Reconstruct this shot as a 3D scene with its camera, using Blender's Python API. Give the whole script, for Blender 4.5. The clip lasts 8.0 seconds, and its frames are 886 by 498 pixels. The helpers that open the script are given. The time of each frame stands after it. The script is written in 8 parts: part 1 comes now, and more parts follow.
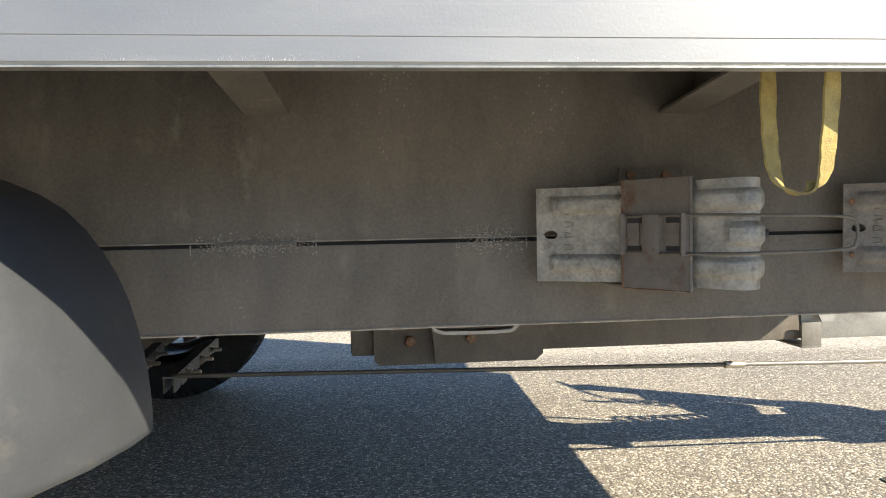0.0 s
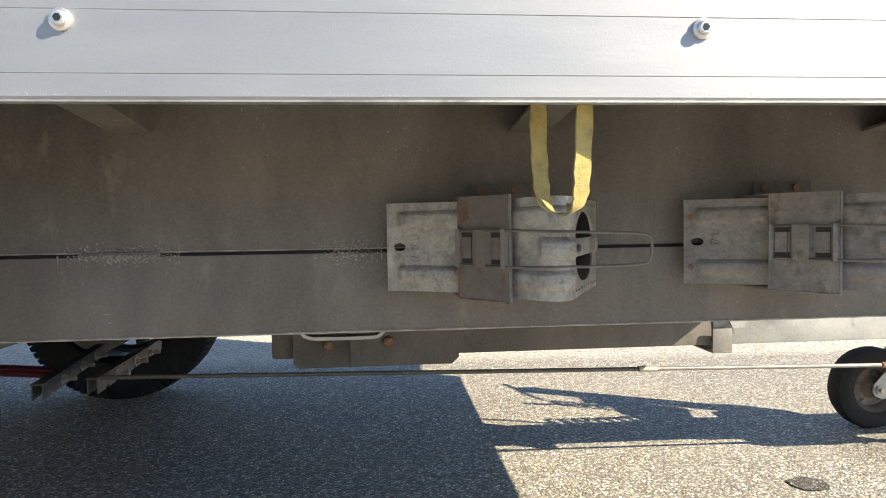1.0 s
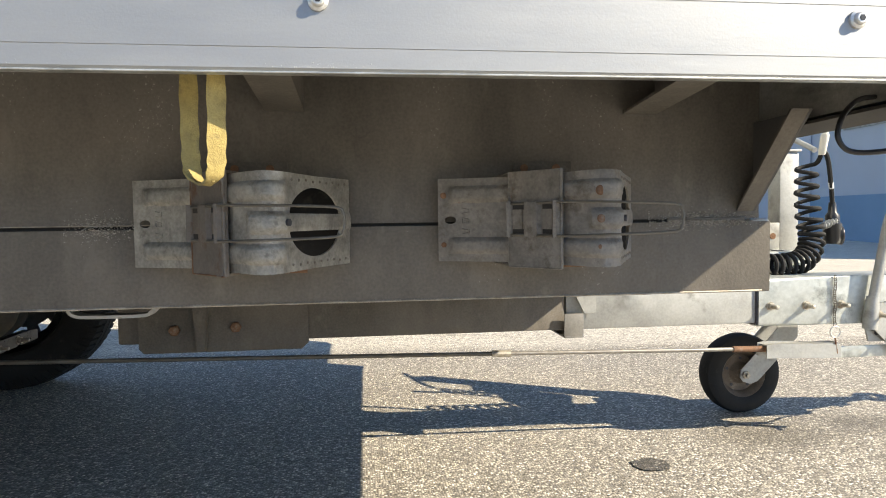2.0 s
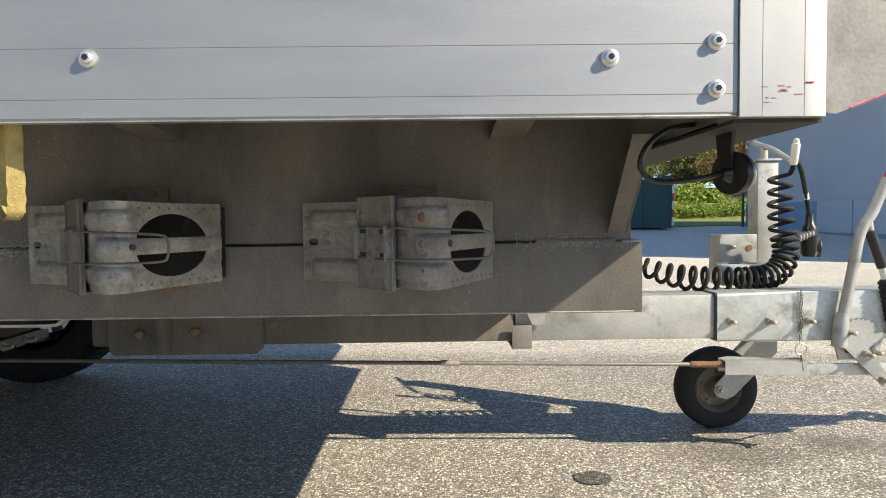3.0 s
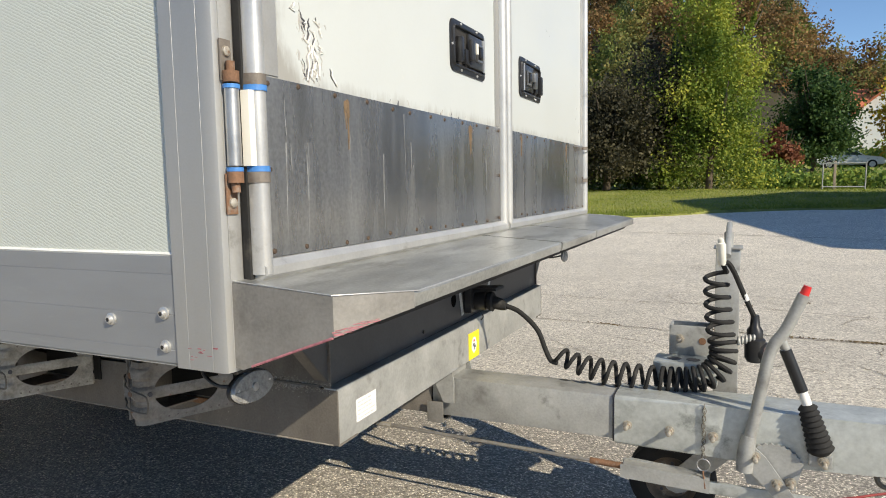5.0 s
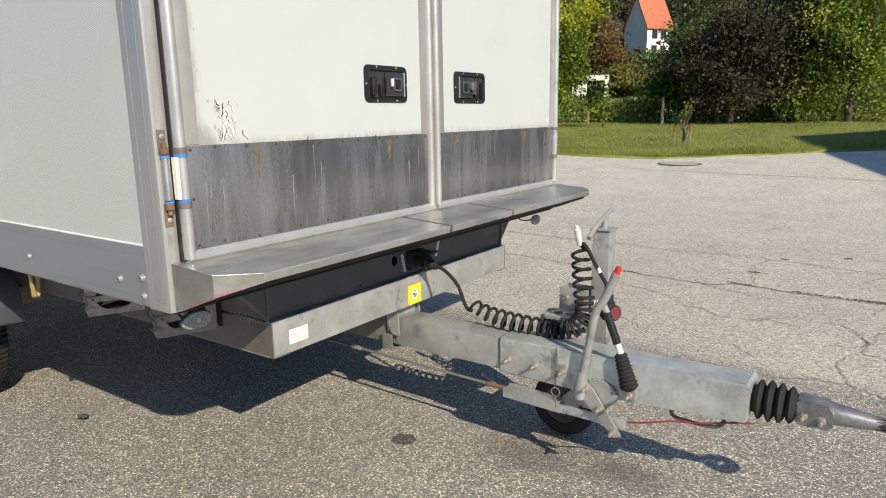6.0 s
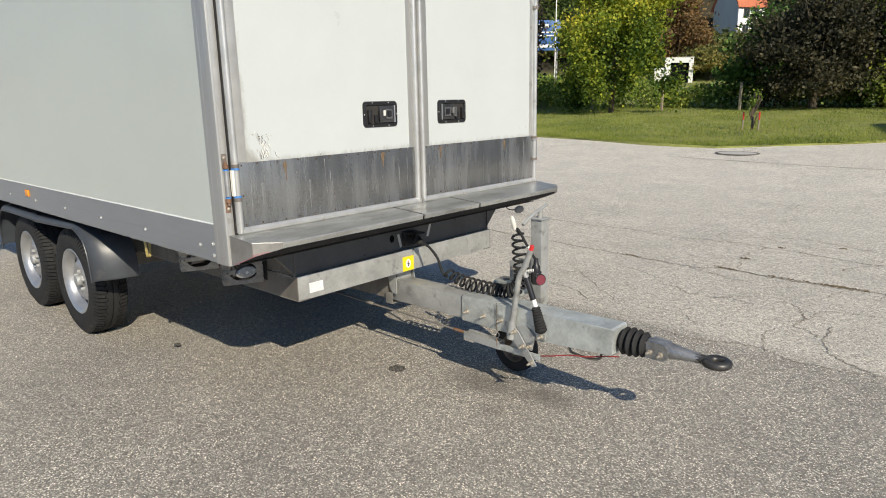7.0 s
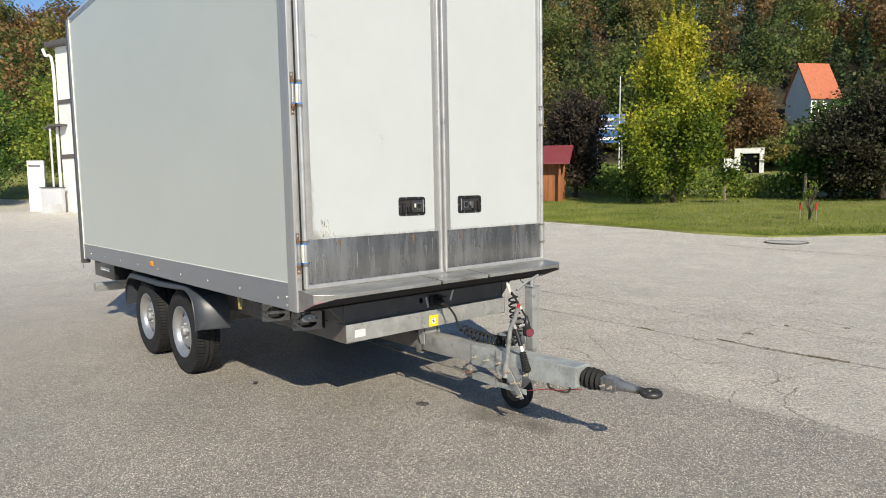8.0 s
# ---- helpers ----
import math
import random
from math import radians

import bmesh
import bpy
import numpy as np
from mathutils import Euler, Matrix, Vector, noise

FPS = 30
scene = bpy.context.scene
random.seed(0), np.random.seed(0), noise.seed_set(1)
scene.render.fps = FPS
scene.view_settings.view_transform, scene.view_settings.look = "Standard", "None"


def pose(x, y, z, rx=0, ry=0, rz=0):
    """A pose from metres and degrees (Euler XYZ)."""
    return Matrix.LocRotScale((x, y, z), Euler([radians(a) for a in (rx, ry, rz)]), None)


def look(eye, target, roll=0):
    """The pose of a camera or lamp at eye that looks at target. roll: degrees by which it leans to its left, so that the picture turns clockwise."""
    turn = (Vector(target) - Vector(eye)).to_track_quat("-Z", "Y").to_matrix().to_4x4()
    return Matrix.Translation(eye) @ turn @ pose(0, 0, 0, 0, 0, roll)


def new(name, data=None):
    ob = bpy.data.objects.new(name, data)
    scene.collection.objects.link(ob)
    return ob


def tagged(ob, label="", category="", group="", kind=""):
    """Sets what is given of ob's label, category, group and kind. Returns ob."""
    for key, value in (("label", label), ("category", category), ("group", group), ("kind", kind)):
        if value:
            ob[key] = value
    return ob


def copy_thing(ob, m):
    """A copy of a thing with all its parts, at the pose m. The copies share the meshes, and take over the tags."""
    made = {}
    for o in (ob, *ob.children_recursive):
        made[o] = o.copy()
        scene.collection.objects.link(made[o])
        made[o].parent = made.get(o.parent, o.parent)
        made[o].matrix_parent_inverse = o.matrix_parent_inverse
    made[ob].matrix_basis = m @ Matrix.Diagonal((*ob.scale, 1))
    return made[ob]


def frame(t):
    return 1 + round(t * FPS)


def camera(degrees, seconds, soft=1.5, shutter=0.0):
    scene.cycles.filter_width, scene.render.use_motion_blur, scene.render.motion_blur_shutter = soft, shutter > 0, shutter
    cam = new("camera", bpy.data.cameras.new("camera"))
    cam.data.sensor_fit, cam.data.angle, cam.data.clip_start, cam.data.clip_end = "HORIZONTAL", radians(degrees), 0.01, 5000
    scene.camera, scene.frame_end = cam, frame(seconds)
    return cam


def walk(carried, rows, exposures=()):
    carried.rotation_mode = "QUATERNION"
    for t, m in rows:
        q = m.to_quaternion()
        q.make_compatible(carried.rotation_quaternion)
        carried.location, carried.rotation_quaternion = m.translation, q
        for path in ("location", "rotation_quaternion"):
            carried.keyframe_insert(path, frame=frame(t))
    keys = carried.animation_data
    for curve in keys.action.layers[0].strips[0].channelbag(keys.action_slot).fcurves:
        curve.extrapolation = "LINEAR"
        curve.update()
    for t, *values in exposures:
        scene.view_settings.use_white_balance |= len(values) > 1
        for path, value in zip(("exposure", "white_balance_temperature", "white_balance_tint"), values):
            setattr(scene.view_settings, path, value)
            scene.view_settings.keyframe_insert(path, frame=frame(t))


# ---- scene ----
cam = camera(68.5, 8.0, soft=1.0)
PATH = [
    (0, (0.034, 0.055, 0.627), (0.218, 2.045, 0.546), -0.4),
    (0.5, (0.121, 0.041, 0.63), (0.307, 2.031, 0.548), -0.2),
    (1, (0.229, -0.013, 0.642), (0.413, 1.977, 0.565), -0.1),
    (1.5, (0.388, -0.067, 0.606), (0.595, 1.921, 0.531), -0.1),
    (2, (0.553, -0.062, 0.615), (0.796, 1.921, 0.528), 0.0),
    (2.2, (0.619, -0.065, 0.624), (0.863, 1.919, 0.538), 0.0),
    (3.3, (0.97, -0.154, 0.672), (0.861, 1.841, 0.583), -0.0),
    (3.5, (1.046, -0.16, 0.691), (0.849, 1.828, 0.609), -0.1),
    (4, (1.3, -0.109, 0.711), (0.818, 1.83, 0.626), -0.1),
    (4.5, (1.605, -0.107, 0.843), (0.797, 1.72, 0.76), -0.1),
    (5, (1.916, -0.126, 1.019), (1.086, 1.683, 0.82), -0.4),
    (5.2, (2.062, -0.144, 1.074), (1.23, 1.656, 0.809), -0.3),
    (6.3, (3.01, -0.448, 1.322), (1.806, 1.088, 0.883), -0.7),
    (6.5, (3.184, -0.531, 1.37), (1.971, 0.996, 0.922), -0.7),
    (7, (3.652, -0.754, 1.431), (2.338, 0.681, 0.969), -0.7),
    (7.5, (4.09, -1.035, 1.465), (2.716, 0.374, 1.112), -0.6),
    (8, (4.59, -1.247, 1.483), (3.095, 0.068, 1.285), -0.6),
]
EXPOSURES = [(0, 1.08, 7800, 8), (0.5, 1.23, 7800, 8), (1.0, 1.18, 7800, 8), (2.0, 0.95, 7750, 8), (3.5, 0.58, 7600, 8), (4.5, 0.39, 7450, 8), (5.2, 0.13, 7300, 8), (6.5, 0.06, 7150, 8), (8, 0.0, 7100, 8)]
walk(cam, [(t, look(eye, target, roll)) for t, eye, target, roll in PATH], EXPOSURES)

# ---- daylight ----
SUN_WAY = Vector((-1.31, 0.67, -1.0))
world = bpy.data.worlds.new("daylight")
scene.world = world
world.use_nodes = True
wn, wl = world.node_tree.nodes, world.node_tree.links
sky = wn.new("ShaderNodeTexSky")
sky.sky_type, sky.sun_disc = "NISHITA", False
sky.sun_elevation = math.asin(-SUN_WAY.normalized().z)
sky.sun_rotation = math.atan2(-SUN_WAY.x, -SUN_WAY.y)
sky.air_density, sky.dust_density, sky.ozone_density = 0.9, 0.0, 6.0
sky.altitude = 1200
wl.new(sky.outputs[0], wn["Background"].inputs[0])
wn["Background"].inputs[1].default_value = 0.15
sun = new("sun", bpy.data.lights.new("sun", "SUN"))
sun.data.energy, sun.data.angle, sun.data.color = 5.0, radians(0.53), (1.0, 0.94, 0.85)
sun.rotation_mode = "QUATERNION"
sun.rotation_quaternion = SUN_WAY.to_track_quat("-Z", "Y")
sun.location = (9, -5, 12)

# ---- mesh helpers ----
CENTRE = 1.635                    # the trailer's middle line
TILT = Matrix.Translation((1.185, CENTRE, 0.761)) @ pose(0, 0, 0, 0, -0.77, 0) @ Matrix.Translation((-1.185, -CENTRE, -0.761))


def bx(bm, x0, x1, y0, y1, z0, z1, bev=0.0):
    vs = [bm.verts.new((x, y, z)) for x in (x0, x1) for y in (y0, y1) for z in (z0, z1)]
    fs = [bm.faces.new([vs[i] for i in f]) for f in ((0, 1, 3, 2), (4, 6, 7, 5), (0, 4, 5, 1), (2, 3, 7, 6), (0, 2, 6, 4), (1, 5, 7, 3))]
    if bev:
        bmesh.ops.bevel(bm, geom=list({e for f in fs for e in f.edges}), offset=bev, segments=2, affect="EDGES", profile=0.6)
    return bm


def prism(bm, poly, put, lo, hi):
    """A straight bar of the outline poly; put(u, v, w) gives the place of an outline point at w."""
    a = [bm.verts.new(put(u, v, lo)) for u, v in poly]
    b = [bm.verts.new(put(u, v, hi)) for u, v in poly]
    bm.faces.new(a), bm.faces.new(b[::-1])
    for i in range(len(poly)):
        j = (i + 1) % len(poly)
        bm.faces.new((a[i], b[i], b[j], a[j]))
    return bm


def along_x(u, v, w):
    return (w, u, v)


def along_y(u, v, w):
    return (u, w, v)


def along_z(u, v, w):
    return (u, v, w)


def sweep(bm, pts, r, n=8, caps=True, flat=None):
    """A tube along points; r a number or one for each point; flat=(w, t): a flat band instead."""
    pts = [Vector(p) for p in pts]
    rs = r if isinstance(r, (list, tuple)) else [r] * len(pts)
    side, rings = None, []
    for i, p in enumerate(pts):
        d = (pts[min(i + 1, len(pts) - 1)] - pts[max(i - 1, 0)]).normalized()
        if side is None:
            side = d.cross(Vector((0, 0, 1)) if abs(d.z) < 0.9 else Vector((1, 0, 0))).normalized()
        side = (side - d * side.dot(d)).normalized()
        up = side.cross(d)
        if flat:
            ring = [p + side * (a * flat[0] / 2) + up * (b * flat[1] / 2) for a, b in ((-1, -1), (1, -1), (1, 1), (-1, 1))]
        else:
            ring = [p + (side * math.cos(a) + up * math.sin(a)) * rs[i] for a in (2 * math.pi * k / n for k in range(n))]
        rings.append([bm.verts.new(v) for v in ring])
    m = len(rings[0])
    for a, b in zip(rings, rings[1:]):
        for k in range(m):
            bm.faces.new((a[k], a[(k + 1) % m], b[(k + 1) % m], b[k]))
    if caps:
        bm.faces.new(rings[0][::-1]), bm.faces.new(rings[-1])
    return bm


def cyl(bm, p, q, r, r2=None, n=16):
    return sweep(bm, [p, q], [r, r if r2 is None else r2], n)


def lathe(bm, prof, put, n=32, closed=False):
    """Turn the profile (radius, along) round; put(a, b, along) gives the place."""
    rings = [[bm.verts.new(put(r * math.cos(2 * math.pi * k / n), r * math.sin(2 * math.pi * k / n), h)) for k in range(n)] for r, h in prof]
    pairs = list(zip(rings, rings[1:])) + ([(rings[-1], rings[0])] if closed else [])
    for a, b in pairs:
        for k in range(n):
            bm.faces.new((a[k], a[(k + 1) % n], b[(k + 1) % n], b[k]))
    if not closed:
        for ring in (rings[0][::-1], rings[-1]):
            bm.faces.new(ring)
    return bm


def ball(bm, c, r, squash=1.0, n=12):
    prof = [(max(r * math.sin(math.pi * i / 8), r * 0.02), c[2] - squash * r * math.cos(math.pi * i / 8)) for i in range(9)]
    return lathe(bm, prof, lambda a, b, h: (c[0] + a, c[1] + b, h), n)


def smooth_curve(pts, n=8):
    """A smooth line through points."""
    pts = [Vector(p) for p in pts]
    out = []
    for i in range(len(pts) - 1):
        p0, p1, p2, p3 = pts[max(i - 1, 0)], pts[i], pts[i + 1], pts[min(i + 2, len(pts) - 1)]
        for k in range(n):
            t = k / n
            out.append(0.5 * (2 * p1 + (p2 - p0) * t + (2 * p0 - 5 * p1 + 4 * p2 - p3) * t * t + (3 * p1 - p0 - 3 * p2 + p3) * t ** 3))
    return out + [pts[-1]]


def finish(bm, name, material, angle=38):
    bmesh.ops.recalc_face_normals(bm, faces=bm.faces)
    me = bpy.data.meshes.new(name)
    bm.to_mesh(me)
    bm.free()
    me.polygons.foreach_set("use_smooth", [True] * len(me.polygons))
    me.set_sharp_from_angle(angle=radians(angle))
    me.materials.append(material)
    return me


def part(name, bm, material, parent, label="", m=None, angle=38):
    ob = new(name, finish(bm, name, material, angle))
    ob.parent = parent
    if m is not None:
        ob.matrix_basis = m
    return tagged(ob, label)


def again(ob, m, parent=None):
    """A further part on the same mesh."""
    o = new(ob.name.split(".")[0], ob.data)
    o.parent = parent or ob.parent
    o.matrix_basis = m
    if "label" in ob:
        o["label"] = ob["label"]
    return o


def thing(name, label, category, m=None, group="", kind=""):
    ob = new(name)
    ob.empty_display_size = 0.1
    if m is not None:
        ob.matrix_basis = m
    return tagged(ob, label, category, group, kind)


def single(name, bm, material, label, category, m=None, group="", kind="", angle=38):
    ob = new(name, finish(bm, name, material, angle))
    if m is not None:
        ob.matrix_basis = m
    return tagged(ob, label, category, group, kind)


def new_bm():
    return bmesh.new()


# ---- materials ----
def material(name, base, rough=0.6, metal=0.0, var=0.2, scale=6.0, fine=120.0, bump=0.15, tint=None, stain=0.0, stain_at=3.0, streak=None, spec=0.5, depth=0.002, speck=None):
    """A worn surface: broad patches, a fine grain with relief, and stains of the colour tint."""
    m = bpy.data.materials.new(name)
    m.use_nodes = True
    nt = m.node_tree
    n, l = nt.nodes, nt.links
    b = n["Principled BSDF"]
    co = n.new("ShaderNodeTexCoord")
    src = co.outputs["Object"]
    if streak:
        mp = n.new("ShaderNodeMapping")
        mp.inputs["Scale"].default_value = streak
        l.new(src, mp.inputs[0])
        broad_src = mp.outputs[0]
    else:
        broad_src = src
    n1 = n.new("ShaderNodeTexNoise")
    n1.inputs["Scale"].default_value, n1.inputs["Detail"].default_value, n1.inputs["Roughness"].default_value = scale, 6, 0.65
    l.new(broad_src, n1.inputs["Vector"])
    n2 = n.new("ShaderNodeTexNoise")
    n2.inputs["Scale"].default_value, n2.inputs["Detail"].default_value = fine, 4
    l.new(src, n2.inputs["Vector"])
    add = n.new("ShaderNodeMath")
    add.operation = "MULTIPLY_ADD"
    l.new(n2.outputs[0], add.inputs[0])
    add.inputs[1].default_value = 0.35
    l.new(n1.outputs[0], add.inputs[2])
    ramp = n.new("ShaderNodeMapRange")
    ramp.inputs[1].default_value, ramp.inputs[2].default_value = 0.45, 0.9
    l.new(add.outputs[0], ramp.inputs[0])
    mix = n.new("ShaderNodeMix")
    mix.data_type = "RGBA"
    mix.inputs["A"].default_value = (*[c * (1 - var) for c in base], 1)
    mix.inputs["B"].default_value = (*[min(c * (1 + var), 1) for c in base], 1)
    l.new(ramp.outputs[0], mix.inputs["Factor"])
    colour = mix.outputs["Result"]
    if tint:
        n3 = n.new("ShaderNodeTexNoise")
        n3.inputs["Scale"].default_value, n3.inputs["Detail"].default_value, n3.inputs["Roughness"].default_value = stain_at, 8, 0.7
        l.new(broad_src, n3.inputs["Vector"])
        cut = n.new("ShaderNodeMapRange")
        cut.inputs[1].default_value, cut.inputs[2].default_value = 0.72 - 0.3 * stain, 0.8 - 0.2 * stain
        l.new(n3.outputs[0], cut.inputs[0])
        mx = n.new("ShaderNodeMix")
        mx.data_type = "RGBA"
        l.new(cut.outputs[0], mx.inputs["Factor"])
        l.new(colour, mx.inputs["A"])
        mx.inputs["B"].default_value = (*tint, 1)
        colour = mx.outputs["Result"]
    if speck:
        n4 = n.new("ShaderNodeTexNoise")
        n4.inputs["Scale"].default_value, n4.inputs["Detail"].default_value = speck[1], 2
        l.new(src, n4.inputs["Vector"])
        gate = n.new("ShaderNodeMath")
        gate.operation = "MULTIPLY"
        l.new(n4.outputs[0], gate.inputs[0])
        l.new(n1.outputs[0], gate.inputs[1])
        c4 = n.new("ShaderNodeMapRange")
        c4.inputs[1].default_value, c4.inputs[2].default_value = speck[2], speck[2] + 0.05
        l.new(gate.outputs[0], c4.inputs[0])
        m4 = n.new("ShaderNodeMix")
        m4.data_type = "RGBA"
        l.new(c4.outputs[0], m4.inputs["Factor"])
        l.new(colour, m4.inputs["A"])
        m4.inputs["B"].default_value = (*speck[0], 1)
        colour = m4.outputs["Result"]
    l.new(colour, b.inputs["Base Color"])
    rr = n.new("ShaderNodeMapRange")
    rr.inputs[3].default_value, rr.inputs[4].default_value = max(rough - 0.12, 0.05), min(rough + 0.12, 1)
    l.new(n1.outputs[0], rr.inputs[0])
    l.new(rr.outputs[0], b.inputs["Roughness"])
    b.inputs["Metallic"].default_value = metal
    b.inputs["Specular IOR Level"].default_value = spec
    bp = n.new("ShaderNodeBump")
    bp.inputs["Strength"].default_value, bp.inputs["Distance"].default_value = bump, depth
    l.new(add.outputs[0], bp.inputs["Height"])
    l.new(bp.outputs[0], b.inputs["Normal"])
    return m


ALU = material("mill_aluminium", (0.362, 0.374, 0.383), 0.54, 0.66, 0.06, 5, 400, 0.14, (0.40, 0.41, 0.415), 0.3, 4, (1, 1, 6))
ALU_DULL = material("weathered_aluminium", (0.47, 0.475, 0.455), 0.36, 0.7, 0.35, 7, 200, 0.3, (0.27, 0.27, 0.25), 0.6, 9, (1.6, 0.5, 1.4), speck=((0.62, 0.63, 0.61), 90, 0.40))
ALU_POST = material("anodised_post", (0.44, 0.44, 0.425), 0.48, 0.6, 0.06, 6, 300, 0.08, (0.5, 0.49, 0.46), 0.2, 3, (1, 1, 0.3))
KICK = material("streaked_steel_sheet", (0.28, 0.284, 0.283), 0.27, 0.75, 0.45, 4.0, 140, 0.12, (0.50, 0.51, 0.505), 0.34, 10.0, (1, 2.6, 0.40))
TUBE = material("pale_door_profile", (0.52, 0.52, 0.505), 0.36, 0.5, 0.12, 9, 240, 0.12, (0.31, 0.30, 0.275), 0.45, 12)
GALV = material("galvanised_steel", (0.40, 0.405, 0.39), 0.5, 0.4, 0.25, 9, 160, 0.25, (0.19, 0.19, 0.175), 0.55, 10)
GALV_DIRTY = material("dusty_galvanised_steel", (0.15, 0.136, 0.118), 0.7, 0.1, 0.42, 5, 220, 0.5, (0.205, 0.188, 0.162), 0.5, 17, (1, 1, 0.5), speck=((0.36, 0.34, 0.31), 240, 0.405))
GALV_CLEAN = material("bright_galvanised_steel", (0.50, 0.525, 0.505), 0.40, 0.4, 0.28, 9, 90, 0.25, (0.25, 0.265, 0.25), 0.56, 11)
CHOCK = material("aged_zinc_sheet", (0.33, 0.312, 0.275), 0.5, 0.35, 0.5, 26, 220, 0.9, (0.15, 0.135, 0.112), 0.52, 34, speck=((0.60, 0.58, 0.53), 130, 0.42))
CHOCK_DARK = material("dusty_grey_zinc_sheet", (0.235, 0.215, 0.19), 0.6, 0.25, 0.4, 24, 220, 0.8, (0.14, 0.12, 0.098), 0.62, 26, speck=((0.22, 0.09, 0.055), 60, 0.405))
RUST = material("rusty_steel", (0.22, 0.12, 0.07), 0.8, 0.2, 0.4, 40, 300, 0.5, (0.3, 0.26, 0.22), 0.6, 30)
RUST_BAND = material("rust_edged_band", (0.20, 0.175, 0.15), 0.65, 0.3, 0.25, 30, 260, 0.5, (0.16, 0.09, 0.055), 0.55, 24)
JRIM = material("worn_brown_wheel_disc", (0.16, 0.125, 0.095), 0.6, 0.3, 0.4, 20, 200, 0.4, (0.36, 0.32, 0.26), 0.5, 16)
RUST_FAINT = material("thin_rust_film", (0.22, 0.15, 0.09), 0.6, 0.4, 0.5, 50, 300, 0.2, (0.30, 0.27, 0.22), 0.6, 60)
DRIP = material("dried_lime_drips", (0.37, 0.375, 0.37), 0.5, 0.5, 0.3, 50, 300, 0.1, (0.31, 0.31, 0.295), 0.6, 40)
DARK_SCREW = material("dark_rusty_screw", (0.10, 0.07, 0.05), 0.6, 0.4, 0.4, 60, 300, 0.3)
EQUAL = material("grimy_channel_steel", (0.14, 0.135, 0.125), 0.55, 0.4, 0.4, 20, 200, 0.3)
ROD_SUNLIT = material("tarnished_rod", (0.33, 0.31, 0.28), 0.45, 0.6, 0.3, 30, 200, 0.2)
STEEL = material("bare_steel", (0.50, 0.50, 0.49), 0.38, 0.8, 0.15, 20, 200, 0.15)
BOLT = material("zinc_bolt", (0.48, 0.44, 0.37), 0.45, 0.6, 0.3, 60, 300, 0.3, (0.24, 0.13, 0.07), 0.55, 50)
SCREW = material("bright_screw", (0.62, 0.61, 0.58), 0.35, 0.7, 0.2, 60, 300, 0.2, (0.35, 0.28, 0.2), 0.3, 60)
ENDPLATE = material("dusty_end_plate", (0.25, 0.24, 0.22), 0.5, 0.35, 0.3, 9, 200, 0.3, (0.17, 0.16, 0.145), 0.5, 8)
RIM = material("silver_wheel_steel", (0.45, 0.455, 0.46), 0.38, 0.7, 0.15, 15, 200, 0.1, (0.35, 0.33, 0.3), 0.4, 20)
RUBBER = material("black_rubber", (0.022, 0.022, 0.022), 0.8, 0, 0.35, 14, 260, 0.35, (0.06, 0.056, 0.05), 0.4, 20, spec=0.3)
PLASTIC = material("black_plastic", (0.018, 0.018, 0.019), 0.32, 0, 0.3, 12, 300, 0.12, (0.05, 0.048, 0.045), 0.4, 14)
LOCKSTEEL = material("dull_lock_steel", (0.30, 0.30, 0.295), 0.35, 0.8, 0.2, 30, 300, 0.15)
DARKSTEEL = material("gunmetal_latch", (0.13, 0.13, 0.13), 0.3, 0.8, 0.2, 20, 300, 0.1)
REAR_DARK = material("dark_grey_rear_frame", (0.11, 0.115, 0.12), 0.45, 0.5, 0.15, 6, 200, 0.1)
GUARD = material("dark_grey_mudguard_plastic", (0.043, 0.048, 0.055), 0.40, 0, 0.2, 8, 260, 0.15, (0.075, 0.075, 0.072), 0.4, 9)
WHITE = material("white_door_skin", (0.535, 0.565, 0.555), 0.32, 0, 0.025, 4, 200, 0.02, (0.66, 0.64, 0.58), 0.05, 7)
CREAM = material("cream_plastic", (0.74, 0.72, 0.64), 0.4, 0, 0.06, 8, 200, 0.05, (0.5, 0.46, 0.36), 0.3, 10)
CRUST = material("crusted_aluminium_edge", (0.40, 0.41, 0.415), 0.55, 0.7, 0.2, 60, 300, 0.4)
# pale tone for edges that catch light
LIT_EDGE = material("rubbed_zinc_edge", (0.36, 0.325, 0.275), 0.55, 0.3, 0.4, 40, 300, 0.4)
WELD = material("weld_spatter", (0.40, 0.375, 0.335), 0.6, 0.3, 0.3, 60, 300, 0.4)
SCUFF = material("bared_grey_plastic", (0.42, 0.41, 0.39), 0.7, 0, 0.4, 60, 300, 0.3)
SEAL = material("white_sealant", (0.78, 0.78, 0.74), 0.6, 0, 0.1, 40, 300, 0.5)
BLUE = material("blue_tape", (0.06, 0.22, 0.55), 0.4, 0, 0.2, 50, 300, 0.2)
RED = material("red_plastic", (0.62, 0.03, 0.03), 0.35, 0, 0.15, 30, 300, 0.1)
RED_SCRAPE = material("red_scraped_paint", (0.42, 0.16, 0.18), 0.6, 0, 0.4, 90, 300, 0.3)
RED_DARK = material("dull_red_sleeve", (0.30, 0.035, 0.035), 0.5, 0, 0.2, 30, 300, 0.1)
FAINT_INK = material("faded_print", (0.56, 0.56, 0.55), 0.5, 0, 0.1, 20, 300, 0.02)
REFLECT = material("dark_red_lens", (0.17, 0.03, 0.045), 0.4, 0, 0.2, 50, 400, 0.3)
AMBER = material("amber_lens", (0.85, 0.30, 0.02), 0.2, 0, 0.15, 60, 400, 0.2)
LENS = material("smoked_ribbed_lens", (0.30, 0.30, 0.29), 0.15, 0.3, 0.4, 120, 400, 0.6)
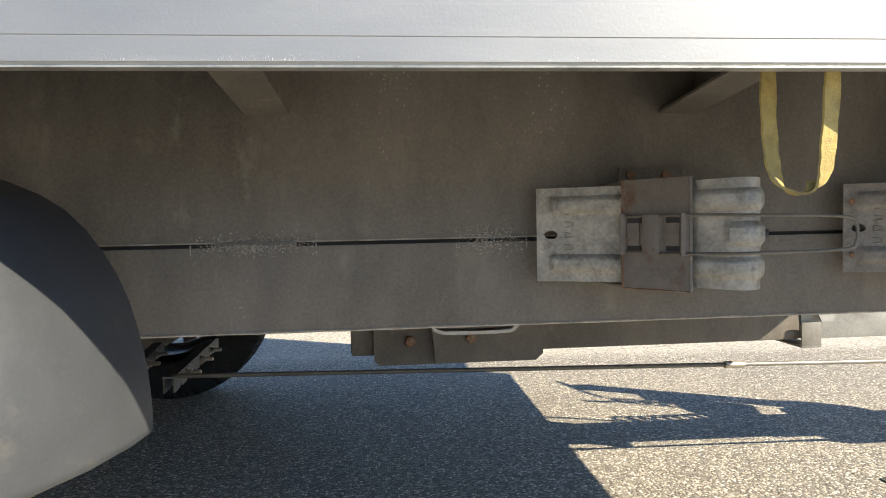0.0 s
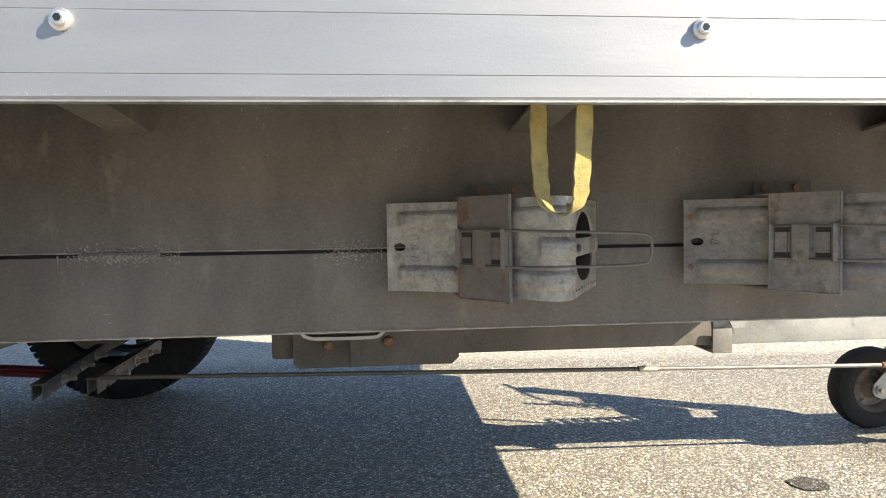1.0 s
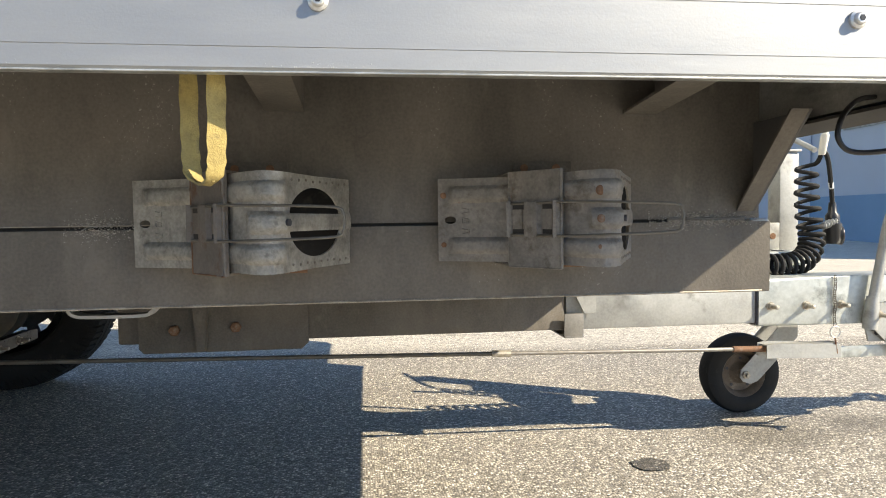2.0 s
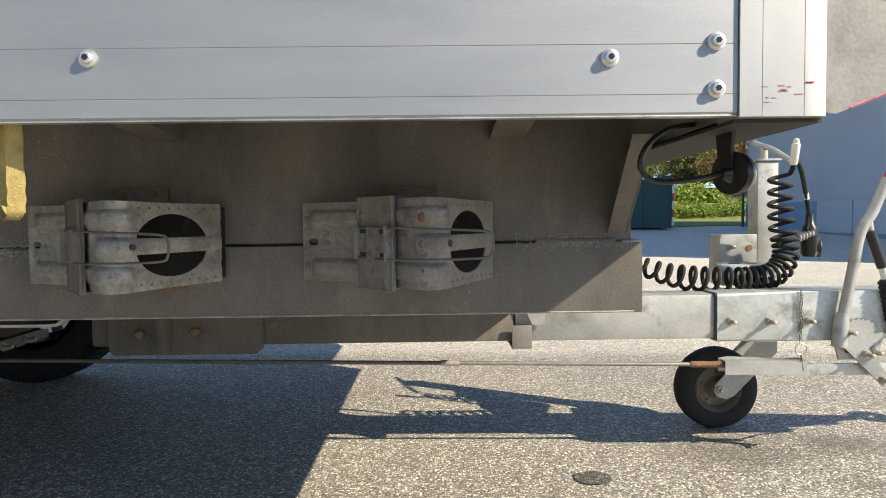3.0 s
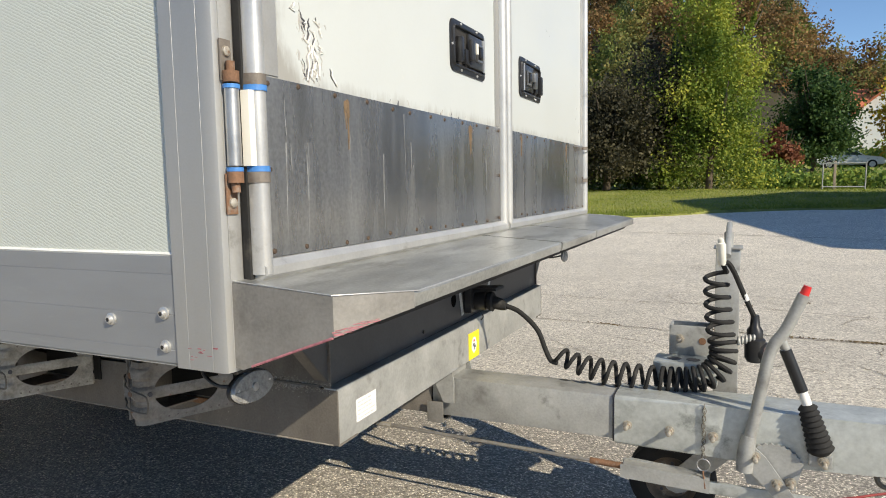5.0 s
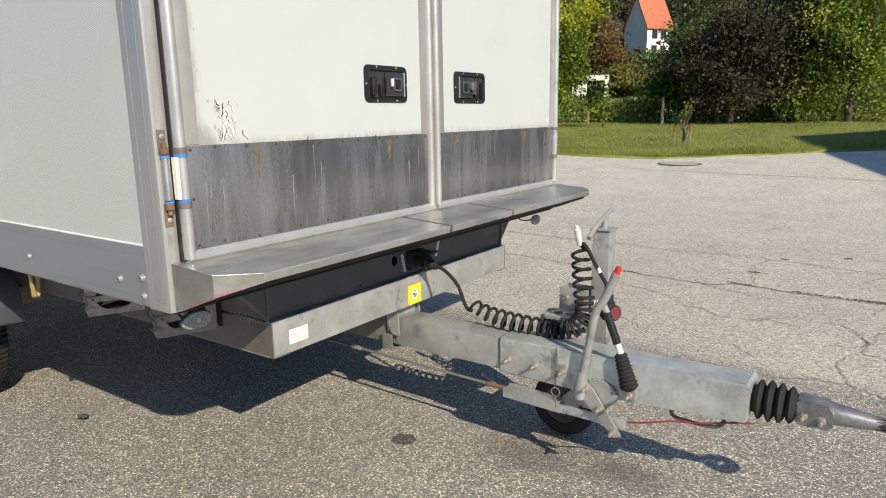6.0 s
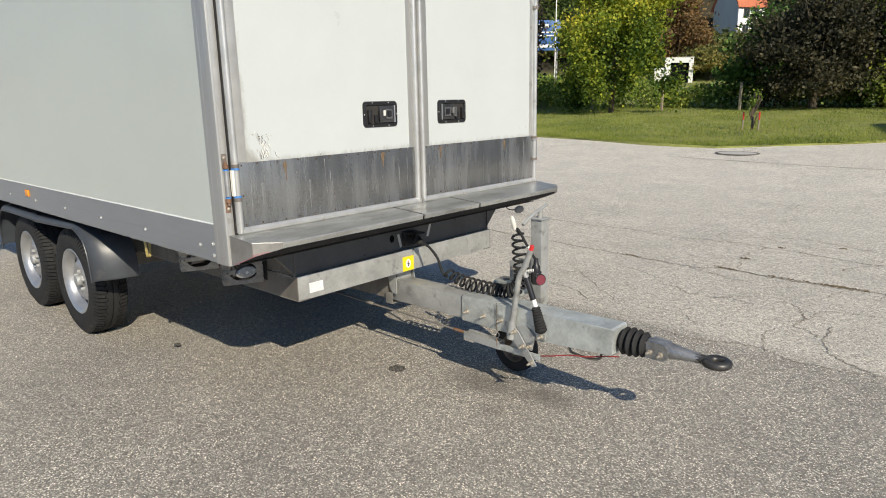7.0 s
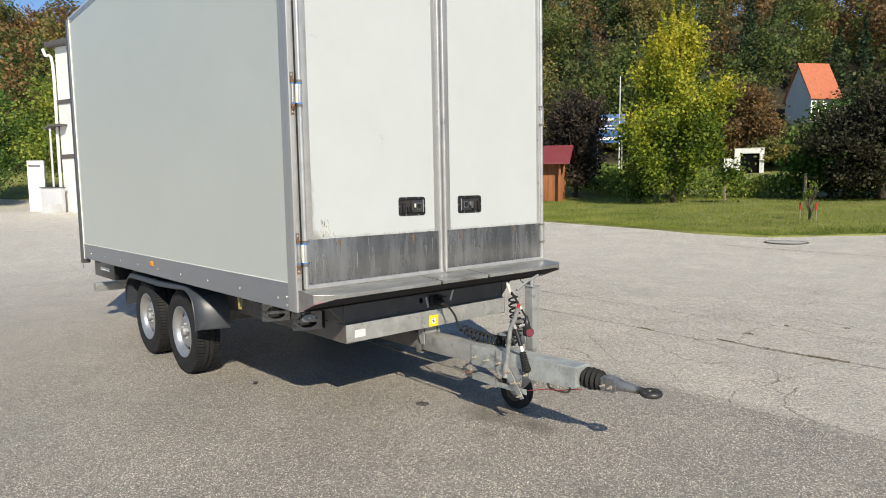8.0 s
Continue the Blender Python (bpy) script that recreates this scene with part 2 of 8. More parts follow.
YELLOW = material("yellow_label", (0.85, 0.66, 0.02), 0.4, 0, 0.05, 20, 300, 0.05)
PAPER = material("white_label", (0.78, 0.78, 0.76), 0.45, 0, 0.05, 20, 300, 0.05)
INK = material("label_ink", (0.06, 0.06, 0.07), 0.5, 0, 0.1, 20, 300, 0.02)
WEBBING = material("yellow_webbing", (0.40, 0.31, 0.115), 0.85, 0, 0.3, 40, 600, 0.9, (0.21, 0.17, 0.08), 0.55, 30)
TAPE = material("silver_tape", (0.62, 0.62, 0.60), 0.4, 0.3, 0.1, 40, 300, 0.2)
# near-black that stands for the shade inside openings
VOID = material("deep_black_opening", (0.006, 0.006, 0.006), 0.95, 0, 0.2, 9, 200, 0.0, spec=0.05)
# near-black: shade under and between parts, also the latch trays
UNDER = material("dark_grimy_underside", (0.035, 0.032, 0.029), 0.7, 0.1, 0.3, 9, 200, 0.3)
DARKPANEL = material("dark_dusty_panel", (0.085, 0.085, 0.085), 0.5, 0.1, 0.25, 6, 220, 0.15, (0.14, 0.135, 0.125), 0.35, 8)


WEAVE_TURN = 24


def weave_material():
    """The white side skin with its pressed, slanting weave."""
    m = material("white_woven_side_skin", (0.54, 0.575, 0.525), 0.38, 0, 0.03, 3, 200, 0.02, (0.64, 0.66, 0.58), 0.1, 2)
    n, l = m.node_tree.nodes, m.node_tree.links
    co = n.new("ShaderNodeTexCoord")
    sp = n.new("ShaderNodeSeparateXYZ")
    l.new(co.outputs["Object"], sp.inputs[0])
    cb = n.new("ShaderNodeCombineXYZ")
    l.new(sp.outputs["X"], cb.inputs[0])
    l.new(sp.outputs["Z"], cb.inputs[1])
    wob = n.new("ShaderNodeTexNoise")
    wob.inputs["Scale"].default_value, wob.inputs["Detail"].default_value = 60, 2
    l.new(co.outputs["Object"], wob.inputs["Vector"])
    shift = n.new("ShaderNodeVectorMath")
    shift.operation = "MULTIPLY_ADD"
    l.new(wob.outputs["Color"], shift.inputs[0])
    shift.inputs[1].default_value = (0.008, 0.004, 0)
    l.new(cb.outputs[0], shift.inputs[2])
    mp = n.new("ShaderNodeMapping")
    mp.inputs["Rotation"].default_value = (0, 0, radians(WEAVE_TURN))
    l.new(shift.outputs[0], mp.inputs[0])
    dash = n.new("ShaderNodeTexBrick")
    dash.offset, dash.offset_frequency = 0.5, 2
    dash.inputs["Scale"].default_value = 1.0
    dash.inputs["Mortar Size"].default_value = 0.0016
    dash.inputs["Mortar Smooth"].default_value = 1.0
    dash.inputs["Brick Width"].default_value = 0.0115
    dash.inputs["Row Height"].default_value = 0.0048
    l.new(mp.outputs[0], dash.inputs["Vector"])
    bp = n.new("ShaderNodeBump")
    bp.inputs["Strength"].default_value, bp.inputs["Distance"].default_value = 0.3, 0.001
    bp.invert = True
    l.new(dash.outputs["Fac"], bp.inputs["Height"])
    l.new(bp.outputs[0], n["Principled BSDF"].inputs["Normal"])
    return m


SKIN = weave_material()


def door_grime(m):
    """Grey grime that creeps up from the metal plate and along the hinge edge of the doors."""
    n, l = m.node_tree.nodes, m.node_tree.links
    b = n["Principled BSDF"]
    co = n.new("ShaderNodeTexCoord").outputs["Object"]
    sp = n.new("ShaderNodeSeparateXYZ")
    l.new(co, sp.inputs[0])

    def ranged(v, a, z, lo, hi):
        t = n.new("ShaderNodeMapRange")
        for i, x in enumerate((a, z, lo, hi)):
            t.inputs[i + 1].default_value = x
        l.new(v, t.inputs[0])
        return t.outputs[0]

    def maths(op, a, b2):
        t = n.new("ShaderNodeMath")
        t.operation, t.use_clamp = op, True
        for i, v in enumerate((a, b2)):
            if isinstance(v, float):
                t.inputs[i].default_value = v
            else:
                l.new(v, t.inputs[i])
        return t.outputs[0]
    mp = n.new("ShaderNodeMapping")
    mp.inputs["Scale"].default_value = (1, 1.6, 0.5)
    l.new(co, mp.inputs[0])
    nz = n.new("ShaderNodeTexNoise")
    nz.inputs["Scale"].default_value, nz.inputs["Detail"].default_value, nz.inputs["Roughness"].default_value = 22, 8, 0.7
    l.new(mp.outputs[0], nz.inputs["Vector"])
    low = ranged(sp.outputs["Z"], 1.17, 1.23, 0.62, 0.0)
    side = ranged(sp.outputs["Y"], 0.655, 0.715, 0.8, 0.0)
    tall = ranged(sp.outputs["Z"], 1.2, 2.2, 1.0, 0.25)
    amount = maths("ADD", low, maths("MULTIPLY", side, tall))
    cut = ranged(maths("MULTIPLY", amount, nz.outputs[0]), 0.20, 0.42, 0.0, 0.85)
    mx = n.new("ShaderNodeMix")
    mx.data_type = "RGBA"
    mx.inputs["B"].default_value = (0.30, 0.29, 0.265, 1)
    l.new(cut, mx.inputs["Factor"])
    l.new(b.inputs["Base Color"].links[0].from_socket, mx.inputs["A"])
    l.new(mx.outputs["Result"], b.inputs["Base Color"])


door_grime(WHITE)


def asphalt_material(name="weathered_asphalt", wet=1.0):
    m = bpy.data.materials.new(name)
    m.use_nodes = True
    n, l = m.node_tree.nodes, m.node_tree.links
    b = n["Principled BSDF"]
    co = n.new("ShaderNodeTexCoord").outputs["Object"]

    def noise_tex(scale, detail=5, rough=0.6):
        t = n.new("ShaderNodeTexNoise")
        t.inputs["Scale"].default_value, t.inputs["Detail"].default_value, t.inputs["Roughness"].default_value = scale, detail, rough
        l.new(co, t.inputs["Vector"])
        return t.outputs[0]

    def stones(scale):
        t = n.new("ShaderNodeTexVoronoi")
        t.inputs["Scale"].default_value = scale
        l.new(co, t.inputs["Vector"])
        return t

    def ranged(v, a, z, lo, hi):
        t = n.new("ShaderNodeMapRange")
        for i, x in enumerate((a, z, lo, hi)):
            t.inputs[i + 1].default_value = x
        l.new(v, t.inputs[0])
        return t.outputs[0]

    def mixed(f, a, z):
        t = n.new("ShaderNodeMix")
        t.data_type = "RGBA"
        for key, v in (("Factor", f), ("A", a), ("B", z)):
            if isinstance(v, tuple):
                t.inputs[key].default_value = (*v, 1)
            else:
                l.new(v, t.inputs[key])
        return t.outputs["Result"]

    s1 = stones(165)
    grey = n.new("ShaderNodeSeparateColor")
    l.new(s1.outputs["Color"], grey.inputs[0])
    ramp = n.new("ShaderNodeValToRGB")
    e = ramp.color_ramp.elements
    e[0].position, e[0].color = 0.0, (0.125, 0.117, 0.102, 1)
    e[1].position, e[1].color = 1.0, (1.0, 0.94, 0.82, 1)
    k = e.new(0.55)
    k.color = (0.335, 0.312, 0.274, 1)
    k = e.new(0.85)
    k.color = (0.58, 0.543, 0.475, 1)
    l.new(grey.outputs[0], ramp.inputs[0])
    # the binder between the stones
    coarse = mixed(ranged(s1.outputs["Distance"], 0.35, 0.75, 0.0, 0.7), ramp.outputs[0], (0.165, 0.155, 0.135))
    s2 = stones(98)
    grey2 = n.new("ShaderNodeSeparateColor")
    l.new(s2.outputs["Color"], grey2.inputs[0])
    grit = mixed(grey2.outputs[0], (0.145, 0.136, 0.118), (1.0, 0.95, 0.85))
    worn = mixed(ranged(noise_tex(34, 5, 0.7), 0.3, 0.8, 0.0, 0.5), grit, (0.78, 0.74, 0.645))
    # pits where stones have come out of the old surface
    worn = mixed(ranged(noise_tex(38, 6, 0.8), 0.54, 0.63, 0.0, 0.8), worn, (0.18, 0.168, 0.14))
    # the older, paler surface lies further out, beyond a long joint
    sep = n.new("ShaderNodeSeparateXYZ")
    l.new(co, sep.inputs[0])
    edge = n.new("ShaderNodeMath")
    edge.operation = "MULTIPLY_ADD"
    l.new(noise_tex(0.7, 6), edge.inputs[0])
    edge.inputs[1].default_value = 0.22
    l.new(sep.outputs["Y"], edge.inputs[2])
    near = mixed(ranged(edge.outputs[0], 3.04, 3.22, 0.0, 0.5), coarse, worn)
    colour = mixed(ranged(edge.outputs[0], 3.6, 11.0, 0.0, 0.8), near, worn)
    colour = mixed(ranged(sep.outputs["X"], -11.0, -1.5, 0.85, 0.0), colour, worn)
    # soft oily patches under the coupling
    for px, py, rx, ry, dark in ((1.72, 1.66, 0.26, 0.20, 0.55), (2.05, 1.72, 0.20, 0.13, 0.6), (1.95, 1.42, 0.10, 0.07, 0.4), (2.9, 1.2, 0.4, 0.3, 0.2)):
        mp = n.new("ShaderNodeMapping")
        mp.inputs["Location"].default_value = (-px / rx, -py / ry, 0)
        mp.inputs["Scale"].default_value = (1 / rx, 1 / ry, 0)
        l.new(co, mp.inputs[0])
        ln = n.new("ShaderNodeVectorMath")
        ln.operation = "LENGTH"
        l.new(mp.outputs[0], ln.inputs[0])
        far = n.new("ShaderNodeMath")
        far.operation = "MULTIPLY_ADD"
        l.new(noise_tex(9, 4), far.inputs[0])
        far.inputs[1].default_value = 0.9
        l.new(ln.outputs["Value"], far.inputs[2])
        colour = mixed(ranged(far.outputs[0], 0.7, 1.45, dark, 0.0), colour, (0.10, 0.093, 0.08))
    patches = mixed(ranged(noise_tex(1.3, 7, 0.7), 0.3, 0.75, 0.0, 1.0), (0.98 * wet, 0.965 * wet, 0.94 * wet), (1.28 * wet, 1.255 * wet, 1.21 * wet))
    mul = n.new("ShaderNodeMix")
    mul.data_type, mul.blend_type = "RGBA", "MULTIPLY"
    mul.inputs["Factor"].default_value = 1.0
    l.new(colour, mul.inputs["A"])
    l.new(patches, mul.inputs["B"])
    l.new(mul.outputs["Result"], b.inputs["Base Color"])
    b.inputs["Roughness"].default_value = 0.62
    b.inputs["Specular IOR Level"].default_value = 0.5
    bp = n.new("ShaderNodeBump")
    bp.inputs["Strength"].default_value, bp.inputs["Distance"].default_value = 0.72, 0.004
    bp.invert = True
    l.new(s1.outputs["Distance"], bp.inputs["Height"])
    l.new(bp.outputs[0], b.inputs["Normal"])
    return m


ASPHALT = asphalt_material()
MOSS = material("brown_moss", (0.13, 0.095, 0.05), 0.9, 0, 0.5, 30, 200, 0.4)
TAR = material("dark_joint_filler", (0.23, 0.198, 0.155), 0.9, 0, 0.5, 12, 90, 0.3)
OIL = asphalt_material("oil_soaked_asphalt", 0.33)
SHAFT = material("greasy_worn_steel", (0.27, 0.275, 0.275), 0.36, 0.6, 0.4, 14, 150, 0.3, (0.09, 0.088, 0.085), 0.55, 16)
FORGED = material("dark_forged_iron", (0.06, 0.058, 0.055), 0.42, 0.5, 0.35, 20, 150, 0.3)
IRON = material("cast_iron_cover", (0.17, 0.155, 0.13), 0.6, 0.4, 0.3, 20, 120, 0.4)


def leaf_material(name, dark, mid, light, size=0.35, spread=0.5, up=0.0):
    """Leaves: each one its own shade, with broader drifts of colour through the crown."""
    m = bpy.data.materials.new(name)
    m.use_nodes = True
    n, l = m.node_tree.nodes, m.node_tree.links
    b = n["Principled BSDF"]
    geo = n.new("ShaderNodeNewGeometry")
    co = n.new("ShaderNodeTexCoord")
    nz = n.new("ShaderNodeTexNoise")
    nz.inputs["Scale"].default_value, nz.inputs["Detail"].default_value = size, 3
    l.new(co.outputs["Object"], nz.inputs["Vector"])
    mr = n.new("ShaderNodeMapRange")
    mr.inputs[1].default_value, mr.inputs[2].default_value = 0.3, 0.7
    l.new(nz.outputs[0], mr.inputs[0])
    mx = n.new("ShaderNodeMix")
    mx.inputs["Factor"].default_value = spread
    l.new(mr.outputs[0], mx.inputs["A"])
    l.new(geo.outputs["Random Per Island"], mx.inputs["B"])
    factor = mx.outputs["Result"]
    if up:      # the top of the crown turns first
        sp = n.new("ShaderNodeSeparateXYZ")
        l.new(co.outputs["Object"], sp.inputs[0])
        hi = n.new("ShaderNodeMapRange")
        hi.inputs[1].default_value, hi.inputs[2].default_value, hi.inputs[3].default_value, hi.inputs[4].default_value = 1.0, up, -0.28, 0.30
        l.new(sp.outputs["Z"], hi.inputs[0])
        ad = n.new("ShaderNodeMath")
        l.new(factor, ad.inputs[0])
        l.new(hi.outputs[0], ad.inputs[1])
        factor = ad.outputs[0]
    ramp = n.new("ShaderNodeValToRGB")
    e = ramp.color_ramp.elements
    e[0].position, e[0].color = 0.15, (*dark, 1)
    e[1].position, e[1].color = 0.9, (*light, 1)
    k = e.new(0.5)
    k.color = (*mid, 1)
    l.new(factor, ramp.inputs[0])
    l.new(ramp.outputs[0], b.inputs["Base Color"])
    b.inputs["Roughness"].default_value = 0.6
    b.inputs["Specular IOR Level"].default_value = 0.25
    tr = n.new("ShaderNodeBsdfTranslucent")
    l.new(ramp.outputs[0], tr.inputs[0])
    ms = n.new("ShaderNodeMixShader")
    ms.inputs[0].default_value = 0.4
    l.new(b.outputs[0], ms.inputs[1])
    l.new(tr.outputs[0], ms.inputs[2])
    l.new(ms.outputs[0], n["Material Output"].inputs[0])
    return m


L_MAPLE = leaf_material("maple_leaves_turning", (0.050, 0.100, 0.018), (0.275, 0.345, 0.042), (0.640, 0.560, 0.065), 0.5, 0.5, 7.6)
L_PURPLE = leaf_material("purple_leaves", (0.026, 0.024, 0.019), (0.062, 0.050, 0.040), (0.165, 0.125, 0.09), 0.4, 0.6)
L_DARKGREEN = leaf_material("dark_green_leaves", (0.038, 0.088, 0.026), (0.094, 0.189, 0.043), (0.251, 0.376, 0.094), 0.4, 0.6)
L_BRONZE = leaf_material("bronze_green_leaves", (0.024, 0.026, 0.017), (0.062, 0.060, 0.036), (0.165, 0.148, 0.082), 0.4, 0.6)
L_GREEN = leaf_material("green_leaves", (0.066, 0.118, 0.024), (0.215, 0.295, 0.050), (0.55, 0.52, 0.09), 0.45, 0.3)
L_YEW = leaf_material("yew_needles", (0.020, 0.050, 0.018), (0.050, 0.105, 0.030), (0.120, 0.190, 0.055), 0.5, 0.6)
L_HEDGE = leaf_material("hedge_leaves", (0.070, 0.140, 0.034), (0.196, 0.295, 0.061), (0.562, 0.562, 0.126), 0.5, 0.5)
L_FOREST = leaf_material("autumn_forest", (0.070, 0.095, 0.034), (0.19, 0.20, 0.062), (0.46, 0.34, 0.105), 0.06, 0.4)
L_WOOD_GREEN = leaf_material("forest_green", (0.045, 0.080, 0.026), (0.125, 0.170, 0.048), (0.300, 0.310, 0.080), 0.12, 0.45)
L_WOOD_BROWN = leaf_material("forest_rust_brown", (0.085, 0.060, 0.032), (0.225, 0.140, 0.060), (0.42, 0.25, 0.10), 0.12, 0.45)
L_WOOD_DARK = leaf_material("forest_conifer", (0.024, 0.045, 0.024), (0.062, 0.095, 0.042), (0.140, 0.170, 0.072), 0.12, 0.5)
L_ORANGE = leaf_material("orange_leaves", (0.173, 0.151, 0.032), (0.562, 0.324, 0.043), (0.620, 0.583, 0.065), 0.3, 0.5)
L_RED = leaf_material("red_leaves", (0.14, 0.055, 0.035), (0.30, 0.115, 0.065), (0.42, 0.24, 0.13), 0.5, 0.6)
GRASS = leaf_material("lawn_grass", (0.105, 0.155, 0.025), (0.25, 0.31, 0.05), (0.44, 0.43, 0.12), 0.5, 0.5)
SOD = material("lawn_ground", (0.21, 0.225, 0.06), 0.9, 0, 0.45, 1.5, 30, 0.5, (0.16, 0.15, 0.06), 0.4, 0.6, depth=0.03)
sod_n, sod_l = SOD.node_tree.nodes, SOD.node_tree.links
sod_c = sod_n.new("ShaderNodeTexCoord")
sod_s = sod_n.new("ShaderNodeSeparateXYZ")
sod_l.new(sod_c.outputs["Object"], sod_s.inputs[0])
sod_r = sod_n.new("ShaderNodeMapRange")
sod_r.inputs[1].default_value, sod_r.inputs[2].default_value = 2.6, 4.0
sod_l.new(sod_s.outputs["Z"], sod_r.inputs[0])
sod_m = sod_n.new("ShaderNodeMix")     # the ground turns dark brown higher up the hill
sod_m.data_type = "RGBA"
sod_m.inputs["B"].default_value = (0.035, 0.03, 0.015, 1)
sod_l.new(sod_r.outputs[0], sod_m.inputs["Factor"])
sod_l.new(sod_n["Principled BSDF"].inputs["Base Color"].links[0].from_socket, sod_m.inputs["A"])
sod_l.new(sod_m.outputs["Result"], sod_n["Principled BSDF"].inputs["Base Color"])
BARK = material("bark", (0.11, 0.085, 0.06), 0.9, 0, 0.3, 6, 60, 0.6, depth=0.01)
RENDER = material("white_render_wall", (0.78, 0.77, 0.73), 0.85, 0, 0.06, 0.8, 60, 0.15)
PALEWALL = material("pale_grey_render_wall", (0.55, 0.56, 0.57), 0.85, 0, 0.06, 0.8, 60, 0.15)
BLUEWALL = material("pale_blue_render_wall", (0.52, 0.57, 0.63), 0.85, 0, 0.05, 0.6, 60, 0.15)
BLUEBASE = material("blue_plinth", (0.22, 0.36, 0.50), 0.8, 0, 0.08, 0.9, 60, 0.15)
TILES = material("red_roof_tiles", (0.52, 0.16, 0.08), 0.8, 0, 0.2, 3, 20, 0.4)
DARKROOF = material("dark_roof_edge", (0.10, 0.09, 0.085), 0.7, 0, 0.2, 4, 40, 0.3)
GLASS_FAR = material("dark_window_glass", (0.03, 0.045, 0.05), 0.08, 0, 0.2, 2, 10, 0.0)
TEAL = material("green_container_paint", (0.02, 0.075, 0.072), 0.5, 0, 0.15, 3, 60, 0.1)
WOODRED = material("reddish_boards", (0.32, 0.12, 0.045), 0.7, 0, 0.25, 4, 60, 0.3, streak=(1, 1, 0.2))
SIGNBLUE = material("blue_sign_face", (0.06, 0.15, 0.36), 0.4, 0, 0.1, 4, 60, 0.05)
CARPAINT = material("silver_car_paint", (0.62, 0.64, 0.66), 0.3, 0.3, 0.03, 4, 60, 0.02)
WOOD = material("grey_post_wood", (0.30, 0.25, 0.19), 0.85, 0, 0.25, 5, 60, 0.3)


# ---- ground ----
def along(steps, v):
    """Straight steps between given pairs."""
    for (a, ya), (b, yb) in zip(steps, steps[1:]):
        if v <= b:
            return ya + (yb - ya) * max(v - a, 0.0) / (b - a)
    return steps[-1][1]


def rise(x, y):
    """The height of the land: level round the trailer, then a slow rise, then a wooded hill."""
    z = 0.03 * max(0.0, y - 11.0) if y < 33 else 0.66
    d = math.hypot(x - 3, y)
    az = math.degrees(math.atan2(x - 3, y))
    # the low rim behind the camera is unseen, added for reflections
    top = along([(-180, 9), (-110, 9), (-95, 24), (-75, 25), (-60, 34), (-22, 34), (-17, 24), (-12, 33), (-4, 33), (1.5, 27), (3.4, 19), (4.6, 13), (9.5, 11.5), (13, 10), (16, 9), (18, 6), (40, 5), (180, 9)], az)
    s = min(max((d - 62) / 95, 0.0), 1.0)
    z += top * s * s * (3 - 2 * s)
    if y > 8:
        s = min(max((d - 36) / 14, 0.0), 1.0)
        z += 1.2 * s * min(1.0, (y - 8) / 10)
    # a shallow dip under the near wheels
    u, v = min(max((0.5 - x) / 1.2, 0.0), 1.0), min(max((2.0 - y) / 1.3, 0.0), 1.0)
    return z - 0.05 * u * u * (3 - 2 * u) * v * v * (3 - 2 * v)


def spaced(lo, hi, n, mid, p=2.6):
    out = []
    for i in range(n + 1):
        u = 2 * i / n - 1
        s = abs(u) ** p
        out.append(mid + (hi - mid) * s if u > 0 else mid - (mid - lo) * s)
    return out


def sheet(xs, ys, height, lift=0.0, keep=None):
    bm = new_bm()
    vs = [[bm.verts.new((x, y, height(x, y) + lift)) for y in ys] for x in xs]
    for i in range(len(xs) - 1):
        for j in range(len(ys) - 1):
            if keep is None or keep((xs[i] + xs[i + 1]) / 2, (ys[j] + ys[j + 1]) / 2):
                bm.faces.new((vs[i][j], vs[i + 1][j], vs[i + 1][j + 1], vs[i][j + 1]))
    return bm


LAWN_EDGE = [(-400, -80), (-95, -30), (-66, 9), (-50, 17), (-32, 25), (-16, 17.2), (-7.7, 15.9), (-5.5, 15.5), (-3.65, 15.0), (-2.0, 15.05), (-0.5, 16.4), (0.6, 17.2), (1.2, 18.2), (3.2, 19.6), (5.3, 20.2), (9, 23.5), (12, 25.5), (40, 27), (400, 30)]


def lawn_edge(x):
    for (a, ya), (b, yb) in zip(LAWN_EDGE, LAWN_EDGE[1:]):
        if x <= b:
            return ya + (yb - ya) * (x - a) / (b - a)
    return 30.0


def bed(x, y):
    """The asphalt sheet, which dips under the lawn beyond its edge."""
    return rise(x, y) - min(max((y - lawn_edge(x) - 3.0) * 0.12, 0.0), 5.0)


ground = single("ground", sheet(spaced(-400, 400, 150, 0), spaced(-300, 400, 150, 2), bed), ASPHALT,
                "grey weathered asphalt yard with pale stone grit", "ground", kind="structure", angle=80)

def lawn_mesh():
    bm = new_bm()
    xs = spaced(-380, 380, 150, -2, 2.4)
    ts = [(i / 60) ** 2.4 for i in range(61)]
    rows = []
    for x in xs:
        y0 = lawn_edge(x) + 0.25 * noise.noise((x * 0.9, 0, 3.1))
        rows.append([bm.verts.new((x, y0 + t * 330, rise(x, y0 + t * 330) + (0.0 if i == 0 else 0.05 + 0.04 * noise.noise((x * 0.4, t * 80, 0))))) for i, t in enumerate(ts)])
    for a, b in zip(rows, rows[1:]):
        for j in range(len(ts) - 1):
            bm.faces.new((a[j], b[j], b[j + 1], a[j + 1]))
    return bm


lawn = single("lawn", lawn_mesh(), SOD, "mown green lawn beside the asphalt yard", "lawn", kind="structure", angle=80)


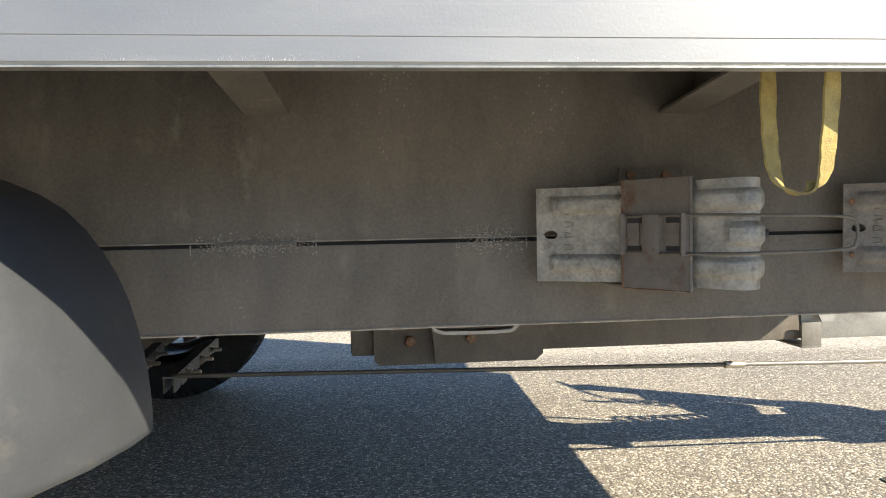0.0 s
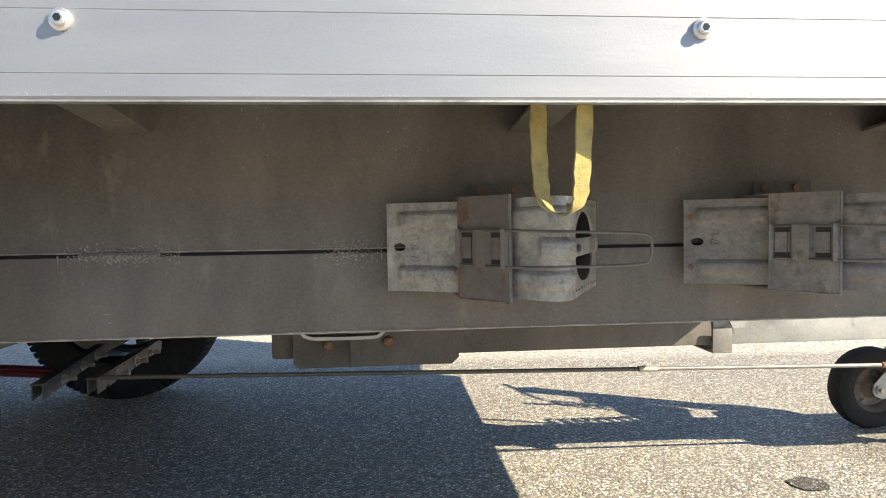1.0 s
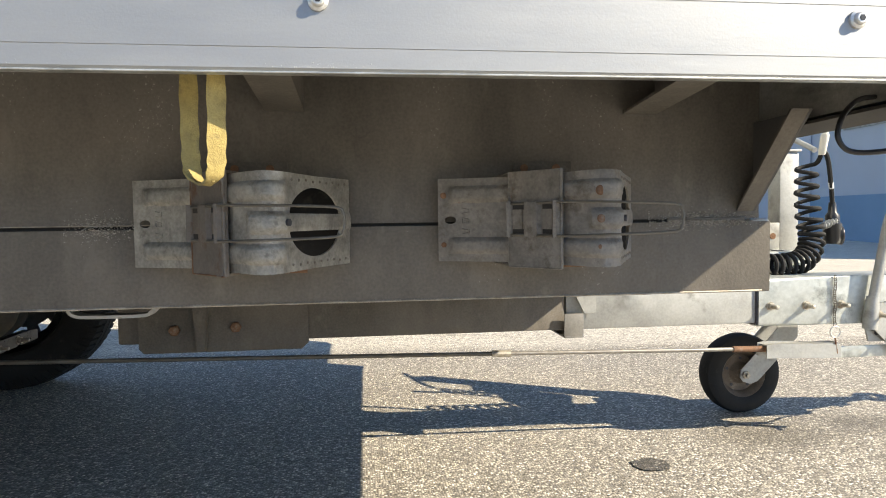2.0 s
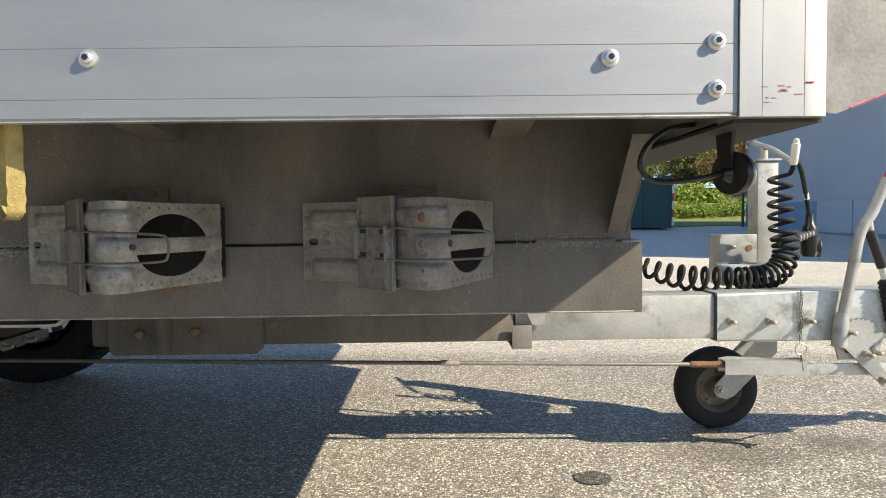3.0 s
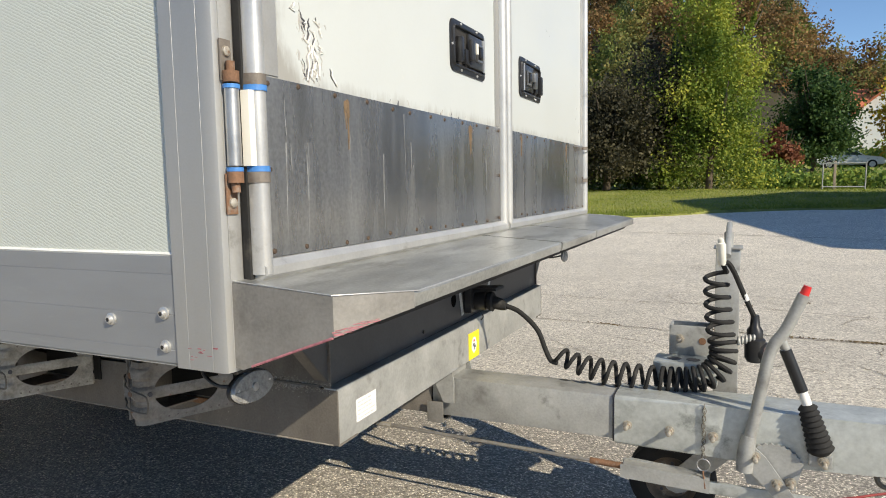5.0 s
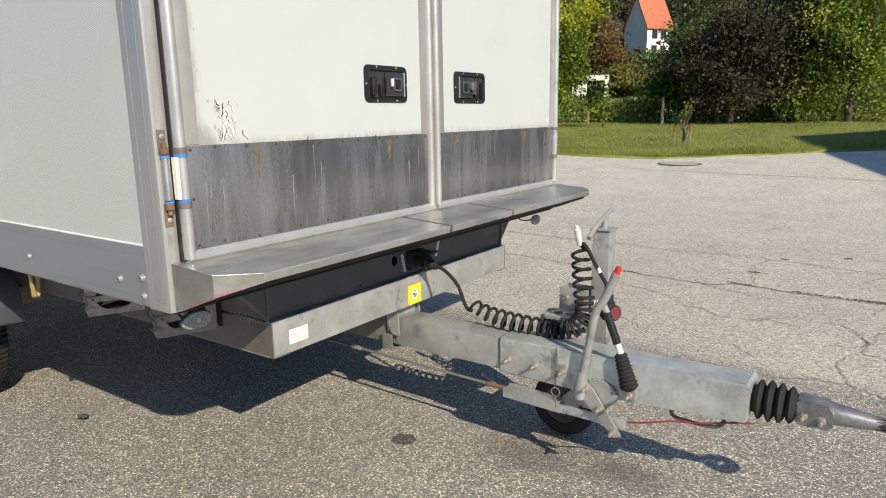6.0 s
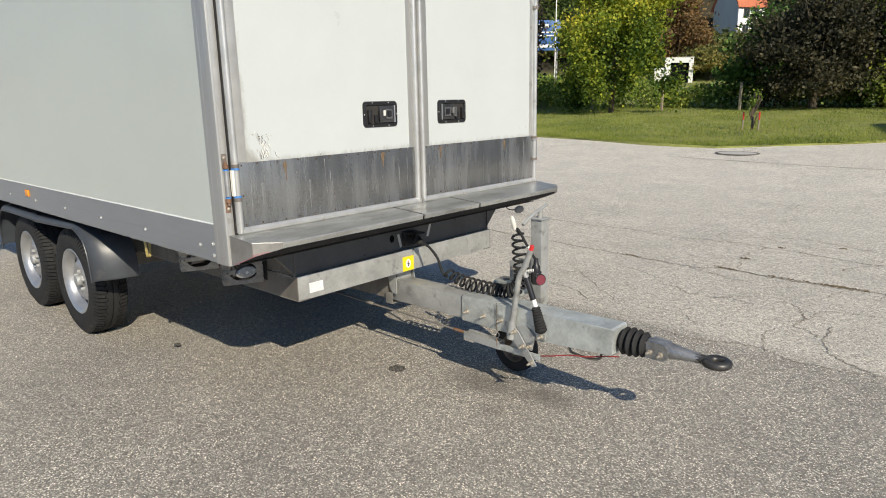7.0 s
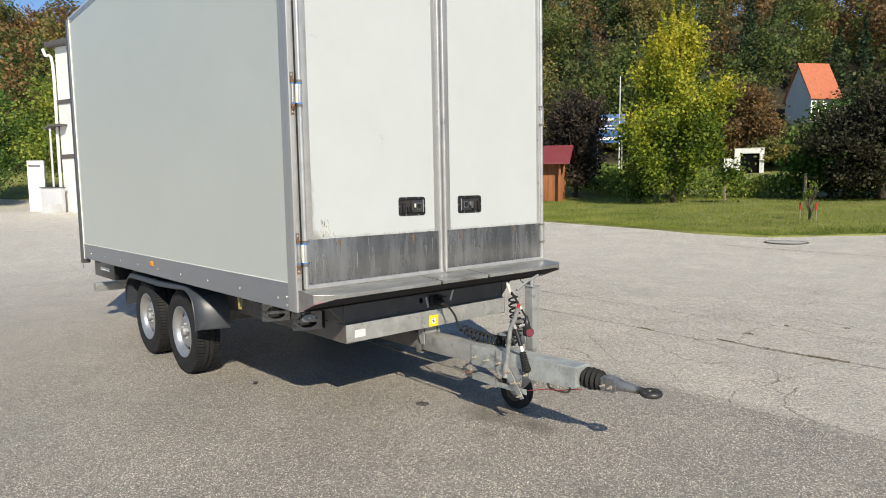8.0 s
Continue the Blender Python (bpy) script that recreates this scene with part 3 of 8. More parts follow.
def ribbon(bm, pts, w, lift=0.004, wobble=0.02, seed=0):
    """A crack or joint: a thin dark strip with an uneven line and width."""
    rnd = random.Random(seed)
    line = smooth_curve([(x, y, 0) for x, y in pts], 10)
    left, right = [], []
    for i, p in enumerate(line):
        d = (line[min(i + 1, len(line) - 1)] - line[max(i - 1, 0)]).normalized()
        s = Vector((-d.y, d.x, 0))
        c = p + s * rnd.uniform(-wobble, wobble)
        h = w * rnd.uniform(0.35, 1.0) / 2
        for side, k in ((left, h), (right, -h)):
            q = c + s * k
            side.append(bm.verts.new((q.x, q.y, rise(q.x, q.y) + lift)))
    for i in range(len(line) - 1):
        bm.faces.new((left[i], right[i], right[i + 1], left[i + 1]))
    return bm


# ---- the box trailer ----
trailer = thing("box_trailer", "white tandem-axle box trailer with galvanised drawbar parked on asphalt", "trailer", TILT)
Y0, Y1 = 0.55, 2 * CENTRE - 0.55
REAR, FRONT = -3.60, 1.185
TOP = 3.42


def mirror_y(y):
    return 2 * CENTRE - y


def rail_outline(flip=False):
    """The side rail in section: flat face with fine grooves, a lip below."""
    p = [(0.030, 0.919), (0.0, 0.919)]
    for z in (0.893, 0.834, 0.782):
        p += [(0.0, z + 0.0006), (0.0005, z), (0.0, z - 0.0006)]
    p += [(0.0, 0.7635), (0.002, 0.761), (0.012, 0.761), (0.012, 0.765), (0.005, 0.765), (0.005, 0.85), (0.030, 0.85)]
    return [(mirror_y(Y0 + u) if flip else Y0 + u, z) for u, z in p]


rail = part("side_rail", prism(new_bm(), rail_outline(), along_x, REAR, FRONT), ALU, trailer, "grooved aluminium side rail with small dents")
part("side_rail", prism(new_bm(), rail_outline(True), along_x, REAR, FRONT), ALU, trailer)
part("lower_edge", bx(new_bm(), REAR, FRONT, Y0 + 0.0005, Y0 + 0.0125, 0.7590, 0.7608, 0.0006), ALU_DULL, trailer, "pale strip under the side rail")

# side skins, sealant line, posts, roof
for flip in (False, True):
    def yy(a, b):
        return (mirror_y(b), mirror_y(a)) if flip else (a, b)
    part("side_panel", bx(new_bm(), REAR, FRONT, *yy(Y0 + 0.004, Y0 + 0.034), 0.9195, TOP - 0.07), SKIN, trailer, "white woven-textured side panel")
    bm = new_bm()
    line = [(REAR + (FRONT - REAR) * i / 90, (mirror_y(Y0 + 0.003) if flip else Y0 + 0.003), 0.9215 + 0.0012 * noise.noise((i * 0.7, 0, 0))) for i in range(91)]
    sweep(bm, line, [0.0035 + 0.0012 * noise.noise((i * 0.9, 5, 0)) for i in range(91)], 6)
    part("sealant_bead", bm, SEAL, trailer)
    # front post with vertical grooves
    g = [(FRONT + 0.001, Y0 + 0.05), (FRONT + 0.001, Y0 - 0.003)]
    for x in (1.2095, 1.2535):
        g += [(x - 0.0004, Y0 - 0.003), (x, Y0 - 0.0025), (x + 0.0004, Y0 - 0.003)]
    g += [(1.272, Y0 - 0.003), (1.278, Y0), (1.2805, Y0 + 0.007), (1.2805, Y0 + 0.045), (1.262, Y0 + 0.05)]
    g = [(x, mirror_y(y)) for x, y in g] if flip else g
    part("front_post", prism(new_bm(), g, along_z, 0.758, TOP - 0.03), ALU_POST, trailer, "grooved aluminium corner post")
    # separate paler strip paints the sunlit reflection on this face
    part("post_front", bx(new_bm(), 1.2807, 1.2817, *yy(Y0 + 0.009, Y0 + 0.0335), 0.762, TOP - 0.035, 0.0003), TUBE, trailer, "front face of the corner post, pale for its sunlit reflection")
    # black strip put in for the shaded gap between post and door tube
    part("door_seal", bx(new_bm(), 1.2815, 1.2950, *yy(Y0 + 0.034, Y0 + 0.0485), 0.79, TOP - 0.18, 0.003), RUBBER, trailer, "black strip for the dark gap beside the door")
    part("rear_post", bx(new_bm(), REAR - 0.10, REAR - 0.016, *yy(Y0 - 0.022, Y0 + 0.06), 0.70, TOP - 0.03, 0.006), REAR_DARK, trailer, "dark grey rear frame post")
    part("rear_trim", bx(new_bm(), REAR - 0.0155, REAR - 0.001, *yy(Y0 - 0.006, Y0 + 0.06), 0.75, TOP - 0.031, 0.002), SEAL, trailer, "white trim along the rear frame")
    part("top_rail", bx(new_bm(), REAR, FRONT, *yy(Y0 - 0.001, Y0 + 0.06), TOP - 0.0695, TOP - 0.0305, 0.008), ALU_DULL, trailer)
part("roof", bx(new_bm(), REAR - 0.07, 1.28, Y0 - 0.002, Y1 + 0.002, TOP - 0.03, TOP, 0.01), WHITE, trailer)
part("rear_wall", bx(new_bm(), REAR - 0.055, REAR - 0.01, Y0 + 0.061, Y1 - 0.061, 0.78, TOP - 0.031), ALU_DULL, trailer)
part("floor", bx(new_bm(), REAR, 1.26, Y0 + 0.036, Y1 - 0.036, 0.862, 0.90), DARKPANEL, trailer)
part("front_header", bx(new_bm(), 1.20, 1.28, Y0 + 0.051, Y1 - 0.051, TOP - 0.16, TOP - 0.031), ALU_DULL, trailer)
part("sill", bx(new_bm(), 1.20, 1.281, Y0 + 0.052, Y1 - 0.052, 0.764, 0.878, 0.003), ALU_DULL, trailer, "dull aluminium front sill")

# slab added to paint the shaded underside of sill and posts
part("under_sill", bx(new_bm(), 1.1865, 1.2810, Y0 + 0.012, Y1 - 0.012, 0.7535, 0.7575), UNDER, trailer, "added near-black slab for the shade behind the corner posts")
# red scrapes low on the near post
rnd = random.Random(11)
for k in range(12):
    x, z = rnd.uniform(1.203, 1.255), rnd.uniform(0.772, 0.792)
    part("paint_scrape", bx(new_bm(), x, x + rnd.uniform(0.003, 0.010), Y0 - 0.0034, Y0 - 0.0031, z, z + rnd.uniform(0.0006, 0.002)), RED_SCRAPE, trailer)

# rail screws
bm = new_bm()
lathe(bm, [(0.0095, 0), (0.0095, 0.0025), (0.0066, 0.0036), (0.0062, 0.0065), (0.0048, 0.0078)], lambda a, b, h: (a, -h, b), 14)
screw = part("rail_screw", bm, SCREW, trailer, "domed socket screw", pose(1.162, Y0, 0.836))
bm = new_bm()
lathe(bm, [(0.0033, 0.0), (0.0033, 0.0012)], lambda a, b, h: (a, -h, b), 6)
part("socket", bm, PLASTIC, screw, "", pose(0, -0.0072, 0))
for x, z in ((1.162, 0.787), (1.051, 0.82), (0.514, 0.824), (-0.03, 0.825), (-0.57, 0.825), (-1.11, 0.825), (-1.65, 0.825), (-2.2, 0.825), (-2.75, 0.825), (-3.3, 0.825)):
    s = again(screw, pose(x, Y0, z))
    again(screw.children[0], pose(0, -0.0072, 0), s)

# dents and scuffs along the rail's lower edge
rnd = random.Random(5)
bm = new_bm()
for k in range(300):
    x = rnd.choice((rnd.gauss(-0.03, 0.03), rnd.gauss(-0.13, 0.04), rnd.gauss(0.20, 0.05), rnd.gauss(0.514, 0.03)))
    q = 0.0005 + 0.0010 * rnd.random() ** 2
    ball(bm, (x, Y0 + q * 0.82, 0.7642 + rnd.random() ** 3 * 0.004), q, 1.0, 8)
tagged(part("flaked_edge", bm, CRUST, trailer, "flaking pale edge of the rail"), kind="stuff")

# ---- front doors ----
SKIN_X = 1.297


def tube_outline(a, b, wide, grow=0.0):
    """The rounded door edge profile between y = a and b."""
    poly = []
    for i in range(9):
        t = math.pi * i / 8
        poly.append((SKIN_X + 0.002 + (0.018 + grow) * math.sin(t), (a + b) / 2 - ((b - a) / 2 - (0.0 if wide else 0.004) + grow) * math.cos(t)))
    return poly + [(SKIN_X - 0.03, b - 0.003), (SKIN_X - 0.03, a + 0.003)]


def front_door(y0, y1, hinge_left):
    door = part("front_door", bx(new_bm(), 1.262, SKIN_X, y0 + 0.012, y1 - 0.012, 0.90, TOP - 0.19), WHITE, trailer, "white front door with scuffs above the metal kick plate")
    # rounded tube frame round the door
    for wide, a, b in ((hinge_left, y0, y0 + (0.029 if hinge_left else 0.036)), (not hinge_left, y1 - (0.036 if hinge_left else 0.029), y1)):
        poly = tube_outline(a, b, wide)
        part("frame_tube", prism(new_bm(), poly, along_z, 0.892, TOP - 0.18), TUBE, door, "rounded pale door edge profile" if wide else "")
    poly = [(SKIN_X - 0.02, 0.884), (SKIN_X + 0.012, 0.884), (SKIN_X + 0.018, 0.890), (SKIN_X + 0.018, 0.902), (SKIN_X + 0.010, 0.912), (SKIN_X - 0.02, 0.912)]
    part("bottom_tube", prism(new_bm(), poly, along_y, y0 + 0.005, y1 - 0.005), TUBE, door)
    k0, k1 = (y0 + 0.030, y1 - 0.034) if hinge_left else (y0 + 0.036, y1 - 0.030)
    kick = part("kick_plate", bx(new_bm(), SKIN_X, SKIN_X + 0.0035, k0, k1, 0.913, 1.172, 0.001), KICK, door, "grey streaked metal kick plate with rusty screws")
    r = random.Random(int(y0 * 100))
    bm = new_bm()
    lathe(bm, [(0.0042, 0), (0.0036, 0.0020), (0.0016, 0.0026)], lambda a, b, h: (h, a, b), 8)
    first = None
    for z in (0.921, 1.164):
        count = 12
        for i in range(count):
            y = k0 + 0.012 + (k1 - k0 - 0.024) * (i + (r.uniform(-0.2, 0.2) if 0 < i < count - 1 else 0)) / (count - 1)
            m = pose(SKIN_X + 0.0035, y, z + r.uniform(-0.003, 0.003))
            first = again(first, m) if first else part("plate_screw", bm, DARK_SCREW, kick, "", m)
    for z in (1.04,):
        for y in (k0 + 0.01, k1 - 0.01):
            again(first, pose(SKIN_X + 0.0035, y, z))
    # flat aluminium strips at the door's edges above the plate
    for a, b in ((y0 + 0.0305, y0 + 0.070), (y1 - 0.066, y1 - 0.034)):
        part("edge_strip", bx(new_bm(), SKIN_X, SKIN_X + 0.002, a, b, 1.175, TOP - 0.19, 0.0006), TUBE if (a < y0 + 0.05) == hinge_left else ALU_POST, door)
    # rust runs below a few screws, pale scratches across the plate
    for f in ((0.22, 0.78) if hinge_left else (0.12, 0.7)):
        y = k0 + (k1 - k0) * f
        bm = new_bm()
        for k in range(16):
            dy = r.gauss(0, 0.006)
            top = 1.163 - abs(dy) * 0.5
            ln = r.uniform(0.2, 1.0) * 0.085 * math.exp(-(dy / 0.008) ** 2) + 0.004
            bx(bm, SKIN_X + 0.0036, SKIN_X + 0.0038 + 0.00002 * k, y + dy - 0.0013, y + dy + 0.0013, top - ln, top)
        part("rust_run", bm, RUST_FAINT, kick, "rust run below a screw")
    bm = new_bm()
    for k in range(22):
        y, top = r.uniform(k0 + 0.02, k1 - 0.02), r.uniform(1.05, 1.158)
        ln, w = min(r.uniform(0.05, 0.22), top - 0.925), r.uniform(0.0006, 0.0022)
        left, right = [], []
        for q in range(13):
            f = q / 12
            h = w * (1 - f) ** 0.6 * r.uniform(0.6, 1.1) + 0.0001
            c = y + 0.0012 * math.sin(5 * f + k)
            left.append(bm.verts.new((SKIN_X + 0.0038, c - h, top - ln * f)))
            right.append(bm.verts.new((SKIN_X + 0.0038, c + h, top - ln * f)))
        for q in range(12):
            bm.faces.new((left[q], right[q], right[q + 1], left[q + 1]))
    tagged(part("dried_drips", bm, DRIP, kick, "pale dried drip marks"), kind="stuff")
    return door


def flakes(door, y0, y1, z0, z1, count, seed, big=0.016):
    """Small bared patches where the white skin has come off."""
    r = random.Random(seed)
    for k in range(count):
        y, z = r.uniform(y0, y1), z0 + (z1 - z0) * r.random() ** 1.6
        s = big * r.uniform(0.25, 1.0) ** 1.5
        el, tilt = r.uniform(0.12, 0.4), r.uniform(0.9, 2.2)
        bm = new_bm()
        ring = []
        for i in range(9):
            a = 2 * math.pi * i / 9
            q = s * r.uniform(0.35, 1.2)
            u, v = q * math.cos(a), q * el * math.sin(a)
            ring.append((y + u * math.cos(tilt) - v * math.sin(tilt), z + u * math.sin(tilt) + v * math.cos(tilt)))
        prism(bm, ring, lambda u, v, w: (w, u, v), SKIN_X - 0.001, SKIN_X + 0.0005)
        part("bared_patch", bm, SCUFF if r.random() < 0.7 else INK, door)


door_left = front_door(0.588, 1.648, True)
door_right = front_door(1.655, 2.690, False)


def door_handle(door, y0, y1, flip):
    z0, z1 = 1.281, 1.402
    x = SKIN_X + 0.0005
    def rounded(inset, rad):
        out = []
        for cy, cz, a0 in ((y1, z0, -90), (y1, z1, 0), (y0, z1, 90), (y0, z0, 180)):
            sy, sz = (1 if cy == y1 else -1), (1 if cz == z1 else -1)
            for k in range(5):
                a = radians(a0 + 22.5 * k)
                out.append((cy - sy * (inset + rad) + rad * math.cos(a), cz - sz * (inset + rad) + rad * math.sin(a)))
        return out
    tray = part("handle_tray", prism(new_bm(), rounded(0.004, 0.016), lambda u, v, w: (w, u, v), x, x + 0.0015), UNDER, door, "black recessed door latch with bright rivets")
    # flat flange with a raised inner lip
    bm = new_bm()
    loops = []
    for inset, rad, out in ((0.0, 0.019, 0.0), (0.0012, 0.018, 0.0035), (0.0125, 0.011, 0.0045), (0.0145, 0.010, 0.0085), (0.0165, 0.009, 0.0080), (0.0175, 0.009, 0.0)):
        loops.append([bm.verts.new((x + out, u, v)) for u, v in rounded(inset, rad)])
    for a, b in zip(loops, loops[1:]):
        for i in range(len(a)):
            j = (i + 1) % len(a)
            bm.faces.new((a[i], a[j], b[j], b[i]))
    part("flange", bm, PLASTIC, tray)
    for fy, fz in ((0.27, 0.055), (0.73, 0.055), (0.27, 0.945), (0.73, 0.945), (0.032, 0.5), (0.968, 0.5)):
        bm = new_bm()
        ball(bm, (x + 0.0040, y0 + (y1 - y0) * fy, z0 + (z1 - z0) * fz), 0.0034, 1, 8)
        part("rivet", bm, SCREW, tray)
    s = -1 if flip else 1
    c = (y0 + y1) / 2

    def span(a, b):
        return sorted((c + s * a, c + s * b))
    zm = (z0 + z1) / 2
    # the latch plate, its lock frame with a keyhole block, and the black grip beside it
    bm = new_bm()
    bx(bm, x + 0.002, x + 0.010, *span(-0.012, 0.086), z0 + 0.021, z1 - 0.021, 0.003)
    part("latch_plate", bm, DARKSTEEL, tray, "gunmetal latch plate")
    bm = new_bm()
    for a, b, d0, d1 in ((0.026, 0.031, -0.022, 0.022), (0.061, 0.066, -0.022, 0.022), (0.031, 0.061, 0.016, 0.022), (0.031, 0.061, -0.022, -0.016)):
        bx(bm, x + 0.0105, x + 0.0165, *span(a, b), zm + d0, zm + d1, 0.001)
    part("lock_frame", bm, LOCKSTEEL, tray, "worn metal lock")
    part("lock_block", bx(new_bm(), x + 0.0105, x + 0.020, *span(0.036, 0.057), zm - 0.012, zm + 0.013, 0.003), PLASTIC, tray)
    part("thumb_tab", bx(new_bm(), x + 0.0105, x + 0.024, *span(0.004, 0.015), zm - 0.008, zm + 0.018, 0.002), CREAM if not flip else STEEL, tray)
    part("slide_bar", bx(new_bm(), x + 0.0105, x + 0.022, *span(-0.020, 0.001), zm - 0.026, zm + 0.024, 0.003), DARKSTEEL if not flip else LOCKSTEEL, tray)
    part("hinge_pin", cyl(new_bm(), (x + 0.009, c + s * 0.086, z0 + 0.020), (x + 0.009, c + s * 0.086, z1 - 0.020), 0.0035, n=8), STEEL, tray)
    part("grip", bx(new_bm(), x + 0.002, x + 0.020, *span(-0.085, -0.066), z0 + 0.022, z1 - 0.040, 0.004), PLASTIC, tray)
    part("grip_foot", bx(new_bm(), x + 0.002, x + 0.014, *span(-0.045, -0.022), z0 + 0.022, zm - 0.002, 0.003), PLASTIC, tray)


def torn_skin(door, y, z0, z1, seed, count):
    """Jagged dark tears that run down the skin, with curled pale lips."""
    r = random.Random(seed)
    for k in range(count):
        u, z = y + r.gauss(0, 0.014), z1 - (z1 - z0) * r.random() * 0.9
        pts, ln = [], r.uniform(0.012, 0.05)
        for q in range(7):
            pts.append((SKIN_X + 0.0004, u, z))
            u, z = u + r.gauss(0.0008, 0.0035), z - ln / 6
            if z < z0:
                break
        if len(pts) < 3:
            continue
        n = len(pts)
        part("skin_tear", sweep(new_bm(), pts, [0.0004 + r.uniform(0.0003, 0.0016) * math.sin(math.pi * (i + 0.5) / n) for i in range(n)], 5), INK if r.random() < 0.5 else SCUFF, door)
        if r.random() < 0.5:
            part("curled_lip", sweep(new_bm(), [(a + 0.0008, b + 0.003, c) for a, b, c in pts], [0.0008 + r.uniform(0, 0.0012) for i in range(n)], 5), SEAL, door)


torn_skin(door_left, 0.715, 1.235, 1.295, 4, 12)
torn_skin(door_left, 0.742, 1.178, 1.262, 15, 20)
flakes(door_left, 0.70, 0.725, 1.215, 1.28, 7, 4, 0.010)
flakes(door_left, 0.745, 0.775, 1.178, 1.20, 6, 5, 0.010)
flakes(door_left, 0.755, 0.785, 1.268, 1.285, 4, 14, 0.010)
flakes(door_left, 0.68, 1.55, 1.175, 1.181, 12, 6, 0.012)
flakes(door_right, 2.52, 2.60, 1.22, 1.42, 10, 8, 0.005)
flakes(door_left, 0.668, 0.674, 1.3, 2.2, 7, 9, 0.010)
door_handle(door_left, 1.283, 1.503, False)
door_handle(door_right, 1.795, 2.020, True)


def hinge(z0, z1, flip):
    """Pin tube on the post, collars and blue bands on it and on the door tube, rusty screw plates."""
    def Y(y):
        return mirror_y(y) if flip else y
    px, py = 1.2925, Y(0.566)
    h = part("hinge", cyl(new_bm(), (px, py, z0), (px, py, z1), 0.0098, n=14), STEEL, trailer, "door hinge with brown collars and blue bands")
    a, b = (mirror_y(0.617), mirror_y(0.588)) if flip else (0.588, 0.617)
    sleeve = prism(new_bm(), [(1.294, Y(0.581)), (1.306, Y(0.583)), (1.310, Y(0.590)), (1.294, Y(0.590))], along_z, z0, z1)
    part("sleeve", sleeve, CREAM, h, "cream hinge sleeve")
    for low, z in ((True, z0), (False, z1)):
        out = -1 if low else 1
        def span(p, q):
            return sorted((z + out * p, z + out * q))
        lo, hi = span(0.008, 0.023)
        part("collar", prism(new_bm(), tube_outline(a, b, True, 0.0016), along_z, lo, hi), RUST_BAND, h)
        part("pin_collar", cyl(new_bm(), (px, py, lo), (px, py, hi), 0.0112, n=16), RUST, h)
        lo, hi = span(0.0, 0.0078)
        part("blue_band", prism(new_bm(), tube_outline(a, b, True, 0.0019), along_z, lo, hi), STEEL if flip else BLUE, h)
        part("pin_band", cyl(new_bm(), (px, py, lo), (px, py, lo + 0.0055), 0.0114, n=16), STEEL if flip else BLUE, h)
        lo, hi = span(0.0235, 0.036)
        part("pin_end", cyl(new_bm(), (px, py, lo), (px, py, hi), 0.0062, n=10), RUST, h)
        lo, hi = span(0.010, 0.066)
        bm = new_bm()
        bx(bm, 1.2822, 1.2850, min(Y(0.556), Y(0.577)), max(Y(0.556), Y(0.577)), lo, hi, 0.001)
        part("hinge_plate", bm, RUST_BAND if not low else RUST, h)
        zz = z + out * 0.050
        part("hinge_bolt", lathe(new_bm(), [(0.0072, 0), (0.0066, 0.003), (0.003, 0.0048)], lambda u, v, w: (1.285 + w, Y(0.5665) + u, zz + v), 10), BOLT, h)


for flip in (False, True):
    for z0, z1 in ((1.044, 1.147), (1.943, 2.046), (2.903, 3.006)):
        hinge(z0, z1, flip)

# ---- the front step of folded aluminium ----
def step_part(y0, y1, left_end, right_end):
    """A tray in three lengths; the ends are cut back at a slant and closed by a side plate."""
    bm = new_bm()

    def ring(y, x_front, low):
        return [(1.282, y, 0.886), (x_front - 0.004, y, 0.8700 + (1.519 - x_front) * 0.06), (x_front, y, 0.8660 + (1.519 - x_front) * 0.06), (x_front - 0.003, y, low), (x_front - 0.012, y, low), (x_front - 0.012, y, 0.860), (1.282, y, 0.880)]
    rows = []
    if left_end:
        rows += [ring(y0, 1.446, 0.820), ring(y0 + 0.094, 1.514, 0.846)]
    rows += [ring(y0 + 0.102 if left_end else y0, 1.519, 0.848), ring(y1 - 0.102 if right_end else y1, 1.519, 0.848)]
    if right_end:
        rows += [ring(y1 - 0.094, 1.514, 0.846), ring(y1, 1.446, 0.820)]
    vs = [[bm.verts.new(p) for p in r] for r in rows]
    for a, b in zip(vs, vs[1:]):
        for i in range(7):
            bm.faces.new((a[i], a[(i + 1) % 7], b[(i + 1) % 7], b[i]))
    bm.faces.new(vs[0]), bm.faces.new(vs[-1][::-1])
    return bm


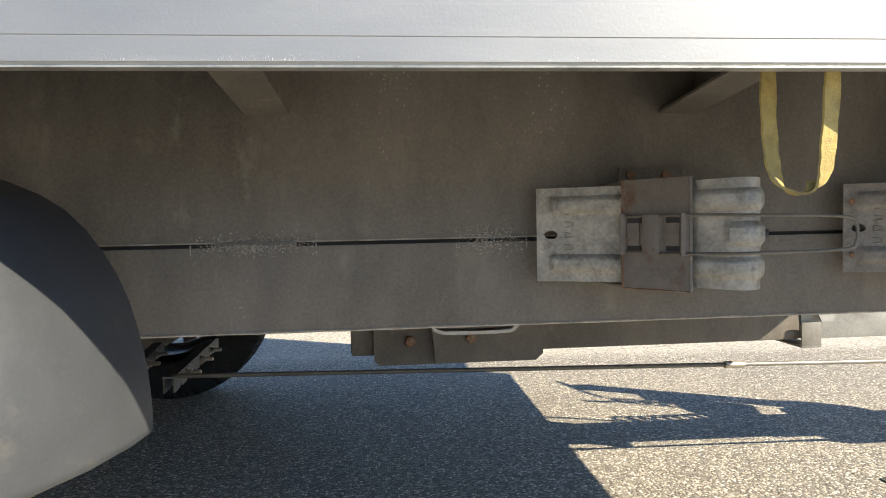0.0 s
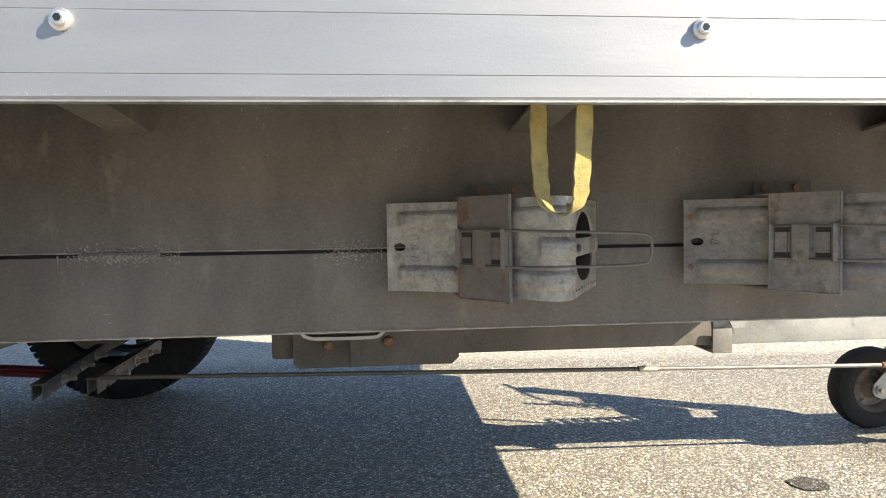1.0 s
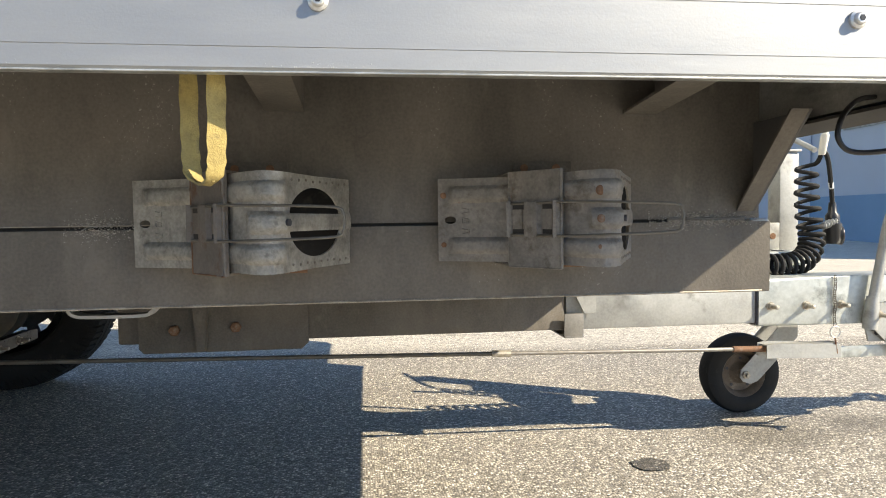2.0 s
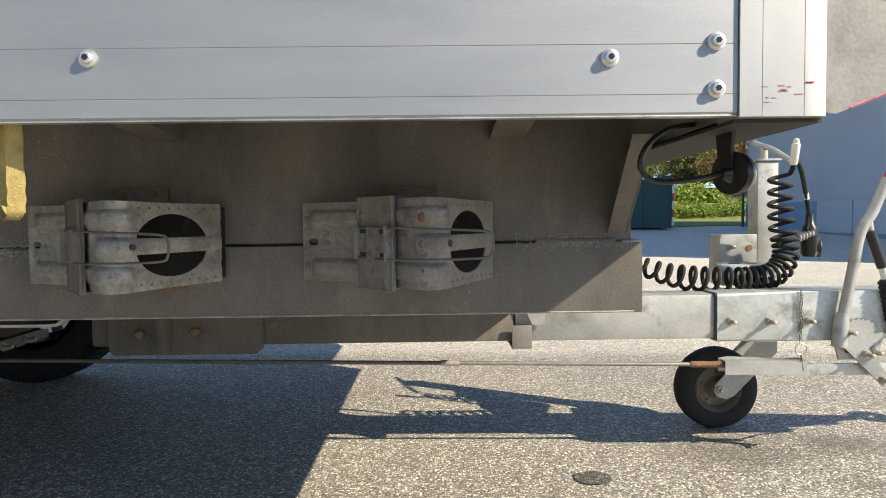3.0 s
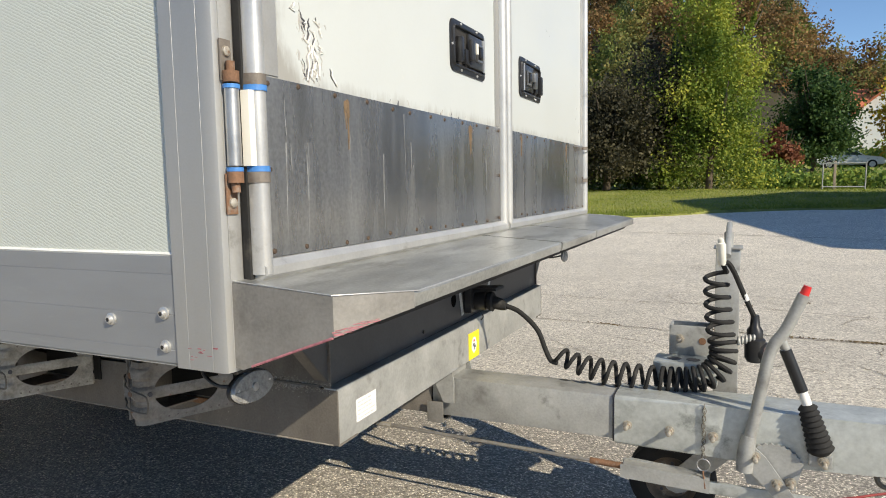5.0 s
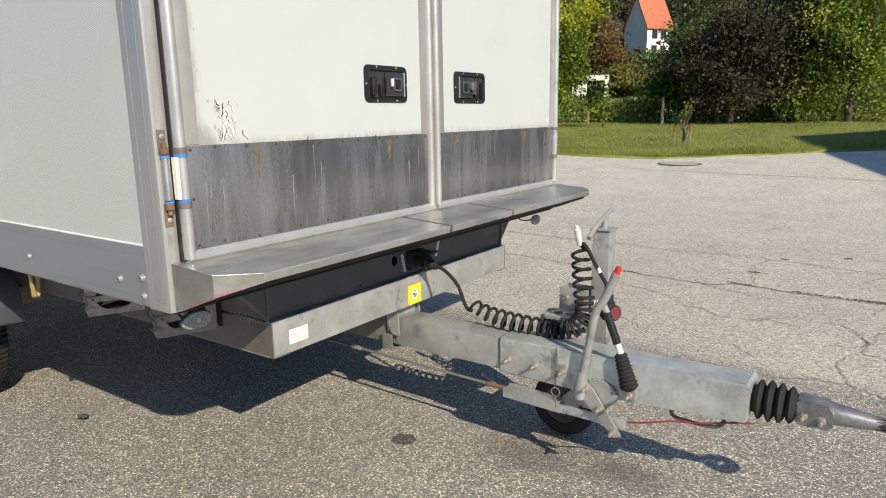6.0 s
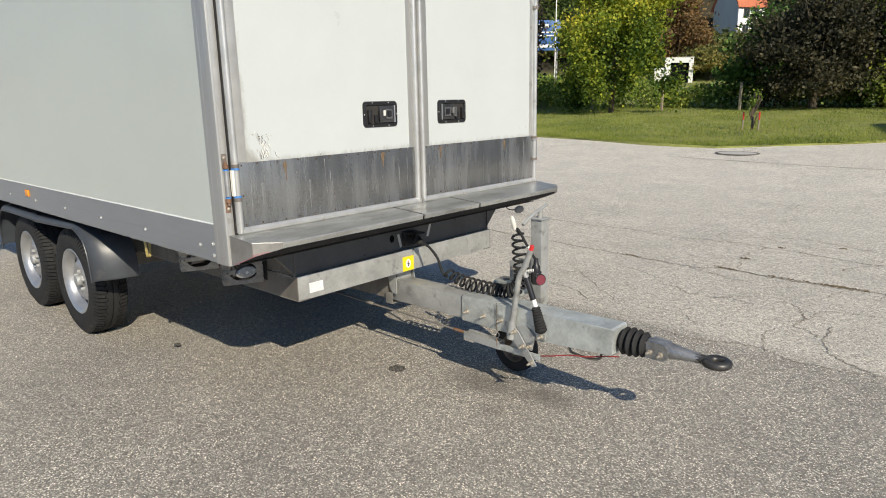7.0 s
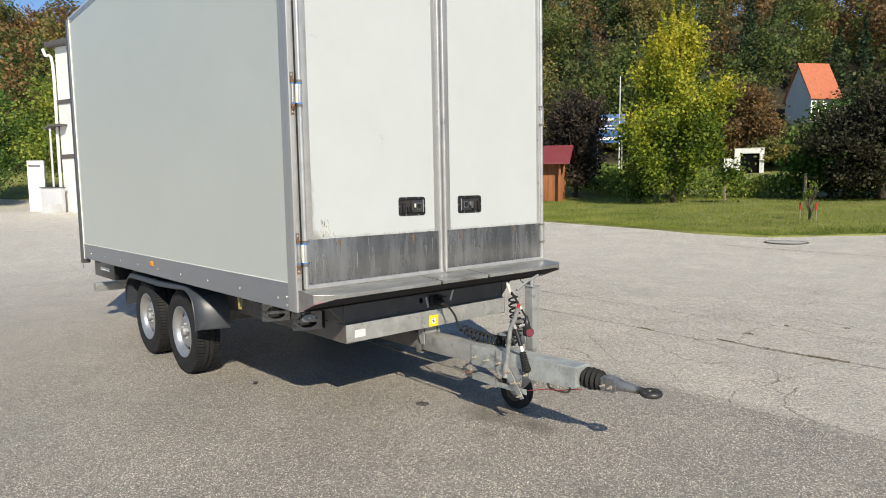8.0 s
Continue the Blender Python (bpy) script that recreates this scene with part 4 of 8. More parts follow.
SY0, SY1 = 0.562, mirror_y(0.562)
step = part("front_step", step_part(SY0, 1.440, True, False), ALU_DULL, trailer, "worn aluminium front step with red scrapes")
part("step_plate", step_part(1.457, 1.862, False, False), ALU_DULL, step)
part("step_plate", step_part(1.880, SY1, False, True), ALU_DULL, step)
for y, s in ((SY0, 1), (SY1, -1)):
    poly = [(1.2815, 0.764), (1.2815, 0.884), (1.4472, 0.873), (1.4472, 0.8205), (1.4440, 0.8185), (1.295, 0.762)]
    part("end_plate", prism(new_bm(), poly, along_y, y - 0.002 * s, y + 0.001 * s), ENDPLATE, step, "grey end plate with a red-scraped lower edge")
    bm = new_bm()
    sweep(bm, [(1.31 + 0.135 * i / 14, y - 0.001 * s, 0.7685 + 0.0505 * i / 14) for i in range(15)], [0.0020 + 0.0012 * noise.noise((i, 2, 0)) for i in range(15)], 6)
    part("red_scrape", bm, RED_SCRAPE, step)
    # slanting lip between the end plate and the front edge
    bm = new_bm()
    a = [(1.4475, y - 0.002 * s, 0.873), (1.4475, y - 0.002 * s, 0.8195)]
    b = [(1.5165, y + 0.092 * s, 0.869), (1.5165, y + 0.092 * s, 0.847)]
    vs = [bm.verts.new(p) for p in (*a, *b[::-1])] + [bm.verts.new((p[0] - 0.004, p[1] + 0.003 * s, p[2])) for p in (*a, *b[::-1])]
    for f in ((0, 1, 2, 3), (7, 6, 5, 4), (0, 4, 5, 1), (1, 5, 6, 2), (2, 6, 7, 3), (3, 7, 4, 0)):
        bm.faces.new([vs[i] for i in f])
    part("slanted_lip", bm, ENDPLATE, step)
    # scraped patches along the lip's lower edge, and the pale upper fold
    bm = new_bm()
    r = random.Random(31 + s)
    for k in range(44):
        f = 0.02 + r.random() ** 1.3 * 0.5
        low = 0.8195 + 0.0275 * f
        cx, cy, cz = 1.4475 + 0.069 * f + 0.0008, y - 0.002 * s + 0.094 * f * s - 0.0006 * s, low + 0.0008 + r.random() ** 2 * 0.0065
        w = r.uniform(0.002, 0.007)
        vs = [bm.verts.new((cx + 0.59 * w * i + 0.0003, cy + 0.81 * w * i * s - 0.0003 * s, cz + j)) for i, j in ((-1, 0), (1, r.uniform(0, 0.001)), (1, r.uniform(0.0005, 0.0016)), (-1, r.uniform(0.0004, 0.0012)))]
        bm.faces.new(vs)
    tagged(part("red_scrape", bm, RED_SCRAPE, step), kind="stuff")
    edge = [(1.2825, y - 0.001 * s, 0.8862), (1.4455, y - 0.001 * s, 0.8745), (1.5165, y + 0.092 * s, 0.8705), (1.5185, y + 0.105 * s, 0.8685)]
    part("worn_fold", sweep(new_bm(), edge, 0.0009, 6), TUBE, step)
# sheet added below the tray; it and the ribs carry underside shade as colour
part("step_lining", prism(new_bm(), [(1.290, 0.786), (1.436, 0.835), (1.436, 0.838), (1.290, 0.790)], along_y, SY0 + 0.006, SY1 - 0.006), UNDER, step, "added near-black sheet for the shade under the step")
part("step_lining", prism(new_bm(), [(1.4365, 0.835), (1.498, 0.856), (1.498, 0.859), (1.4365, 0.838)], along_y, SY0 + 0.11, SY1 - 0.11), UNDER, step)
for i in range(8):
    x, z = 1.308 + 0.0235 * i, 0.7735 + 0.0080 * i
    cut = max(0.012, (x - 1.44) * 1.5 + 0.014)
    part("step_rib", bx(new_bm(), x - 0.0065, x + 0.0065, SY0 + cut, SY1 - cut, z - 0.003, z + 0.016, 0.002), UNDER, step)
for a, b in ((SY0 + 0.105, 1.439), (1.458, 1.861), (1.881, SY1 - 0.105)):
    part("worn_fold", sweep(new_bm(), [(1.5172, a + (b - a) * i / 20, 0.8688 + 0.0005 * noise.noise((i * 0.8, a, 0))) for i in range(21)], [0.0010 + 0.0005 * noise.noise((i * 1.1, 3, a)) for i in range(21)], 6), TUBE, step)

# ---- chassis ----
PL = 0.918
for flip in (False, True):
    def yy(a, b):
        return (mirror_y(b), mirror_y(a)) if flip else (a, b)
    bm = new_bm()
    bx(bm, -3.35, 1.186, *yy(PL + 0.004, PL + 0.008), 0.6195, 0.860)
    web = part("chassis_side", bm, GALV_DIRTY, trailer, "dusty brown-grey chassis side member with a long slit")
    # lower member: web, folded foot and rounded lower edge
    poly = [(PL, 0.6145), (PL, 0.5045), (PL + 0.0015, 0.5012), (PL + 0.005, 0.500), (PL + 0.07, 0.500), (PL + 0.07, 0.505), (PL + 0.006, 0.505), (PL + 0.004, 0.507), (PL + 0.004, 0.6145)]
    poly = [(mirror_y(u), v) for u, v in poly] if flip else poly
    part("chassis_foot", prism(new_bm(), poly, along_x, -3.35, 1.2035), GALV_DIRTY, web)
    # painted highlight: pale bead where the rounded foot catches ground bounce
    line = [(-1.5 + 2.69 * i / 120, mirror_y(PL + 0.0006) if flip else PL + 0.0006, 0.5022 + 0.0004 * noise.noise((i * 0.6, 4, 0))) for i in range(121)]
    part("worn_edge", sweep(new_bm(), line, [0.0019 + 0.0007 * noise.noise((i * 0.5, 8, 0)) for i in range(121)], 6), LIT_EDGE, web, "pale line for light caught on the lower edge")
    # a second pale bead draws the dusty edge and the light on it
    line = [(-1.2 + 1.5 * i / 90, mirror_y(PL + 0.0042) if flip else PL + 0.0042, 0.6206 + 0.0003 * noise.noise((i * 0.6, 14, 0))) for i in range(91)]
    part("slit_edge", sweep(new_bm(), line, [0.0011 + 0.0006 * noise.noise((i * 0.5, 18, 0)) for i in range(91)], 6), LIT_EDGE, web, "pale line for the dusty, lit edge above the slit")
    # added dark strip blocks light through the slit and keeps it black
    part("slit_backing", bx(new_bm(), -3.35, 1.16, *yy(PL + 0.0125, PL + 0.0165), 0.600, 0.640), UNDER, web)
    # weld patches that close the slit here and there
    r = random.Random(9 + flip)
    for x0, x1, up in ((-1.2, -0.9, 0.006), (-0.215, -0.055, 0.008), (1.0, 1.186, 0.008), (0.13, 0.225, 0.012)):
        bm = new_bm()
        for k in range(int(900 * (x1 - x0) / 0.12)):
            u = min(max(r.gauss(0.5, 0.24), 0), 1)
            dz = r.gauss(0, up * 0.75)
            c = (x0 + (x1 - x0) * u, mirror_y(PL + 0.0025) if flip else (PL + 0.0035 if dz > 0.0 else PL - 0.0002), 0.6175 + dz)
            ball(bm, c, 0.0004 + 0.0011 * r.random() ** 3, 0.7, 5)
        if up < 0.01:
            part("weld_fill", bx(new_bm(), x0 + 0.03, x1 - 0.025, *(yy(PL + 0.0008, PL + 0.005)), 0.6125, 0.6215, 0.002), GALV_DIRTY, web)
        tagged(part("weld_bead", bm, WELD, web, "pale spattered weld"), kind="stuff")
    # outriggers under the floor
    for x in (-2.9, -2.3, -0.113, 0.44, 0.985):
        bm = new_bm()
        a, b = (PL + 0.003, Y0 + 0.04)
        for lo, hi in ((x + 0.024, x + 0.028), ):
            poly = [(a, 0.789), (a, 0.860), (b, 0.860), (b, 0.815)]
            poly = [(mirror_y(u), v) for u, v in poly] if flip else poly
            prism(bm, poly, lambda u, v, w: (w, u, v), lo, hi)
        poly = [(a, 0.785), (a, 0.789), (b, 0.815), (b, 0.811)]
        poly = [(mirror_y(u), v) for u, v in poly] if flip else poly
        prism(bm, poly, lambda u, v, w: (w, u, v), x - 0.028, x + 0.028)
        part("outrigger", bm, GALV_DIRTY, trailer, "tapered steel floor bracket")
# front cross member and the dark panel above it
part("front_cross_member", bx(new_bm(), 1.170, 1.2030, PL + 0.0005, mirror_y(PL + 0.0005), 0.5005, 0.6185, 0.004), GALV, trailer, "grey galvanised cross member with two labels")
def slope_y(z):
    return PL + 0.014 - 0.95 * (z - 0.62)
bm = new_bm()
poly = [(slope_y(0.6195), 0.6195), (slope_y(0.772), 0.772), (mirror_y(slope_y(0.772)), 0.772), (mirror_y(slope_y(0.6195)), 0.6195)]
prism(bm, poly, lambda u, v, w: (w, u, v), 1.176, 1.180)
panel = part("front_panel", bm, DARKPANEL, trailer, "dark dusty front panel with taped holes")
for flip in (False, True):
    bm = new_bm()
    q = [(slope_y(z), z) for z in (0.6195, 0.772)]
    poly = [q[0], q[1], (q[1][0] + 0.005, q[1][1]), (q[0][0] + 0.005, q[0][1])]
    poly = [(mirror_y(u), v) for u, v in poly] if flip else poly
    prism(bm, poly, lambda u, v, w: (w, u, v), 1.148, 1.1755)
    part("panel_flange", bm, GALV_DIRTY, panel)
# flat black disc on the panel in place of a hole's dark depth
bm = new_bm()
lathe(bm, [(0.02, 0), (0.02, 0.0012)], lambda a, b, h: (1.1801 + h, 1.545 + a * 0.8, 0.690 + b), 16)
part("panel_hole", bm, VOID, panel, "black disc drawn as a round hole")
for y, z, l, tilt in ((1.60, 0.672, 0.075, 0.25), (1.60, 0.752, 0.02, 0.1), (1.83, 0.70, 0.085, -0.35), (1.86, 0.79, 0.02, 0.1)):
    bm = new_bm()
    bx(bm, 0, 0.001, -0.008, 0.008, -l / 2, l / 2)
    part("tape_strip", bm, TAPE, panel, "strip of silver tape", pose(1.1802, y, z, math.degrees(tilt), 0, 0))
for y, z in ((1.38, 0.72), (1.46, 0.75), (1.35, 0.64), (2.05, 0.72)):
    part("panel_rivet", cyl(new_bm(), (1.18, y, z), (1.183, y, z), 0.005, n=8), PLASTIC, panel)

# labels on the cross member
lab = part("type_label", bx(new_bm(), 1.2033, 1.2040, 0.985, 1.065, 0.528, 0.576), PAPER, trailer, "white printed type label")
bm = new_bm()
r = random.Random(3)
for row in range(5):
    y = 0.992
    while y < 1.045:
        w = r.uniform(0.004, 0.016)
        bx(bm, 1.2041, 1.2044, y, min(y + w, 1.058), 0.533 + row * 0.0085, 0.5355 + row * 0.0085)
        y += w + 0.003
part("printed_lines", bm, FAINT_INK, lab)
lab = part("warning_label", bx(new_bm(), 1.2033, 1.2040, 1.595, 1.678, 0.503, 0.582), YELLOW, trailer, "yellow square warning label")
bm = new_bm()
lathe(bm, [(0.024, 0), (0.024, 0.0003)], lambda a, b, h: (1.2041 + h, 1.6365 + a * 0.8, 0.5425 + b), 24)
disc = part("label_field", bm, PAPER, lab)
bm = new_bm()
bx(bm, 1.2046, 1.2048, 1.632, 1.640, 0.528, 0.548)
bx(bm, 1.2046, 1.2048, 1.624, 1.630, 0.540, 0.548)
bx(bm, 1.2046, 1.2048, 1.642, 1.648, 0.534, 0.541)
part("label_marks", bm, INK, lab)
part("label_mark_red", bx(new_bm(), 1.2046, 1.2048, 1.631, 1.642, 0.552, 0.558), RED, lab)

# ---- drawbar ----
B0, B1 = 1.597, 1.717
beam = part("drawbar", bx(new_bm(), 1.079, 1.630, B0 + 0.004, B1 - 0.004, 0.326, 0.446, 0.009), GALV, trailer, "galvanised square drawbar tube")
# rear length takes a darker material to paint the shadow under the floor
part("drawbar_rear", bx(new_bm(), -0.05, 1.078, B0 + 0.004, B1 - 0.004, 0.326, 0.446, 0.009), GALV_DIRTY, trailer, "rear length of the drawbar, darkened for the shade under the floor")
poly = [(1.622, 0.318), (1.622, 0.450), (1.90, 0.452), (2.20, 0.452), (2.438, 0.458), (2.446, 0.450), (2.446, 0.346), (2.438, 0.338), (2.10, 0.322), (1.95, 0.318)]
bm = new_bm()
prism(bm, poly, along_y, B0 - 0.004, B1 + 0.004)
bmesh.ops.bevel(bm, geom=[e for e in bm.edges if abs(e.verts[0].co.y - e.verts[1].co.y) < 1e-4 and abs(e.verts[0].co.x - e.verts[1].co.x) > 0.03], offset=0.012, segments=3, affect="EDGES", profile=0.6)
housing = part("overrun_housing", bm, GALV_CLEAN, trailer, "bright galvanised overrun brake housing")
part("joint_seal", bx(new_bm(), 1.616, 1.6215, B0 - 0.001, B1 + 0.001, 0.322, 0.449, 0.004), INK, beam)
# bolts through the housing
bm = new_bm()
lathe(bm, [(0.0125, 0), (0.0125, 0.002)], lambda a, b, h: (a, -h, b), 14)
lathe(bm, [(0.0095, 0.002), (0.0095, 0.011)], lambda a, b, h: (a, -h, b), 6)
lathe(bm, [(0.006, 0.011), (0.0055, 0.032), (0.004, 0.033)], lambda a, b, h: (a, -h, b), 10)
hb = part("housing_bolt", bm, BOLT, housing, "rusty zinc bolt", pose(1.656, B0 - 0.004, 0.374))
again(hb, pose(1.762, B0 - 0.004, 0.373))
again(hb, pose(1.866, B0 - 0.004, 0.373))
# bracket under the chassis front where the drawbar passes
bm = new_bm()
bx(bm, 1.070, 1.122, B0 - 0.014, B1 + 0.014, 0.308, 0.3125, 0.001)
bx(bm, 1.070, 1.122, B0 - 0.014, B0 - 0.0095, 0.3128, 0.372, 0.001)
bx(bm, 1.070, 1.122, B1 + 0.0095, B1 + 0.014, 0.3128, 0.372, 0.001)
# clamp in the dark plate colour, as if it lay in shadow
part("drawbar_clamp", bm, ENDPLATE, beam)
poly = [(1.092, 0.498), (1.101, 0.421), (1.124, 0.373), (1.157, 0.373), (1.158, 0.441), (1.148, 0.498)]
bm = new_bm()
for a in (B0 - 0.0125, B1 + 0.0065):
    prism(bm, poly, along_y, a, a + 0.006)
bx(bm, 1.08, 1.146, B0 + 0.006, B1 - 0.006, 0.4465, 0.4985, 0.002)
part("drawbar_bracket", bm, GALV, beam)
# bolted rear plate
bm = new_bm()
prism(bm, [(0.005, 0.318), (0.017, 0.306), (0.392, 0.306), (0.41, 0.322), (0.41, 0.48), (0.005, 0.48)], along_y, B0 - 0.014, B0 - 0.006)
plate = part("rear_clamp_plate", bm, GALV_DIRTY, trailer, "dusty bolted clamp plate")
bm = new_bm()
prism(bm, [(0.148, 0.312), (0.165, 0.312), (0.175, 0.48), (0.133, 0.48)], along_y, B0 - 0.040, B0 - 0.0145)
part("clamp_rib", bm, GALV_DIRTY, plate)
bm = new_bm()
lathe(bm, [(0.0135, 0), (0.0135, 0.010), (0.011, 0.012)], lambda a, b, h: (a, -h, b), 6)
rb = part("clamp_bolt", bm, RUST, plate, "", pose(0.09, B0 - 0.014, 0.362))
again(rb, pose(0.235, B0 - 0.014, 0.366))
# shock boot, coupling shaft and towing ring
bm = new_bm()
prof = [(0.040, 2.444)]
for i in range(4):
    x = 2.453 + i * 0.027
    R = (0.060, 0.063, 0.060, 0.055)[i]
    prof += [(R * 0.68, x), (R * 0.95, x + 0.009), (R, x + 0.013), (R * 0.93, x + 0.018), (R * 0.68, x + 0.026)]
prof += [(0.036, 2.566)]
lathe(bm, prof, lambda a, b, h: (h, 1.672 + a + 0.12 * (h - 2.44), 0.392 + b - 0.03 * (h - 2.44)), 24)
part("rubber_boot", bm, RUBBER, housing, "black ribbed rubber boot")
bm = new_bm()
sweep(bm, [(2.550, 1.686, 0.389), (2.565, 1.688, 0.388), (2.64, 1.697, 0.385), (2.70, 1.704, 0.381), (2.775, 1.713, 0.376)], [0.028, 0.037, 0.035, 0.027, 0.019], 14)
prism(bm, [(2.562, 0.352), (2.572, 0.346), (2.640, 0.346), (2.655, 0.356), (2.655, 0.398), (2.640, 0.416), (2.572, 0.420), (2.562, 0.412)], along_y, 1.656, 1.726)
shaft = part("coupling_shaft", bm, SHAFT, housing, "worn steel coupling shaft")
bm = new_bm()
R, r0 = 0.040, 0.0175
n = 28
rings = [[bm.verts.new((2.830 + (R + r0 * math.cos(b) * 1.05) * math.cos(a), 1.722 + (R + r0 * math.cos(b)) * math.sin(a), 0.371 + r0 * math.sin(b))) for b in (2 * math.pi * k / 10 for k in range(10))] for a in (2 * math.pi * i / n for i in range(n))]
for i in range(n):
    for k in range(10):
        bm.faces.new((rings[i][k], rings[(i + 1) % n][k], rings[(i + 1) % n][(k + 1) % 10], rings[i][(k + 1) % 10]))
sweep(bm, [(2.745, 1.709, 0.378), (2.775, 1.713, 0.376), (2.800, 1.717, 0.373)], [0.0215, 0.0195, 0.019], 12)
part("towing_ring", bm, FORGED, housing, "dark forged towing ring")
again(hb, pose(2.582, 1.657, 0.376), shaft)
again(hb, pose(2.628, 1.657, 0.372), shaft)
# loop and red safety cable under the housing
part("cable_loop", sweep(new_bm(), smooth_curve([(2.22, 1.63, 0.332), (2.225, 1.63, 0.30), (2.25, 1.63, 0.289), (2.34, 1.63, 0.288), (2.375, 1.63, 0.305), (2.38, 1.63, 0.345)], 5), 0.006, 8), IRON, housing)
part("safety_cable", sweep(new_bm(), smooth_curve([(2.10, 1.585, 0.255), (2.16, 1.58, 0.272), (2.24, 1.60, 0.290), (2.32, 1.61, 0.300), (2.40, 1.625, 0.318), (2.46, 1.63, 0.330)], 6), 0.0030, 6), RED_DARK, housing, "thin red breakaway cable")

# brake rod and linkage
# one rod in two colours: dark for its shaded length, pale for the sunlit
rod = part("brake_rod", cyl(new_bm(), (-0.47, 1.606, 0.297), (0.90, 1.606, 0.2692), 0.0055, n=10), IRON, trailer, "long thin steel brake rod")
part("rod_front", cyl(new_bm(), (0.90, 1.606, 0.2692), (1.56, 1.606, 0.256), 0.0055, n=10), ROD_SUNLIT, rod, "front length of the rod in its sunlit tone")
part("rod_end", cyl(new_bm(), (1.555, 1.606, 0.256), (1.655, 1.606, 0.254), 0.0085, n=10), RUST, trailer)
part("rod_coupler", cyl(new_bm(), (0.88, 1.606, 0.2695), (0.93, 1.606, 0.2685), 0.009, n=8), BOLT, trailer)
bm = new_bm()
poly = [(1.640, 0.232), (1.640, 0.268), (1.665, 0.272), (1.86, 0.262), (1.86, 0.226)]
prism(bm, poly, along_y, 1.582, 1.586)
prism(bm, poly, along_y, 1.624, 1.628)
bx(bm, 1.645, 1.86, 1.586, 1.624, 0.262, 0.266)
lever_arm = part("brake_lever_channel", bm, GALV, trailer, "grey folded brake lever channel")
part("lever_link", bx(new_bm(), 1.80, 2.09, 1.588, 1.596, 0.224, 0.256, 0.003), GALV_CLEAN, lever_arm)


# ---- wheels ----
def ground_to_trailer(x, y, z, *turn):
    return TILT.inverted() @ pose(x, y, z, *turn)


def build_wheel():
    """A steel wheel with its tyre; the outer side looks to -y, the centre is the origin."""
    R = 0.322
    bm = new_bm()
    w = 0.095
    prof = [(0.196, -w + 0.012), (0.205, -w + 0.003), (0.235, -w - 0.004), (0.275, -w - 0.002), (0.299, -w + 0.010), (0.309, -w + 0.022), (0.312, -w + 0.032),
            (R - 0.006, -0.03), (R - 0.006, 0.03),
            (0.312, w - 0.032), (0.309, w - 0.022), (0.299, w - 0.010), (0.275, w + 0.002), (0.235, w + 0.004), (0.205, w - 0.003), (0.196, w - 0.012)]
    lathe(bm, prof, lambda a, b, h: (a, h, b), 72, closed=True)
    # tread blocks, leaning and staggered
    n = 40
    for side in (-1, 1):
        for k in range(n):
            zig = (0.028, 0.028, 0.038, 0.038, 0.028)
            cells = []
            for i, (f0, f1) in enumerate(((0.0, 0.38), (0.38, 0.5), (0.5, 0.88), (0.88, 1.0))):
                cells.append(((f0, 0.0035), (f1, 0.0035), (f1, zig[i + 1]), (f0, zig[i])))
            for f0, f1, lo0, lo1 in ((0.06, 0.38, 0.0345, 0.0345), (0.56, 0.88, 0.0445, 0.0445)):
                cells.append(((f0, lo0), (f1, lo1), (f1 + 0.10, 0.080), (f0 + 0.10, 0.080)))
                cells.append(((f0 + 0.10, 0.080), (f1 + 0.10, 0.080), (f1 + 0.12, 0.0945), (f0 + 0.12, 0.0945)))
            for cell in cells:
                vs = []
                for da, y in cell:
                    a = 2 * math.pi * (k + da + (0.3 if side > 0 else 0)) / n
                    drop = 0.0 if y < 0.06 else 0.006 if y < 0.09 else 0.034
                    vs.append([bm.verts.new(((R + q - drop) * math.cos(a), side * y, (R + q - drop) * math.sin(a))) for q in (-0.012, 0.003)])
                bm.faces.new([v[1] for v in vs])
                for i in range(4):
                    j = (i + 1) % 4
                    bm.faces.new((vs[i][0], vs[j][0], vs[j][1], vs[i][1]))
    tyre_me = finish(bm, "tyre", RUBBER, 30)
    bm = new_bm()
    prof = [(0.172, 0.075), (0.176, -0.02), (0.168, -0.05), (0.180, -0.066), (0.188, -0.078), (0.197, -0.082), (0.199, -0.089), (0.195, -0.091), (0.184, -0.086), (0.172, -0.074),
            (0.164, -0.060), (0.159, -0.044), (0.152, -0.038), (0.126, -0.043), (0.110, -0.058), (0.092, -0.064), (0.070, -0.058), (0.050, -0.052), (0.036, -0.052), (0.030, -0.052)]
    n = 60
    rings = [[bm.verts.new((r * math.cos(2 * math.pi * k / n), h, r * math.sin(2 * math.pi * k / n))) for k in range(n)] for r, h in prof]
    for i, (a, b) in enumerate(zip(rings, rings[1:])):
        for k in range(n):
            # open vents round the disc
            if i == 12 and k % 6 in (0, 1, 2):
                continue
            bm.faces.new((a[k], a[(k + 1) % n], b[(k + 1) % n], b[k]))
    bm.faces.new(rings[-1])
    rim_me = finish(bm, "rim", RIM, 35)
    bm = new_bm()
    lathe(bm, [(0.034, -0.045), (0.034, -0.078), (0.029, -0.085), (0.012, -0.087)], lambda a, b, h: (a, h, b), 24)
    hub_me = finish(bm, "hub_cap", GALV, 35)
    bm = new_bm()
    lathe(bm, [(0.0115, -0.052), (0.0115, -0.068), (0.007, -0.074)], lambda a, b, h: (a, h, b), 6)
    nut_me = finish(bm, "wheel_nut", GALV, 30)
    return tyre_me, rim_me, hub_me, nut_me


WHEEL = build_wheel()


